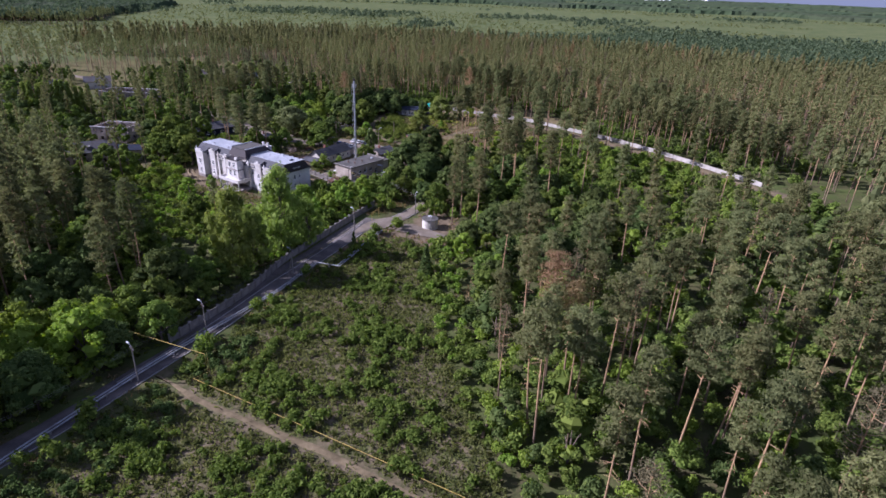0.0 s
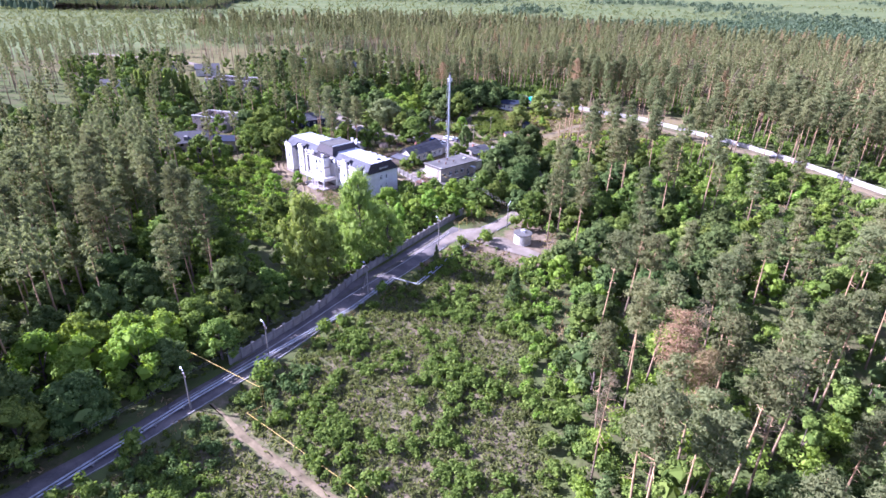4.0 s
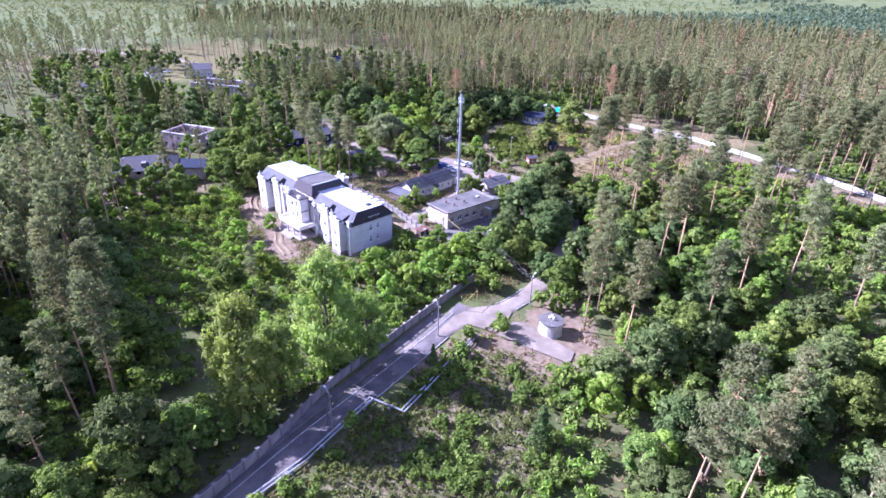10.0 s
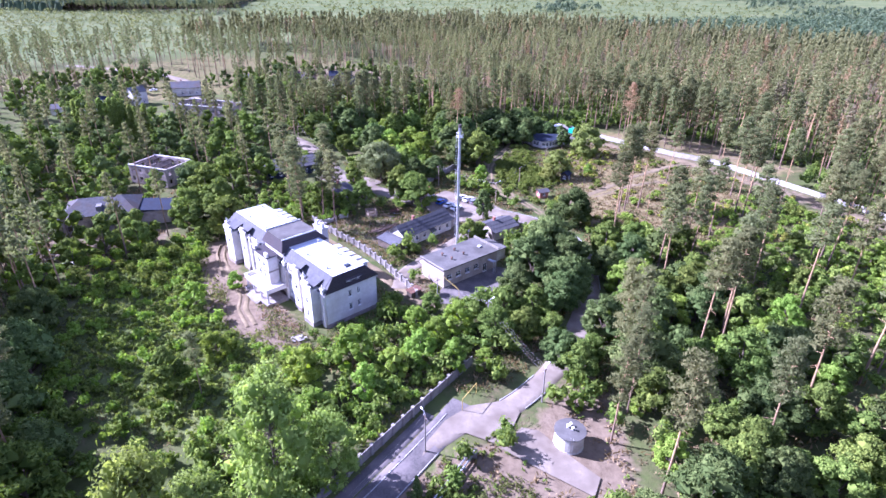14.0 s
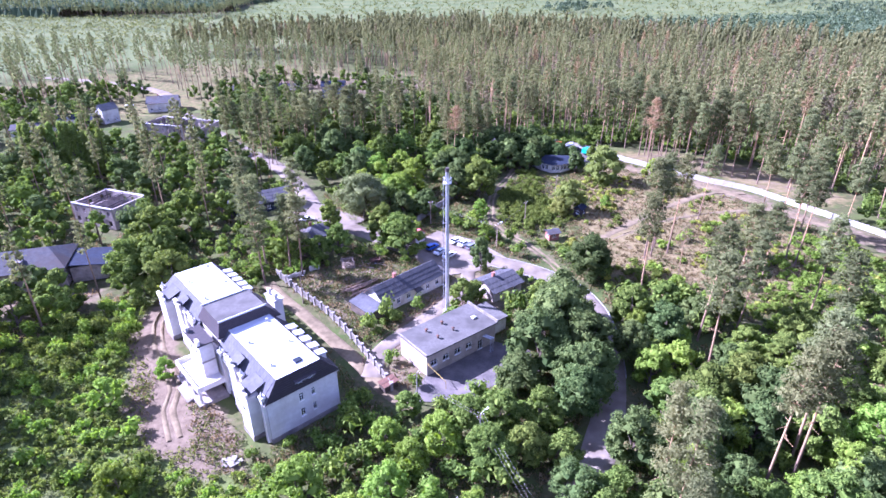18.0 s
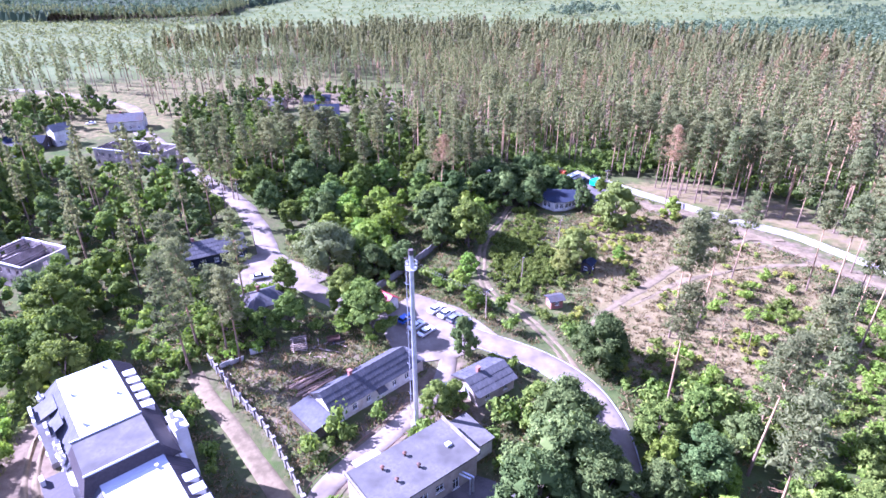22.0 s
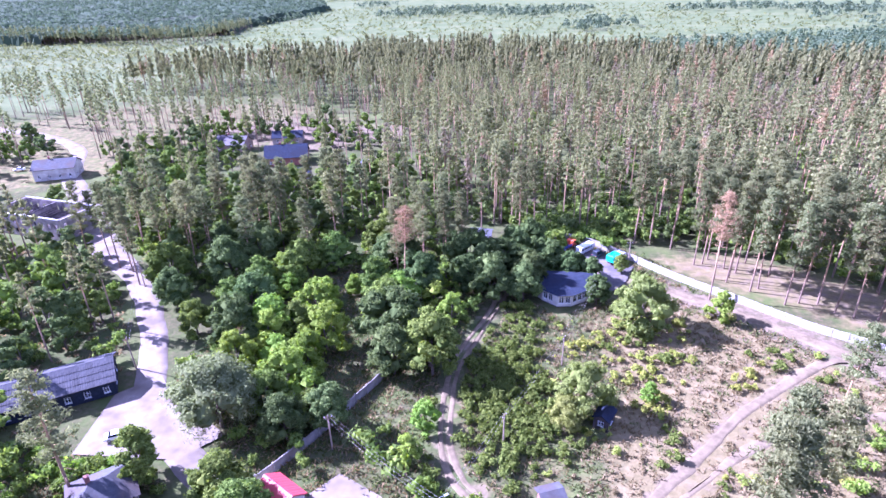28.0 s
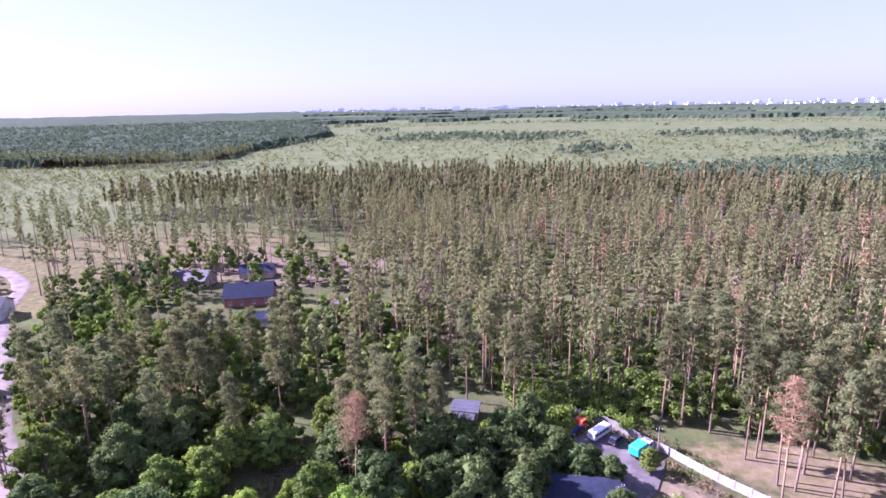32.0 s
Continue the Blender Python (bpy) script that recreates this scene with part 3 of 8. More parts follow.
patch("pavement_tank", [(14.8, 130.8), (18.6, 135.6), (21.5, 135), (26, 129.5), (29.8, 125.6), (28.2, 122), (21.9, 126)], 0.03, M_PAVE, "worn asphalt apron round the water tank")
patch("pavement_yard", [(3.5, 181), (16.8, 192.5), (24, 190), (24, 183), (10, 173.5), (1, 174)], 0.03, M_ASPHALT, "dark asphalt yard beside the boiler house")
patch("pavement_garage", [(43, 325), (51, 332), (57, 326), (63, 320), (59, 311), (53, 304), (51, 309), (53, 316), (47, 319)], 0.028, M_ASPHALT, "dark asphalt yard before the garage")
patch("pavement_square", [(-44, 247), (-26, 247), (-20, 253), (-34, 262), (-40, 268), (-46, 262)], 0.03, M_PAVE, "wide pale asphalt turning place")

# ---------------------------------------------------------------- vegetation
def unit(n):
    v = rng.normal(size=(n, 3))
    return v / np.linalg.norm(v, axis=1)[:, None]


def cards(p, nrm, size, jitter=0.6, slim=0.65):
    """Leaf sprays: one small pointed blade a point, facing roughly along its normal."""
    n = len(p)
    q = nrm + jitter * rng.normal(size=(n, 3))
    q /= np.linalg.norm(q, axis=1)[:, None] + 1e-9
    a = np.cross(q, unit(n))
    a /= np.linalg.norm(a, axis=1)[:, None] + 1e-9
    b = np.cross(q, a)
    s = size * rng.uniform(0.6, 1.4, (n, 1))
    k = rng.uniform(-0.35, 0.35, (n, 1))
    v = np.stack([p - a * s, p + b * s * slim * 1.25 + a * s * k, p + a * s - b * s * slim * 0.5 + q * s * 0.2], 1)
    return v.reshape(-1, 3), np.arange(n * 3).reshape(-1, 3)


def tri(f):
    return f if f.shape[1] == 3 else np.concatenate([f[:, [0, 1, 2]], f[:, [0, 2, 3]]])


def stack(items):
    vs, fs, o = [], [], 0
    mixed = len({f.shape[1] for _, f in items}) > 1
    for v, f in items:
        f = tri(f) if mixed else f
        vs.append(v)
        fs.append(f + o)
        o += len(v)
    return np.concatenate(vs), np.concatenate(fs)


def stick(pts, radii, sides=5):
    """A tapered limb as quads."""
    pts = np.asarray(pts, float)
    vs = []
    for i, p in enumerate(pts):
        d = pts[min(i + 1, len(pts) - 1)] - pts[max(i - 1, 0)]
        d = d / (np.linalg.norm(d) + 1e-9)
        a = np.cross(d, [0.3, 0.2, 1.0] if abs(d[2]) < 0.9 else [1.0, 0, 0])
        a /= np.linalg.norm(a)
        b = np.cross(d, a)
        th = np.arange(sides) * 2 * np.pi / sides
        vs.append(p + radii[i] * (np.cos(th)[:, None] * a + np.sin(th)[:, None] * b))
    f = [[i * sides + k, i * sides + (k + 1) % sides, (i + 1) * sides + (k + 1) % sides, (i + 1) * sides + k] for i in range(len(pts) - 1) for k in range(sides)]
    return np.concatenate(vs), np.array(f)


def clump(c, r, n, size, flatten=0.6, up=0.35, jitter=0.62, side=(0, 0, 0)):
    u = unit(n)
    u[:, 2] = np.where(u[:, 2] < -0.35, -u[:, 2], u[:, 2])
    rad = rng.uniform(0.5, 1.0, (n, 1)) ** 0.6 + (rng.uniform(size=(n, 1)) < 0.12) * rng.uniform(0, 0.35, (n, 1))
    p = c + u * rad * np.array([r, r, r * flatten])
    nn = u + np.array([0, 0, up]) + np.asarray(side, float)
    return cards(p, nn, size, jitter)


def lump(c, rx, rz, sides=6, rows=3):
    """An uneven tuft of foliage as a small closed form."""
    th = np.arange(sides) * 2 * np.pi / sides + rng.uniform(0, 1)
    vs, fs = [], []
    for i in range(rows + 1):
        f = -1 + 2 * (i + 0.12) / (rows + 0.24)
        r = math.sqrt(1 - f * f)
        j = rng.uniform(0.62, 1.3, sides)
        vs.append(np.column_stack([c[0] + rx * r * j * np.cos(th), c[1] + rx * r * j * np.sin(th), c[2] + rz * f + rng.uniform(-0.2, 0.2, sides) * rz]))
    for i in range(rows):
        for k in range(sides):
            fs.append((i * sides + k, i * sides + (k + 1) % sides, (i + 1) * sides + (k + 1) % sides, (i + 1) * sides + k))
    return np.concatenate(vs), np.array(fs)


def pine_arrays(h, full=1.0, lean=0.0, start=0.52, dead=False, fine=False):
    """Tall pine: bare trunk, long crown of needle tufts on bent limbs."""
    bend = rng.normal(0, 0.25, 2)
    ts = np.linspace(0, 1, 8)
    axis = np.stack([bend[0] * np.sin(ts * 2.5) * 1.2 + lean * h * ts, bend[1] * np.sin(ts * 2.2) * 1.2, h * ts * 0.97], 1)
    r0 = 0.0088 * h
    trunk = [stick(axis, r0 * (1.0 - 0.85 * ts), 6)]
    crown = []
    k = int(34 * full)
    at = rng.uniform(0, 6.283)
    for i in range(k):
        f = start + (0.985 - start) * ((i + rng.uniform(0, 1)) / k)
        x = (f - start) / (1 - start)
        base = np.array([np.interp(f, ts, axis[:, c]) for c in range(3)])
        reach = h * (0.02 + 0.066 * math.sin(math.pi * min(1.0, 0.28 + 0.72 * x)) ** 0.8) * rng.uniform(0.55, 1.2)
        th = at + i * 2.4 + rng.uniform(-0.5, 0.5)
        tip = base + np.array([math.cos(th) * reach, math.sin(th) * reach, reach * rng.uniform(0.15, 0.7)])
        mid = (base + tip) / 2 - np.array([0, 0, 0.1 * reach])
        trunk.append(stick([base, mid, tip], [0.08 * (1.15 - x), 0.05, 0.02], 3))
        for c, s, num in ((tip, 1.0, 20), (mid + np.array([0, 0, 0.3]), 0.85, 13)):
            cr = h * rng.uniform(0.036, 0.05) * s
            num = int(num * (3.2 if dead else 2.2) * (0.8 + 0.2 * full) * (1.35 if fine else 1.0))
            u = unit(num)
            u[:, 2] = np.where(u[:, 2] < -0.3, -u[:, 2], u[:, 2])
            p = c + u * rng.uniform(0.55, 1.0, (num, 1)) * np.array([cr, cr, cr * 0.8])
            if not dead:
                crown.append(lump(c, cr * 0.42, cr * 0.34, 4, 2))
            side = np.array([math.cos(th), math.sin(th), 0.25])
            crown.append(cards(p, 0.6 * u + 0.4 * side, 0.17 if dead else 0.24 if fine else 0.31, 0.6, 0.36))
    for i in range(7):
        f = rng.uniform(start - 0.2, start)
        base = np.array([np.interp(f, ts, axis[:, c]) for c in range(3)])
        th = rng.uniform(0, 6.283)
        ln = rng.uniform(0.7, 2.2)
        trunk.append(stick([base, base + ln * np.array([math.cos(th), math.sin(th), -0.15])], [0.045, 0.012], 3))
    return stack(trunk), stack(crown)


def broad_arrays(h, width, boughs=19, per=38, size=0.27, low=0.16, flatten=0.85, droop=0.0, subs=5):
    """Broad-leaved tree: forked trunk, boughs set unevenly round it, each with a handful of leafy tufts."""
    top = h * 0.6
    trunk = [stick([(0, 0, 0), (0.1, 0.05, top * 0.4), (0.0, 0.15, top)], [0.026 * h, 0.018 * h, 0.008 * h], 7)]
    crown = []
    squash = rng.uniform(0.82, 1.18, 2)
    mid = np.array([0, 0, h * 0.45])
    for i in range(boughs):
        x = (i + rng.uniform(0.1, 0.9)) / boughs
        z = h * (low + 0.08 + (0.84 - low) * x)
        prof = math.sqrt(max(0.06, 1 - (1.55 * (x - 0.36)) ** 2))
        br = width * rng.uniform(0.13, 0.22)
        rr = max(0.0, width * 0.5 * prof - br * 0.8) * rng.uniform(0.7, 1.18)
        th = i * 2.4 + rng.uniform(-0.6, 0.6)
        c = np.array([math.cos(th) * rr * squash[0], math.sin(th) * rr * squash[1], z])
        out = (c - mid) / (np.linalg.norm(c - mid) + 1e-6)
        crown.append(lump(c, br * 0.8, br * 0.66, 6, 2))
        for k in range(subs):
            u = unit(1)[0] + 0.75 * out + np.array([0, 0, 0.35])
            u /= np.linalg.norm(u)
            r = br * rng.uniform(0.36, 0.64)
            q = c + u * br * rng.uniform(0.62, 1.0) * np.array([1, 1, flatten])
            crown.append(lump(q, r * 0.6, r * 0.52, 4, 2))
            crown.append(clump(q, r, int(per * (r / br / 0.5) ** 1.5), size, flatten, 0.3, 0.6, 0.45 * out))
            if droop:
                n = int(per * 0.7)
                a = rng.uniform(0, 6.283, n)
                p = q + np.stack([np.cos(a) * r, np.sin(a) * r, -rng.uniform(0, droop, n) * r], 1)
                crown.append(cards(p, np.stack([np.cos(a), np.sin(a), 0 * a], 1), size * 1.2, 0.3, 0.35))
        if i % 2 == 0:
            trunk.append(stick([(0, 0.05, z * 0.45), c * np.array([0.5, 0.5, 0.8]), c], [0.011 * h, 0.007 * h, 0.003 * h], 4))
    return stack(trunk), stack(crown)


def poplar_arrays(h, width):
    trunk, crown = [stick([(0, 0, 0), (0.1, 0, h * 0.5), (0, 0.1, h * 0.95)], [0.02 * h, 0.013 * h, 0.003 * h], 7)], []
    for i in range(105):
        z = h * (0.1 + 0.88 * (i + rng.uniform(0, 1)) / 105)
        x = z / h
        w = width * 0.5 * min(1.0, 0.55 + x) * (1 - max(0.0, x - 0.45) ** 1.6 * 1.9)
        th = rng.uniform(0, 6.283)
        rr = w * rng.uniform(0.3, 0.9)
        c = np.array([math.cos(th) * rr, math.sin(th) * rr, z])
        crown.append(lump(c, width * 0.055 + 0.15, width * 0.065 + 0.15, 4, 2))
        crown.append(clump(c, width * rng.uniform(0.07, 0.13) + 0.25, 60, 0.22, 1.3, 0.2, 0.6))
        trunk.append(stick([(0, 0, z - 0.9 * rr), c], [0.06, 0.02], 3))
    return stack(trunk), stack(crown)


def spruce_arrays(h, width):
    trunk, crown = [stick([(0, 0, 0), (0, 0, h)], [0.018 * h, 0.02], 6)], []
    for i in range(40):
        x = (i + rng.uniform(0, 1)) / 40
        z = h * (0.06 + 0.93 * x)
        w = width * 0.5 * (1 - x) + 0.15
        for th in rng.uniform(0, 6.283, 3):
            c = np.array([math.cos(th) * w * 0.65, math.sin(th) * w * 0.65, z - 0.15 * w])
            crown.append(clump(c, 0.4 * w + 0.25, 26, 0.28, 0.45, 0.3, 0.5))
    return stack(trunk), stack(crown)


def bush_arrays(h, width, per=40, size=0.24, lobes=6):
    out = []
    for i in range(lobes):
        th, rr = rng.uniform(0, 6.283), width * 0.36 * rng.uniform(0.2, 1)
        c = np.array([math.cos(th) * rr, math.sin(th) * rr, h * rng.uniform(0.3, 0.68)])
        out.append(lump(c, min(width * 0.3, h * 0.42) * 0.62, min(width * 0.3, h * 0.42) * 0.5, 4, 2))
        out.append(clump(c, min(width * 0.3, h * 0.42) * rng.uniform(0.7, 1.25), per, size, 0.9, 0.35, 0.6))
    return stack(out)


class Kind:
    """Several shapes of one kind of tree, built once and then copied."""

    def __init__(self, name, label, category, group, variants, bark, leaf):
        self.name, self.items, self.made = name, [], 0
        self.tags = (label, category, group)
        for tr, cr in variants:
            self.items.append((mesh_np("trunk", *tr, bark, True), mesh_np("crown", *cr, leaf)))

    def put(self, x, y, size=1.0, which=None, label="", stretch=1.0):
        tm, cm = self.items[rnd.randrange(len(self.items)) if which is None else which]
        m = pose(x, y, -0.15, rnd.uniform(-2, 2), rnd.uniform(-2, 2), rnd.uniform(0, 360)) @ Matrix.Diagonal((size, size, size * stretch, 1))
        root = thing(self.name, m, label or self.tags[0], self.tags[1], self.tags[2])
        for nm, me in (("trunk", tm), ("crown", cm)):
            ob = new(nm, me)
            ob.parent = root
        self.made += 1
        return root


PINE = Kind("pine_tree", "tall pine with an orange-brown bare trunk and grey-green crown", "pine tree", "pines in the wood",
            [pine_arrays(h, 1.0, ln, st) for h, ln, st in ((25, 0.0, 0.44), (27, 0.02, 0.5), (24, -0.02, 0.4), (28, 0.0, 0.55), (26, 0.03, 0.47), (23, 0, 0.36))], M_PBARK, M_PINE)
NEARPINE = Kind("pine_tree", "tall pine with an orange-brown bare trunk and grey-green crown", "pine tree", "pines in the wood",
                [pine_arrays(h, 1.0, ln, st, False, True) for h, ln, st in ((25, 0.0, 0.54), (27, 0.03, 0.58), (24, -0.03, 0.5), (28, 0.0, 0.62), (23, 0.05, 0.48), (25, 0.01, 0.36), (26, -0.01, 0.4))], M_PBARK, M_PINE)
TALLPINE = Kind("pine_tree", "tall slim pine with a long bare orange trunk and small crown", "pine tree", "pines in the wood",
                [pine_arrays(h, 0.82, ln, st, False, True) for h, ln, st in ((26, 0.0, 0.62), (27, 0.03, 0.66), (25, -0.03, 0.6), (28, 0.02, 0.68), (24, 0.01, 0.58))], M_PBARK, M_PINE)
DEADPINE = Kind("dead_pine", "dead pine with rust-red needles among green pines", "pine tree", "dead pines",
                [pine_arrays(26, 0.95, 0.01, 0.62, True, True), pine_arrays(25, 0.9, -0.02, 0.55, True, True)], M_PBARK, M_PINE_RED)
GREYPINE = Kind("withered_pine", "withered pine with bare grey-brown twigs", "pine tree", "dead pines",
                [pine_arrays(25, 0.7, 0.02, 0.55, True), pine_arrays(24, 0.6, 0.0, 0.5, True)], M_PBARK, M_PINE_GREY)
BROAD = Kind("broadleaf_tree", "leafy green broad-leaved tree with an uneven rounded crown", "tree", "broad-leaved trees",
             [broad_arrays(h, w, lb) for h, w, lb in ((11, 10, 19), (12.5, 10.5, 21), (9.5, 9.5, 18), (12, 9, 20), (11.5, 9.5, 19))], M_BARK, M_LEAF)
OAK = Kind("oak_tree", "dark green oak with a dense wide crown", "tree", "broad-leaved trees",
           [broad_arrays(h, w, lb, 42, 0.27) for h, w, lb in ((13, 13, 25), (12, 12.5, 24), (14, 12, 25), (12.5, 11.5, 23))], M_BARK, M_OAK)
LIME = Kind("maple_tree", "bright yellow-green young maple in full leaf", "tree", "bright maples",
            [broad_arrays(h, w, lb, 38, 0.24, 0.02) for h, w, lb in ((8.5, 8, 16), (10, 9, 18), (7, 7.5, 15), (9.5, 7.5, 17))], M_BARK, M_LIME)
POPLAR = Kind("poplar_tree", "tall silvery green poplar with a narrow leafy crown", "tree", "poplars by the fence",
              [poplar_arrays(19, 12.5), poplar_arrays(17, 12.0)], M_BARK, M_POPLAR)
COLUMN = Kind("column_poplar", "slender column-shaped grey-green poplar", "tree", "row of poplars",
              [poplar_arrays(17, 3.2), poplar_arrays(16, 2.8)], M_BARK, M_POPLAR)
WILLOW = Kind("willow_tree", "large pale green weeping willow beside the street", "tree", "",
              [broad_arrays(13, 15, 30, 50, 0.24, 0.25, 0.8, 2.6)], M_BARK, M_WILLOW)
SALLOW = Kind("sallow_tree", "spreading pale green sallow with many stems in the dry clearing", "tree", "",
              [broad_arrays(9.5, 10, 20, 44, 0.22, 0.0)], M_BARK, M_SALLOW)
SPRUCE = Kind("spruce_tree", "dark green spruce with a pointed cone of branches", "spruce", "",
              [spruce_arrays(12, 5.0)], M_BARK, M_OAK)

FOOT = [[(-22, 160), (-54, 192), (-42, 206), (-9, 173)], [(-43, 180), (-30, 167), (-20, 172), (-40, 190)], [(-4, 187), (4, 178), (20, 191), (12, 202)],
        [(-18, 207), (-9, 197), (8, 215), (-1, 222)], [(11, 216), (17, 204), (27, 212), (20, 220)], [(-12, 243), (-5, 235), (0, 238), (-7, 246)],
        [(28, 306), (41, 294), (58, 304), (52, 312), (36, 312)], [(-64, 256), (-46, 252), (-44, 268), (-62, 270)], [(-34, 226), (-22, 226), (-22, 240), (-34, 240)],
        [(-107, 200), (-76, 211), (-83, 229), (-113, 218)], [(-111, 243), (-92, 237), (-87, 253), (-106, 261)], [(-140, 330), (-98, 320), (-98, 350), (-138, 352)],
        [(14.5, 131.4), (19, 137.2), (26, 138), (32, 130), (31.5, 124.5), (26.5, 121), (20, 127)],
        [(-6, 237), (2, 246), (13, 240), (22, 229), (13, 222), (3, 219), (-2, 226)], [(3.5, 181), (16.8, 192.5), (24, 190), (24, 183), (10, 173.5), (1, 174)],
        [(43, 325), (51, 332), (57, 326), (63, 320), (59, 311), (53, 304), (51, 309), (53, 316), (47, 319)], [(-46, 246), (-26, 246), (-20, 253), (-34, 262), (-40, 268), (-48, 262)],
        [(31, 238), (38, 238), (38, 246), (31, 246)], [(14, 326), (32, 326), (32, 346), (14, 346)], [(-74, 401), (-50, 405), (-52, 423), (-77, 419)], [(-61, 382), (-43, 384), (-44, 397), (-62, 395)], [(-84, 436), (-63, 439), (-64, 453), (-86, 450)], [(-107, 424), (-85, 423), (-85, 442), (-107, 442)], [(-36, 400), (-18, 400), (-18, 424), (-36, 424)],
        [(-175, 355), (-130, 355), (-130, 410), (-175, 410)]]
WAYS = [(MAIN, 3.3), (RUTS, 3.4), (VERGE, 1.6), (SIDE, 4.4), (TRACK, 2.6), (RTRACK, 1.7), (RBRANCH, 0.9), (WALLROAD, 3.2), (LROAD, 5.0), (GRAVEL, 3.2), (SERVICE, 3.2), (PATHDIRT, 1.1), (FENCE, 1.6), (WALL, 1.6)]


def open_spot(x, y, more=0.0):
    ok = np.ones(np.shape(x), bool)
    for line, d in WAYS:
        ok &= far_from(x, y, line) > d + more
    for poly in FOOT:
        ok &= ~inside(x, y, poly)
        if more:
            ok &= far_from(x, y, poly + [poly[0]]) > more
    return ok


def scatter(poly, step, more=0.0, without=(), check=True):
    """Points on a shaken grid inside a polygon, off roads and buildings."""
    q = np.array(poly, float)
    gx, gy = np.meshgrid(np.arange(q[:, 0].min(), q[:, 0].max(), step), np.arange(q[:, 1].min(), q[:, 1].max(), step), indexing="ij")
    x = gx.ravel() + rng.uniform(-0.48, 0.48, gx.size) * step
    y = gy.ravel() + rng.uniform(-0.48, 0.48, gx.size) * step
    ok = inside(x, y, poly)
    for w in without:
        ok &= ~inside(x, y, w)
    x, y = x[ok], y[ok]
    if check:
        ok = open_spot(x, y, more)
        x, y = x[ok], y[ok]
    return np.stack([x, y], 1)


taken = []
REACH = {"oak_tree": 4.8, "broadleaf_tree": 4.0, "maple_tree": 3.4, "pine_tree": 2.6}


def single(kind, x, y, size=1.0, which=None, label="", stretch=1.0):
    taken.append((x, y, REACH.get(kind.name, 3.0) * size))
    return kind.put(x, y, size, which, label, stretch)


def free(pts, d):
    if not taken:
        return pts
    t = np.array(taken)
    keep = np.ones(len(pts), bool)
    for tx, ty, r in t:
        keep &= np.hypot(pts[:, 0] - tx, pts[:, 1] - ty) > r * d
    return pts[keep]


# trees that stand out
for x, y, w in ((81.4, 322.7, 1), (83.6, 325.5, 3), (88.1, 317.7, 3), (92.7, 323.4, 1), (79.6, 342.6, 3), (77.2, 351.6, 1), (69.6, 342, 1), (88.6, 347.6, 3), (105.8, 344.2, 1), (103.7, 313.6, 3), (101, 302.6, 1),
                (110.7, 296.1, 3), (95.5, 316, 1), (98, 328, 3), (111, 316, 1), (117.5, 308, 3), (120.9, 286.5, 1), (126, 292, 3), (90, 333, 1), (75.5, 331.5, 3), (84, 331, 1), (106, 322, 3), (122, 299, 1), (131, 279, 3)):
    single(NEARPINE, x, y, 0.96 + 0.012 * ((x * 7) % 9), w)
single(POPLAR, -27.6, 104.4, 1.1, 1, "", 1.22)
single(POPLAR, -24.0, 109.5, 0.85, 0)
single(POPLAR, -17.0, 117.8, 1.1, 0, "", 1.14)
single(POPLAR, -10.5, 122.5, 0.8, 1)
for x, y, s in ((-66.5, 69.5, 1.1), (-57.5, 67.5, 1.15), (-50.0, 70.5, 1.2), (-48.5, 78.0, 1.0), (-60.5, 74.5, 1.15), (-54, 76.5, 1.1)):
    single(LIME, x, y, s, 1)
single(DEADPINE, 34.5, 52.0, 1.12, 0)
single(DEADPINE, 37.5, 50.5, 1.0, 1)
single(GREYPINE, 44.6, 44.5, 1.05, 0)
single(DEADPINE, 77.0, 303.5, 1.1, 1)
single(DEADPINE, 4.2, 300.5, 0.95, 0)
single(DEADPINE, 88.0, 352.0, 1.05, 0)
single(WILLOW, -21.5, 255.0, 1.0)
single(SALLOW, 42.0, 263.0, 1.0)
single(SALLOW, 38.6, 259.0, 0.62)
single(SALLOW, 57.8, 290.5, 1.25)
single(OAK, 14.2, 221.6, 0.42, 2, "", 1.65)
single(LIME, 54.2, 266.4, 0.4)
single(SPRUCE, 2.0, 120.8, 0.4)
single(SPRUCE, 19.5, 101.0, 0.75)
for x, y, s in ((25.2, 183, 0.95), (31.5, 200.5, 0.95), (28.5, 190, 1.05), (33.5, 191, 0.8), (41.2, 220.8, 0.85), (20.5, 176.5, 0.7), (34.0, 184.5, 0.98), (32.4, 176.5, 0.85), (43.2, 187.5, 0.7), (27.5, 153, 0.6), (37.5, 162, 0.7), (30.5, 172, 0.8), 
                (5.3, 281, 1.05), (8, 302, 0.9), (47, 315.5, 0.42), (33, 301, 0.75), (28, 311, 0.9), (31, 317, 0.85), (36, 326, 0.8), (25, 302, 0.8),
                (-1, 311, 0.9), (6.5, 271.5, 0.85), (19.5, 305, 0.8), (50, 300, 0.6)):
    single(OAK, x, y, s)
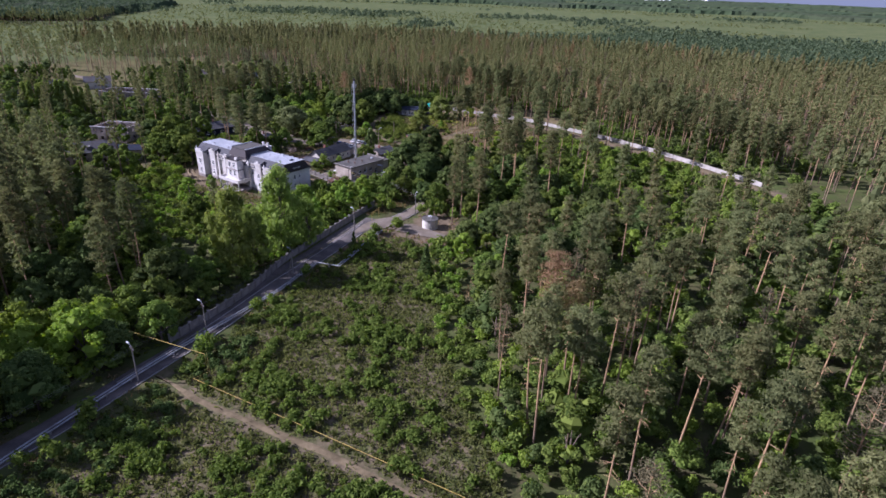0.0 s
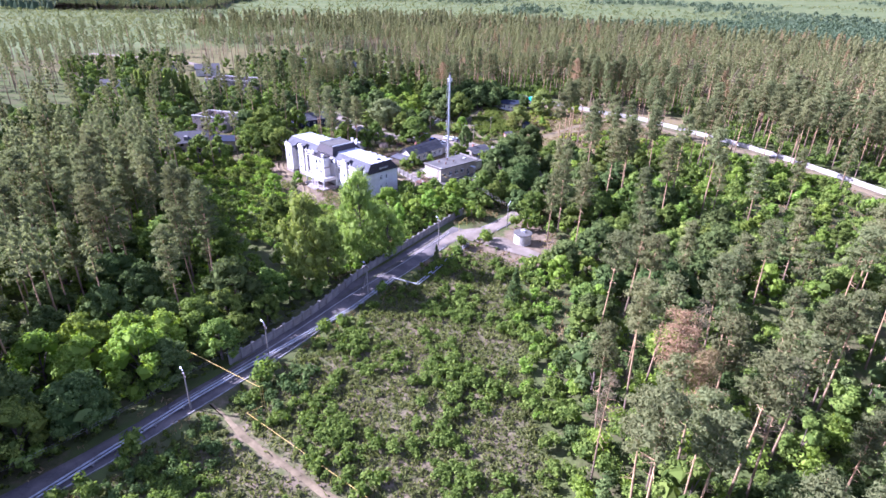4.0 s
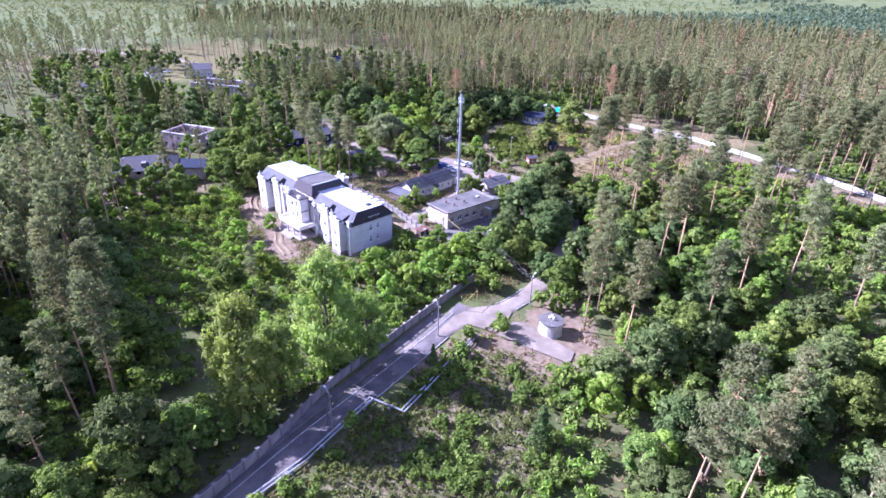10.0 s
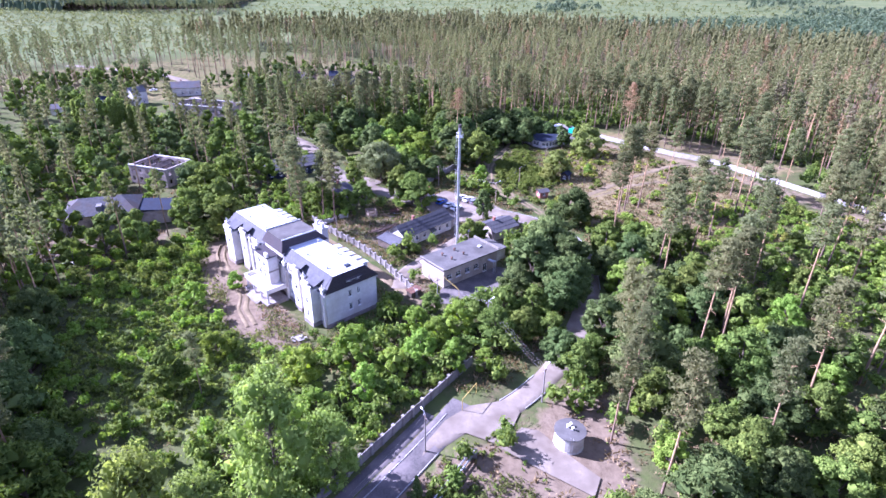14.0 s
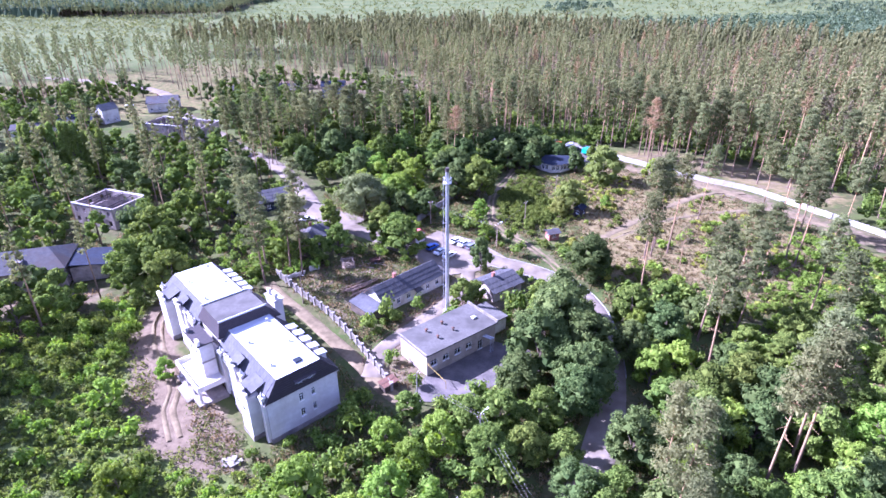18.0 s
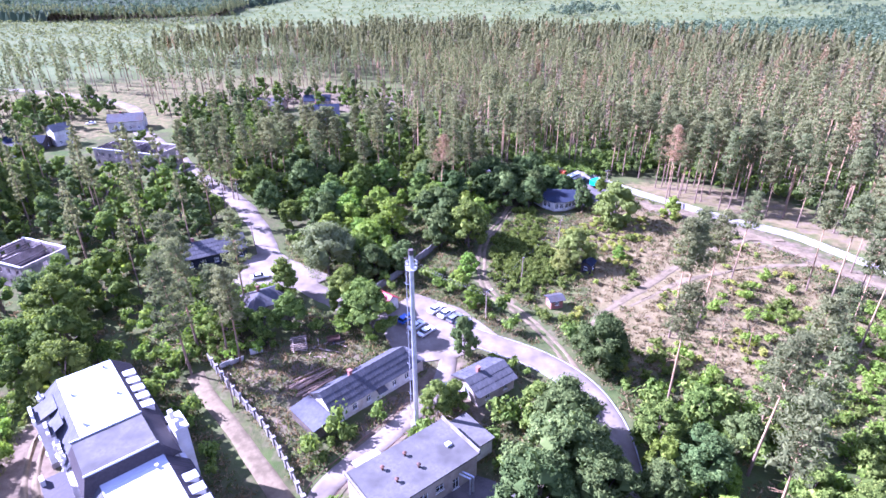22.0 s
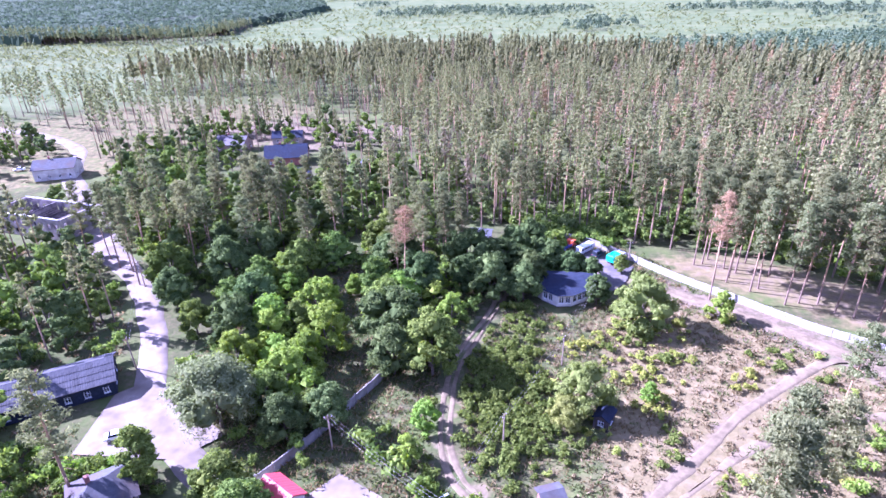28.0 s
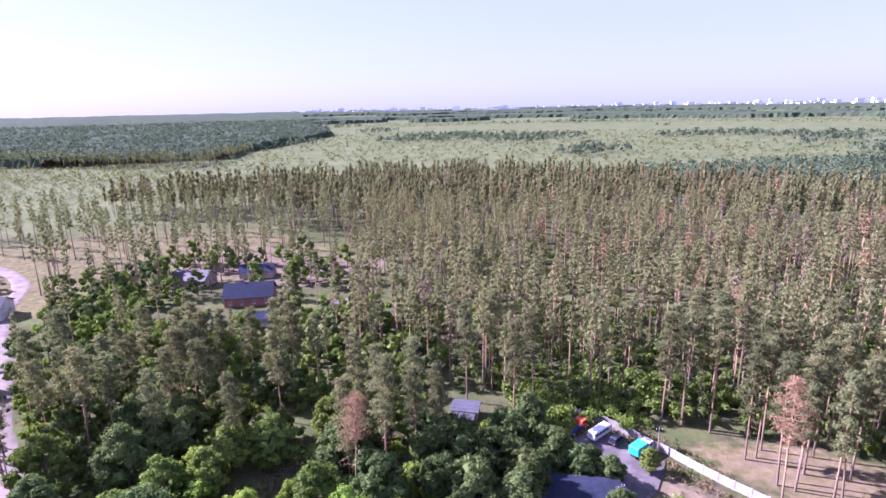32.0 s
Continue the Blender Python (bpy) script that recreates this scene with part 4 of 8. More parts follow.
for x, y, s in ((-12.5, 264.3, 1.2), (-9.3, 279, 1.25), (-11, 272, 1.2), (-21, 281, 1.25), (-17, 271, 1.1), (-24, 269, 1.1), (-14, 290, 1.15), (76.0, 294.7, 0.68), (14.4, 256.7, 0.65),
                (15.3, 240.5, 0.6), (12.4, 249.5, 0.55), (-8, 262, 1.0), (-12.9, 151, 1.0), (-4.8, 147.5, 0.85), (-1.6, 162.4, 0.7), (6.8, 150.2, 0.75), (-20.9, 144.6, 0.9), (-0.2, 152, 0.75), (-9, 142, 0.75), (12.8, 150.5, 0.55), (3, 158, 0.65), (-16.5, 137, 0.8),
                (7.1, 162.8, 0.75), (46, 193.6, 0.95), (53, 166, 1.0), (45, 180, 0.9), (41.5, 150, 0.8), (68, 158, 0.9), (76, 166, 0.9), (70, 178, 0.85), (59, 153, 0.85), (28.5, 140.8, 0.4), (-46, 178.5, 0.55), (-52, 170, 0.7), (-40, 152, 0.8)):
    single(LIME, x, y, s, None, "", 1.32 if x < -45 and 60 < y < 82 else 1.0)  # extra height for the group by the road, added to shade it
for x, y, s in ((12.6, 207.6, 0.5), (27.6, 206.6, 0.55), (-8.4, 233.6, 0.85), (-13, 237.2, 0.9), (-5.8, 229, 0.9), (10, 205, 0.6), (-36, 226, 0.8), (-29, 243, 0.8), (-24, 230, 0.7), (-28.5, 227, 0.6), (-33, 229, 0.55), (58.7, 316.5, 0.45), (-70.4, 223.7, 1.2), (-63, 214, 1.15), (-58, 206, 1.05), (-72, 213, 1.0),
                (26.5, 160.5, 0.6), (30, 147.5, 0.75), (33, 153.5, 0.6), (12, 168, 0.7), (17, 167, 0.75), (23.3, 168, 0.7), (1.3, 170.6, 0.5), (15, 159, 0.7), (59.9, 176, 0.95), (44.5, 170, 0.75), (52, 150, 0.9), (65.9, 163.8, 0.85), (42.5, 141, 0.85), (-43.5, 141, 0.8), (21, 161, 0.6)):
    single(BROAD, x, y, s)
for x, y, s in ((-30.5, 217.9, 0.95), (-37, 238, 0.95), (-47, 231, 1.0), (-49, 237.5, 0.95), (-38.7, 213.8, 1.0), (-41, 222, 0.95), (-34.5, 221, 0.9), (-51, 107, 0.65), (-60, 118, 0.75), (-38, 140, 0.62), (38.3, 151.9, 0.95), (33, 133, 0.8),
                (57.5, 231, 1.0), (59.5, 232.2, 0.95), (64.5, 234.6, 1.0), (62, 238, 0.95), (80.2, 256.8, 0.85), (96.2, 252.3, 0.9), (78.8, 212.8, 0.85), (50, 207.7, 0.95), (59, 194.8, 1.0), (68.7, 203.3, 0.95), (93.7, 231, 1.0), (94.8, 228.4, 0.9), (83.2, 199.9, 0.95), (37.5, 140.2, 0.85), (38.8, 147.7, 0.95), (83.3, 150, 1.0), (78.8, 185, 0.95), (83.5, 173, 0.95), (99, 198, 1.0), (103.8, 201.2, 0.95), (101.8, 194.9, 1.0), (112, 240, 0.9), (121, 232, 1.0), (127, 222, 0.95), (118, 224, 0.9), (133, 208, 1.0), (124, 214, 0.9), (138, 196, 1.0), (142, 204, 0.95), (62.3, 162.7, 1.0), (55.3, 156.6, 0.95), (112, 262, 1.0),
                (66, 334.5, 1.0), (60.5, 349, 1.0), (76.5, 341, 1.0), (81.5, 314, 1.0), (84, 312.5, 0.95), (85.5, 315, 1.0), (88, 308, 1.0), (90.5, 309.5, 0.95), (93.5, 302, 1.0), (97, 303, 1.0), (86, 320, 1.0), (79, 322, 1.0),
                (103, 299, 1.0), (106, 297, 1.0), (112, 290, 1.0), (99, 247, 0.95), (107, 250, 1.0), (-72, 311, 0.95), (-77, 313, 0.95), (-83, 318, 0.9), (-66, 304, 0.95), (-88, 316, 0.9), (-22, 312, 0.9),
                (2, 306, 0.95), (8, 310, 1.0), (14, 313, 0.95), (6, 318, 1.0), (12, 322, 0.95), (18, 318, 0.9), (0, 324, 1.0), (33, 332, 0.95), (38, 341, 1.0), (22, 342, 1.0), (28, 348, 1.0)):
    wide = 1.28 if -50 < x < -28 and 210 < y < 240 else 1.05
    single(NEARPINE, x, y, s * wide, (1, 3)[len(taken) % 2] if x > 45 and 140 < y < 262 else 4 + len(taken) % 3, "", 1.05 / wide)
for i in range(11):
    single(COLUMN, -149 + 2.9 * i, 285 + rnd.uniform(-1.5, 1.5), rnd.uniform(1.05, 1.3))
for x, y, s in ((-101, 178, 0.8), (-106, 183, 0.75), (-98, 186, 0.7), (-109, 175, 0.9), (-113, 182, 0.85), (-104, 169, 0.8), (-117, 176, 0.9), (-108, 190, 0.7)):
    single(GREYPINE, x, y, s)
single(GREYPINE, 63.2, 221.0, 0.62)
single(GREYPINE, 71.5, 226.0, 0.5)
single(GREYPINE, -21.8, 311, 0.35)
single(SPRUCE, -46, 414, 1.2)

for x, y, s in ((-66, 48, 0.95), (-61, 54.5, 1.0), (-45.5, 84.5, 0.85), (-41.5, 90, 0.9), (-37.5, 84.5, 0.7), (-34.5, 97.5, 0.8), (-39, 78.5, 0.72), (-33.5, 90.5, 0.62), (-31, 99.5, 0.6), (-20.5, 125, 0.5)):
    single(BROAD, x, y, s)
# woods: (polygon, grid step, kinds with weights, size range)
RIGHTWOOD = [(23, 8), (23, 60), (28, 82), (50, 90), (95, 102), (130, 90), (130, 0), (60, -15)]
RIGHTMIX = [(50, 91), (28, 83), (26, 100), (36, 124), (36, 150), (42, 176), (46, 203), (57, 207), (68, 201), (82, 196), (97, 204), (112, 214), (128, 200), (150, 185), (165, 110), (130, 92), (95, 103)]
LOWGROWTH = [(86, 118), (150, 108), (158, 150), (152, 185), (128, 206), (112, 220), (97, 208), (82, 200), (78, 168)]
LEFTWOOD = [(-34, 82), (-24, 98), (-24, 124), (-40, 126), (-66, 140), (-88, 170), (-120, 170), (-140, 110), (-120, 40), (-72, 34), (-46, 66)]
LEFTBACK = [(-140, 168), (-84, 168), (-84, 186), (-64, 208), (-62, 240), (-50, 252), (-60, 290), (-100, 325), (-170, 330), (-190, 240)]
SHADEYARD = [(-16, 290), (-6, 293), (6, 277), (12, 270), (8, 258), (-2, 252), (-8, 266), (-8, 280)]
MIDWOOD = [(-40, 266), (-4, 250), (14, 254), (16, 284), (24, 300), (20, 325), (-10, 335), (-60, 330), (-76, 312), (-56, 290)]
GLADE = [(-26, 92), (-41, 99), (-50, 106), (-54, 128), (-64, 140), (-72, 152), (-84, 182), (-86, 215), (-61, 202), (-40, 166), (-22, 113)]
HOUSES = [(-60, 300), (-20, 335), (20, 345), (10, 390), (-30, 400), (-60, 380), (-110, 400), (-150, 350), (-100, 335)]


def wood(poly, step, kinds, lo, hi, d=0.9, more=0.6, without=()):
    pts = free(scatter(poly, step, more, without), d)
    pts = pts[far_from(pts[:, 0], pts[:, 1], WALLROAD) > 12]
    for x, y in pts:
        single(rnd.choice(kinds), x, y, rnd.uniform(lo, hi))
    return len(pts)


wood(RIGHTWOOD, 9.6, [TALLPINE] * 16 + [GREYPINE], 0.85, 1.1, 0.7)
wood([(-70, 300), (-20, 318), (-16, 345), (-60, 350), (-90, 330)], 9.5, [PINE], 0.85, 1.0, 0.6)
for x, y, s in ((40.0, 316.5, 0.7), (33, 311, 0.7), (34, 305.5, 0.75)):
    single(OAK, x, y, s)
for x, y, s in ((38.5, 313.6, 0.62), (45, 313.2, 0.58), (50.5, 311.8, 0.5)):  # crowns that lean over the garage roof
    single(OAK, x, y, s)
wood(RIGHTMIX, 26.0, [PINE], 0.85, 1.05, 0.6)
wood([(-34, 82), (-24, 98), (-24, 118), (-46, 122), (-66, 132), (-88, 168), (-104, 168), (-104, 108), (-58, 94), (-46, 82)], 8.0, [PINE, PINE, PINE, PINE, PINE, BROAD], 0.8, 1.08, 0.7, 1.5, (GLADE,))
wood(RIGHTMIX, 7.8, [BROAD, OAK, LIME, BROAD, OAK, BROAD], 0.5, 0.92, 0.7, 0.6, (LOWGROWTH,))
wood(LOWGROWTH, 8.5, [LIME, LIME, LIME, BROAD], 0.35, 0.68, 0.7)
wood(MIDWOOD, 9.2, [BROAD, OAK, LIME, BROAD, LIME], 0.6, 1.1, 0.72, 0.6, (SHADEYARD,))
wood([(-100, 30), (-78, 30), (-66, 52), (-68, 62), (-100, 72)], 7.5, [OAK, BROAD, OAK, PINE], 0.85, 1.15, 0.6)
for x, y in ((-69, 58), (-73, 63), (-66, 61.5), (-77, 70), (-70, 68.5), (-64, 55)):
    single(PINE, x, y, 1.0)
for x, y, s in ((-9, 252.8, 0.72), (-2.2, 256.2, 0.7)):
    single(OAK, x, y, s)
wood(LEFTWOOD, 12.0, [BROAD, OAK, OAK, OAK], 0.65, 0.95, 0.8, 1.5, (GLADE,))


# ---- everything that nobody could count: one mesh each
def stuff_mesh(name, items, material, label, category, second=None):
    """items: (verts, faces, slot) lists joined to one object with up to two materials."""
    items = [(a, tri(b), slot) for a, b, slot in items]
    v, f = stack([(a, b) for a, b, _ in items])
    me = mesh_np(name, v, f, material)
    if second:
        me.materials.append(second)
        idx = np.concatenate([np.full(len(b), s, np.int32) for _, b, s in items])
        me.polygons.foreach_set("material_index", idx)
    return tagged(new(name, me), label, category, kind="stuff")


def turned(v, x, y, size, th, z=-0.1, stretch=1.0):
    c, s = math.cos(th), math.sin(th)
    return np.stack([x + size * (c * v[:, 0] - s * v[:, 1]), y + size * (s * v[:, 0] + c * v[:, 1]), z + size * stretch * v[:, 2]], 1)


def ground_z(x, y):
    return np.clip((np.hypot(x, y - 150) - 900) / 4000, 0, 1) ** 1.5 * 38


def field_of(name, protos, pts, lo, hi, mats, label, category, stretch=1.0):
    """protos: list of [(verts, faces, slot), ...]; spread over pts."""
    out = []
    for x, y in pts:
        th, s = rng.uniform(0, 6.283), rng.uniform(lo, hi)
        z = float(ground_z(x, y)) - 0.1
        for v, f, slot in protos[rng.integers(len(protos))]:
            out.append((turned(v, x, y, s, th, z, stretch), f, slot))
    if out:
        stuff_mesh(name, out, mats[0], label, category, mats[1] if len(mats) > 1 else None)


def far_pine(h, n, loose=200, wide=1.0, lo=0.46):
    """Pine seen from afar: trunk and a long crown of uneven tufts, each with its needle sprays."""
    ax = stick([(0, 0, 0), (0.2, 0, h * 0.9)], [0.24, 0.08], 4)
    cr = []
    for i in range(n):
        f = lo + 0.03 + (0.97 - lo) * (i + rng.uniform(0.2, 0.8)) / n
        th = i * 2.4 + rng.uniform(-0.5, 0.5)
        w = math.sin(math.pi * min(1, 0.3 + (f - lo) * 0.7 / (1 - lo)))
        r = h * 0.055 * wide * w * rng.uniform(0.45, 1.15)
        c = np.array([math.cos(th) * r, math.sin(th) * r, h * f])
        tr = h * wide * rng.uniform(0.03, 0.044) * (0.5 + 0.5 * w)
        cr.append(lump(c, tr * 0.58, tr * 0.5, 4, 2))
        k = int(loose / n)
        u = unit(k)
        u[:, 2] = np.where(u[:, 2] < -0.3, -u[:, 2], u[:, 2])
        p = c + u * rng.uniform(0.7, 1.15, (k, 1)) * tr * np.array([1, 1, 0.85])
        cr.append(cards(p, 0.7 * u + 0.3 * np.array([math.cos(th), math.sin(th), 0.2]), 0.47, 0.65, 0.45))
    v, f = stack(cr)
    return [(*ax, 1), (v, f, 0)]


FARWOOD = [(-62, 352), (-20, 430), (-14, 345), (20, 350), (34, 338), (44, 342), (62, 333), (92, 334), (120, 306), (136, 272), (152, 232), (170, 190), (184, 150), (260, 140), (420, 420), (330, 570), (200, 650), (90, 715), (-14, 738), (-90, 705), (-165, 655), (-255, 612), (-235, 575), (-130, 560), (-20, 490), (-20, 440)]
pts = scatter(FARWOOD, 6.2, 0.5, (), False) + 0.0
pts += rng.uniform(-3.4, 3.4, pts.shape)
pts = pts[inside(pts[:, 0], pts[:, 1], FARWOOD) & (far_from(pts[:, 0], pts[:, 1], WALL) > 3)]
gap = np.sin(pts[:, 0] * 0.09 + 2 * np.sin(pts[:, 1] * 0.03)) + np.sin(pts[:, 1] * 0.075 - pts[:, 0] * 0.04) + rng.normal(0, 0.45, len(pts))
pts = pts[gap > -1.35]
near = pts[(pts[:, 1] - 0.35 * np.abs(pts[:, 0] - 30) < 385) & (pts[:, 0] < 190)]
near = near[np.argsort(near[:, 1] - 0.4 * np.abs(near[:, 0] - 40))]
for x, y in near[:55]:
    (GREYPINE if rnd.random() < 0.06 else DEADPINE if rnd.random() < 0.03 else PINE).put(x, y, rnd.uniform(0.85, 1.05))
rest = np.concatenate([near[55:], pts[~((pts[:, 1] - 0.35 * np.abs(pts[:, 0] - 30) < 385) & (pts[:, 0] < 190))]])
sel = rng.uniform(size=len(rest))
sel *= np.where((rest[:, 0] > 50) & (rest[:, 0] < 230) & (rest[:, 1] > 380) & (rest[:, 1] < 640), 0.45, 1.0)
def far_sprays(h, n=70):
    f, th = rng.uniform(0.5, 0.99, n), rng.uniform(0, 6.283, n)
    w = np.sin(np.pi * np.minimum(1, 0.3 + (f - 0.46) * 1.28)) * h * 0.1 * rng.uniform(0.5, 1.05, n)
    u = np.stack([np.cos(th), np.sin(th), rng.uniform(0, 0.8, n)], 1)
    return cards(np.stack([np.cos(th) * w, np.sin(th) * w, h * f], 1), u, 0.62, 0.6, 0.6)


PF = [far_pine(h, 15, 210, 1.12, lo) for h, lo in ((24, 0.5), (26, 0.58), (22, 0.46), (25, 0.54), (27, 0.62))]
PD = []
for h in (25, 23, 27):
    PD.append([(*stick([(0, 0, 0), (0.2, 0, h * 0.8)], [0.2, 0.08], 3), 1), (*stack([lump(np.array([rng.uniform(-0.6, 0.6), rng.uniform(-0.6, 0.6), h * f]), h * r, h * 0.075, 5, 2) for f, r in ((0.6, 0.05), (0.74, 0.058), (0.88, 0.034))] + [far_sprays(h)]), 0)])
nearer = np.hypot(rest[:, 0] - 28, rest[:, 1] - 216) < 330
field_of("far_pine_forest", PD, rest[(sel > 0.075) & ~nearer], 0.72, 1.12, (M_PINE, M_PBARK), "far stretch of dense tall pine forest", "forest")
field_of("pine_forest", PF, rest[(sel > 0.075) & nearer], 0.68, 1.15, (M_PINE, M_PBARK), "dense tall pine forest with orange trunks", "forest")
field_of("dry_pines", PF, rest[sel < 0.03], 0.85, 1.05, (M_PINE_RED, M_PBARK), "scattered dead pines with rust-red crowns", "forest")
field_of("withered_pines", PF, rest[(sel >= 0.03) & (sel <= 0.075)], 0.85, 1.0, (M_PINE_GREY, M_PBARK), "scattered withered grey pines", "forest")
MP = [far_pine(h, 18, 300, 1.2, lo) for h, lo in ((24, 0.5), (26, 0.56), (22, 0.44), (25, 0.6))]
west = np.concatenate([scatter([(-134, 128), (-78, 126), (-70, 142), (-76, 158), (-88, 180), (-96, 190), (-134, 184)], 6.4, 0.6), scatter([(-112, 66), (-82, 60), (-70, 84), (-62, 96), (-104, 110)], 6.6, 0.6),
                       scatter([(-100, 36), (-74, 36), (-68, 54), (-72, 62), (-100, 66)], 5.4, 0.6)])
field_of("west_pines", MP, free(west, 0.45), 0.9, 1.08, (M_PINE, M_PBARK), "dense dark stand of tall pines west of the road", "forest")
field_of("middle_pines", MP, free(np.concatenate([scatter(LEFTBACK, 15.0, 1.5), scatter([(-112, 28), (-92, 28), (-76, 48), (-70, 60), (-112, 64)], 8.0, 1.0), scatter([(-104, 168), (-104, 108), (-150, 110), (-150, 168)], 9.0, 1.0), scatter(HOUSES, 19.0, 1.0), scatter([(-125, 398), (-80, 398), (-72, 424), (-45, 426), (-30, 400), (-10, 470), (-125, 475)], 17.0, 1.0)]), 0.7), 0.78, 1.0, (M_PINE, M_PBARK), "pines between the houses and clearings", "forest")
BP = []
for h, w in ((10, 9.5), (12, 10.5), (9, 9)):
    (tv, tf), (cv, cf) = broad_arrays(h, w, 9, 40, 0.34, 0.1, 0.85, 0.0, 3)
    BP.append([(tv, tf, 1), (cv, cf, 0)])
bpts = free(np.concatenate([scatter(LEFTBACK, 8.5, 1.5), scatter(HOUSES, 8.5, 1.5), scatter([(-125, 398), (-80, 398), (-72, 424), (-45, 426), (-30, 400), (-18, 470), (-125, 475)], 11.0, 1.0), scatter([(-215, 320), (-110, 330), (-95, 420), (-200, 445), (-260, 420)], 11.0, 1.5), scatter(RIGHTWOOD, 12.0, 1.0)]), 0.5)
HOMES = [[(-80, 368), (-40, 368), (-36, 398), (-44, 426), (-84, 434)], [(-180, 338), (-128, 345), (-124, 402), (-180, 412)], [(-142, 322), (-96, 314), (-96, 352), (-142, 352)]]
for home in HOMES:
    bpts = bpts[~inside(bpts[:, 0], bpts[:, 1], home)]
rng.shuffle(bpts)
for i, (mt, nm) in enumerate(((M_LEAF, "leafy_grove"), (M_OAK, "dark_grove"), (M_SHRUB, "bright_grove"))):
    field_of(nm, BP, bpts[i::3], 0.65, 1.15, (mt, M_BARK), "grove of broad-leaved trees behind the houses", "forest")
SPARSE = [(-330, 420), (-190, 380), (-150, 395), (-110, 405), (-60, 450), (-20, 470), (-110, 560), (-215, 530), (-330, 520)]
field_of("sparse_pines", PF, scatter(SPARSE, 13.0, 1.0), 0.85, 1.1, (M_PINE, M_PBARK), "sparse tall pines at the wood's edge", "forest")
field_of("left_pines", PF, scatter([(-205, 300), (-225, 420), (-330, 420), (-420, 200), (-190, 150), (-190, 250)], 11.0, 1.0), 0.8, 1.05, (M_PINE, M_PBARK), "pine wood beside the settlement", "forest")

field_of("right_pines", PD, scatter([(176, 150), (200, 40), (420, 40), (560, 420), (420, 420), (260, 140)], 8.0, 0.5, (), False), 0.75, 1.1, (M_PINE, M_PBARK), "pine wood beyond the white wall", "forest")

field_of("south_pines", PD, np.concatenate([scatter([(-220, -130), (220, -130), (220, 0), (130, 0), (60, -17), (24, 4), (-30, 2), (-62, 18), (-120, 36), (-220, 30)], 8.5, 1.0),
                                            scatter([(130, 0), (200, 0), (200, 40), (176, 150), (165, 110), (131, 92)], 8.5, 1.0),
                                            scatter([(-260, 20), (-120, 36), (-142, 110), (-142, 168), (-190, 240), (-420, 200)], 8.5, 1.0)]), 0.75, 1.1, (M_PINE, M_PBARK), "dense pine wood round the settlement", "forest")

# understorey, shrubs, weeds
LAND = [(-150, 20), (-60, 20), (-20, 60), (60, 100), (170, 100), (150, 200), (118, 262), (60, 330), (0, 345), (-60, 340), (-150, 330)]
UB = [[(*bush_arrays(3.2, 3.6, 24, 0.34, 5), 0)] for _ in range(5)]
UF = [[(*bush_arrays(3.4, 3.8, 54, 0.23, 7), 0)] for _ in range(5)]
NEARWOOD = [(20, 0), (22, 60), (27, 84), (52, 91), (80, 91), (80, 10), (50, -10)]
under = free(np.concatenate([scatter(RIGHTWOOD, 5.0, 0.2, (NEARWOOD,)), scatter(LEFTWOOD, 5.0, 0.4), scatter(RIGHTMIX, 5.0, 0.2), scatter(MIDWOOD, 6.5, 0.2, (SHADEYARD,)), scatter(LEFTBACK, 9.0, 0.5), scatter(HOUSES, 6.5, 0.6), scatter(LAND, 5.0, 0.3, (FIELD, CLEAR, MEADOW, YARD, PINEGLADE, RIGHTWOOD, RIGHTMIX, LEFTWOOD, MIDWOOD, LEFTBACK, DIRTYARD))]), 0.35)
nw = free(scatter(NEARWOOD, 3.6, 0.2), 0.3)
field_of("wood_edge_bushes", UF, nw[::2], 0.6, 1.3, (M_LEAF,), "leafy green bushes under the pines", "bushes", 1.1)
field_of("young_maples", UF, nw[1::4], 0.6, 1.5, (M_LIME,), "bright young maples under the pines", "bushes", 1.2)
field_of("dark_bushes", UF, nw[3::4], 0.6, 1.4, (M_OAK,), "dark green bushes under the pines", "bushes", 1.2)
under = under[far_from(under[:, 0], under[:, 1], WALLROAD) > 9]
field_of("understorey", UB, under[::2], 0.6, 1.35, (M_SHRUB,), "dense leafy bushes under the trees", "bushes", 1.1)
field_of("hazel_thicket", UB, under[1::2], 0.6, 1.5, (M_LEAF,), "green hazel thicket under the trees", "bushes", 1.25)
field_of("forest_undergrowth", [[(*bush_arrays(4.2, 4.6, 18, 0.55, 5), 0)] for _ in range(4)], scatter([(64, 338), (100, 322), (124, 276), (146, 240), (170, 180), (230, 150), (260, 300), (250, 480), (60, 520), (-10, 440), (0, 350)], 10.5, 0.5, (PINEGLADE,)), 0.6, 1.4,
         (M_LEAF,), "green undergrowth between the pine trunks", "bushes")
NEARFOREST = [(20, 348), (34, 340), (62, 336), (98, 326), (120, 306), (138, 270), (154, 232), (172, 182), (205, 160), (205, 300), (150, 385), (60, 405), (10, 370)]
nf = scatter(NEARFOREST, 4.6, 0.3, (PINEGLADE,))
verge = scatter([(127, 256), (137, 238), (143, 228), (155, 202), (167, 166), (186, 150), (172, 192), (155, 234), (138, 274)], 4.2, 0.4)
for x, y in scatter([(130, 256), (145, 229), (157, 203), (168, 168), (184, 152), (170, 192), (153, 233), (137, 273)], 8.5, 0.8):
    single(PINE, x, y, rnd.uniform(0.85, 1.05))
field_of("wall_hazel", UB, np.concatenate([verge, scatter([(30, 336), (62, 330), (70, 336), (92, 338), (98, 346), (60, 362), (24, 352)], 4.0, 0.2)]), 0.7, 1.4, (M_LEAF,), "green hazel bushes at the forest's edge", "bushes", 1.15)
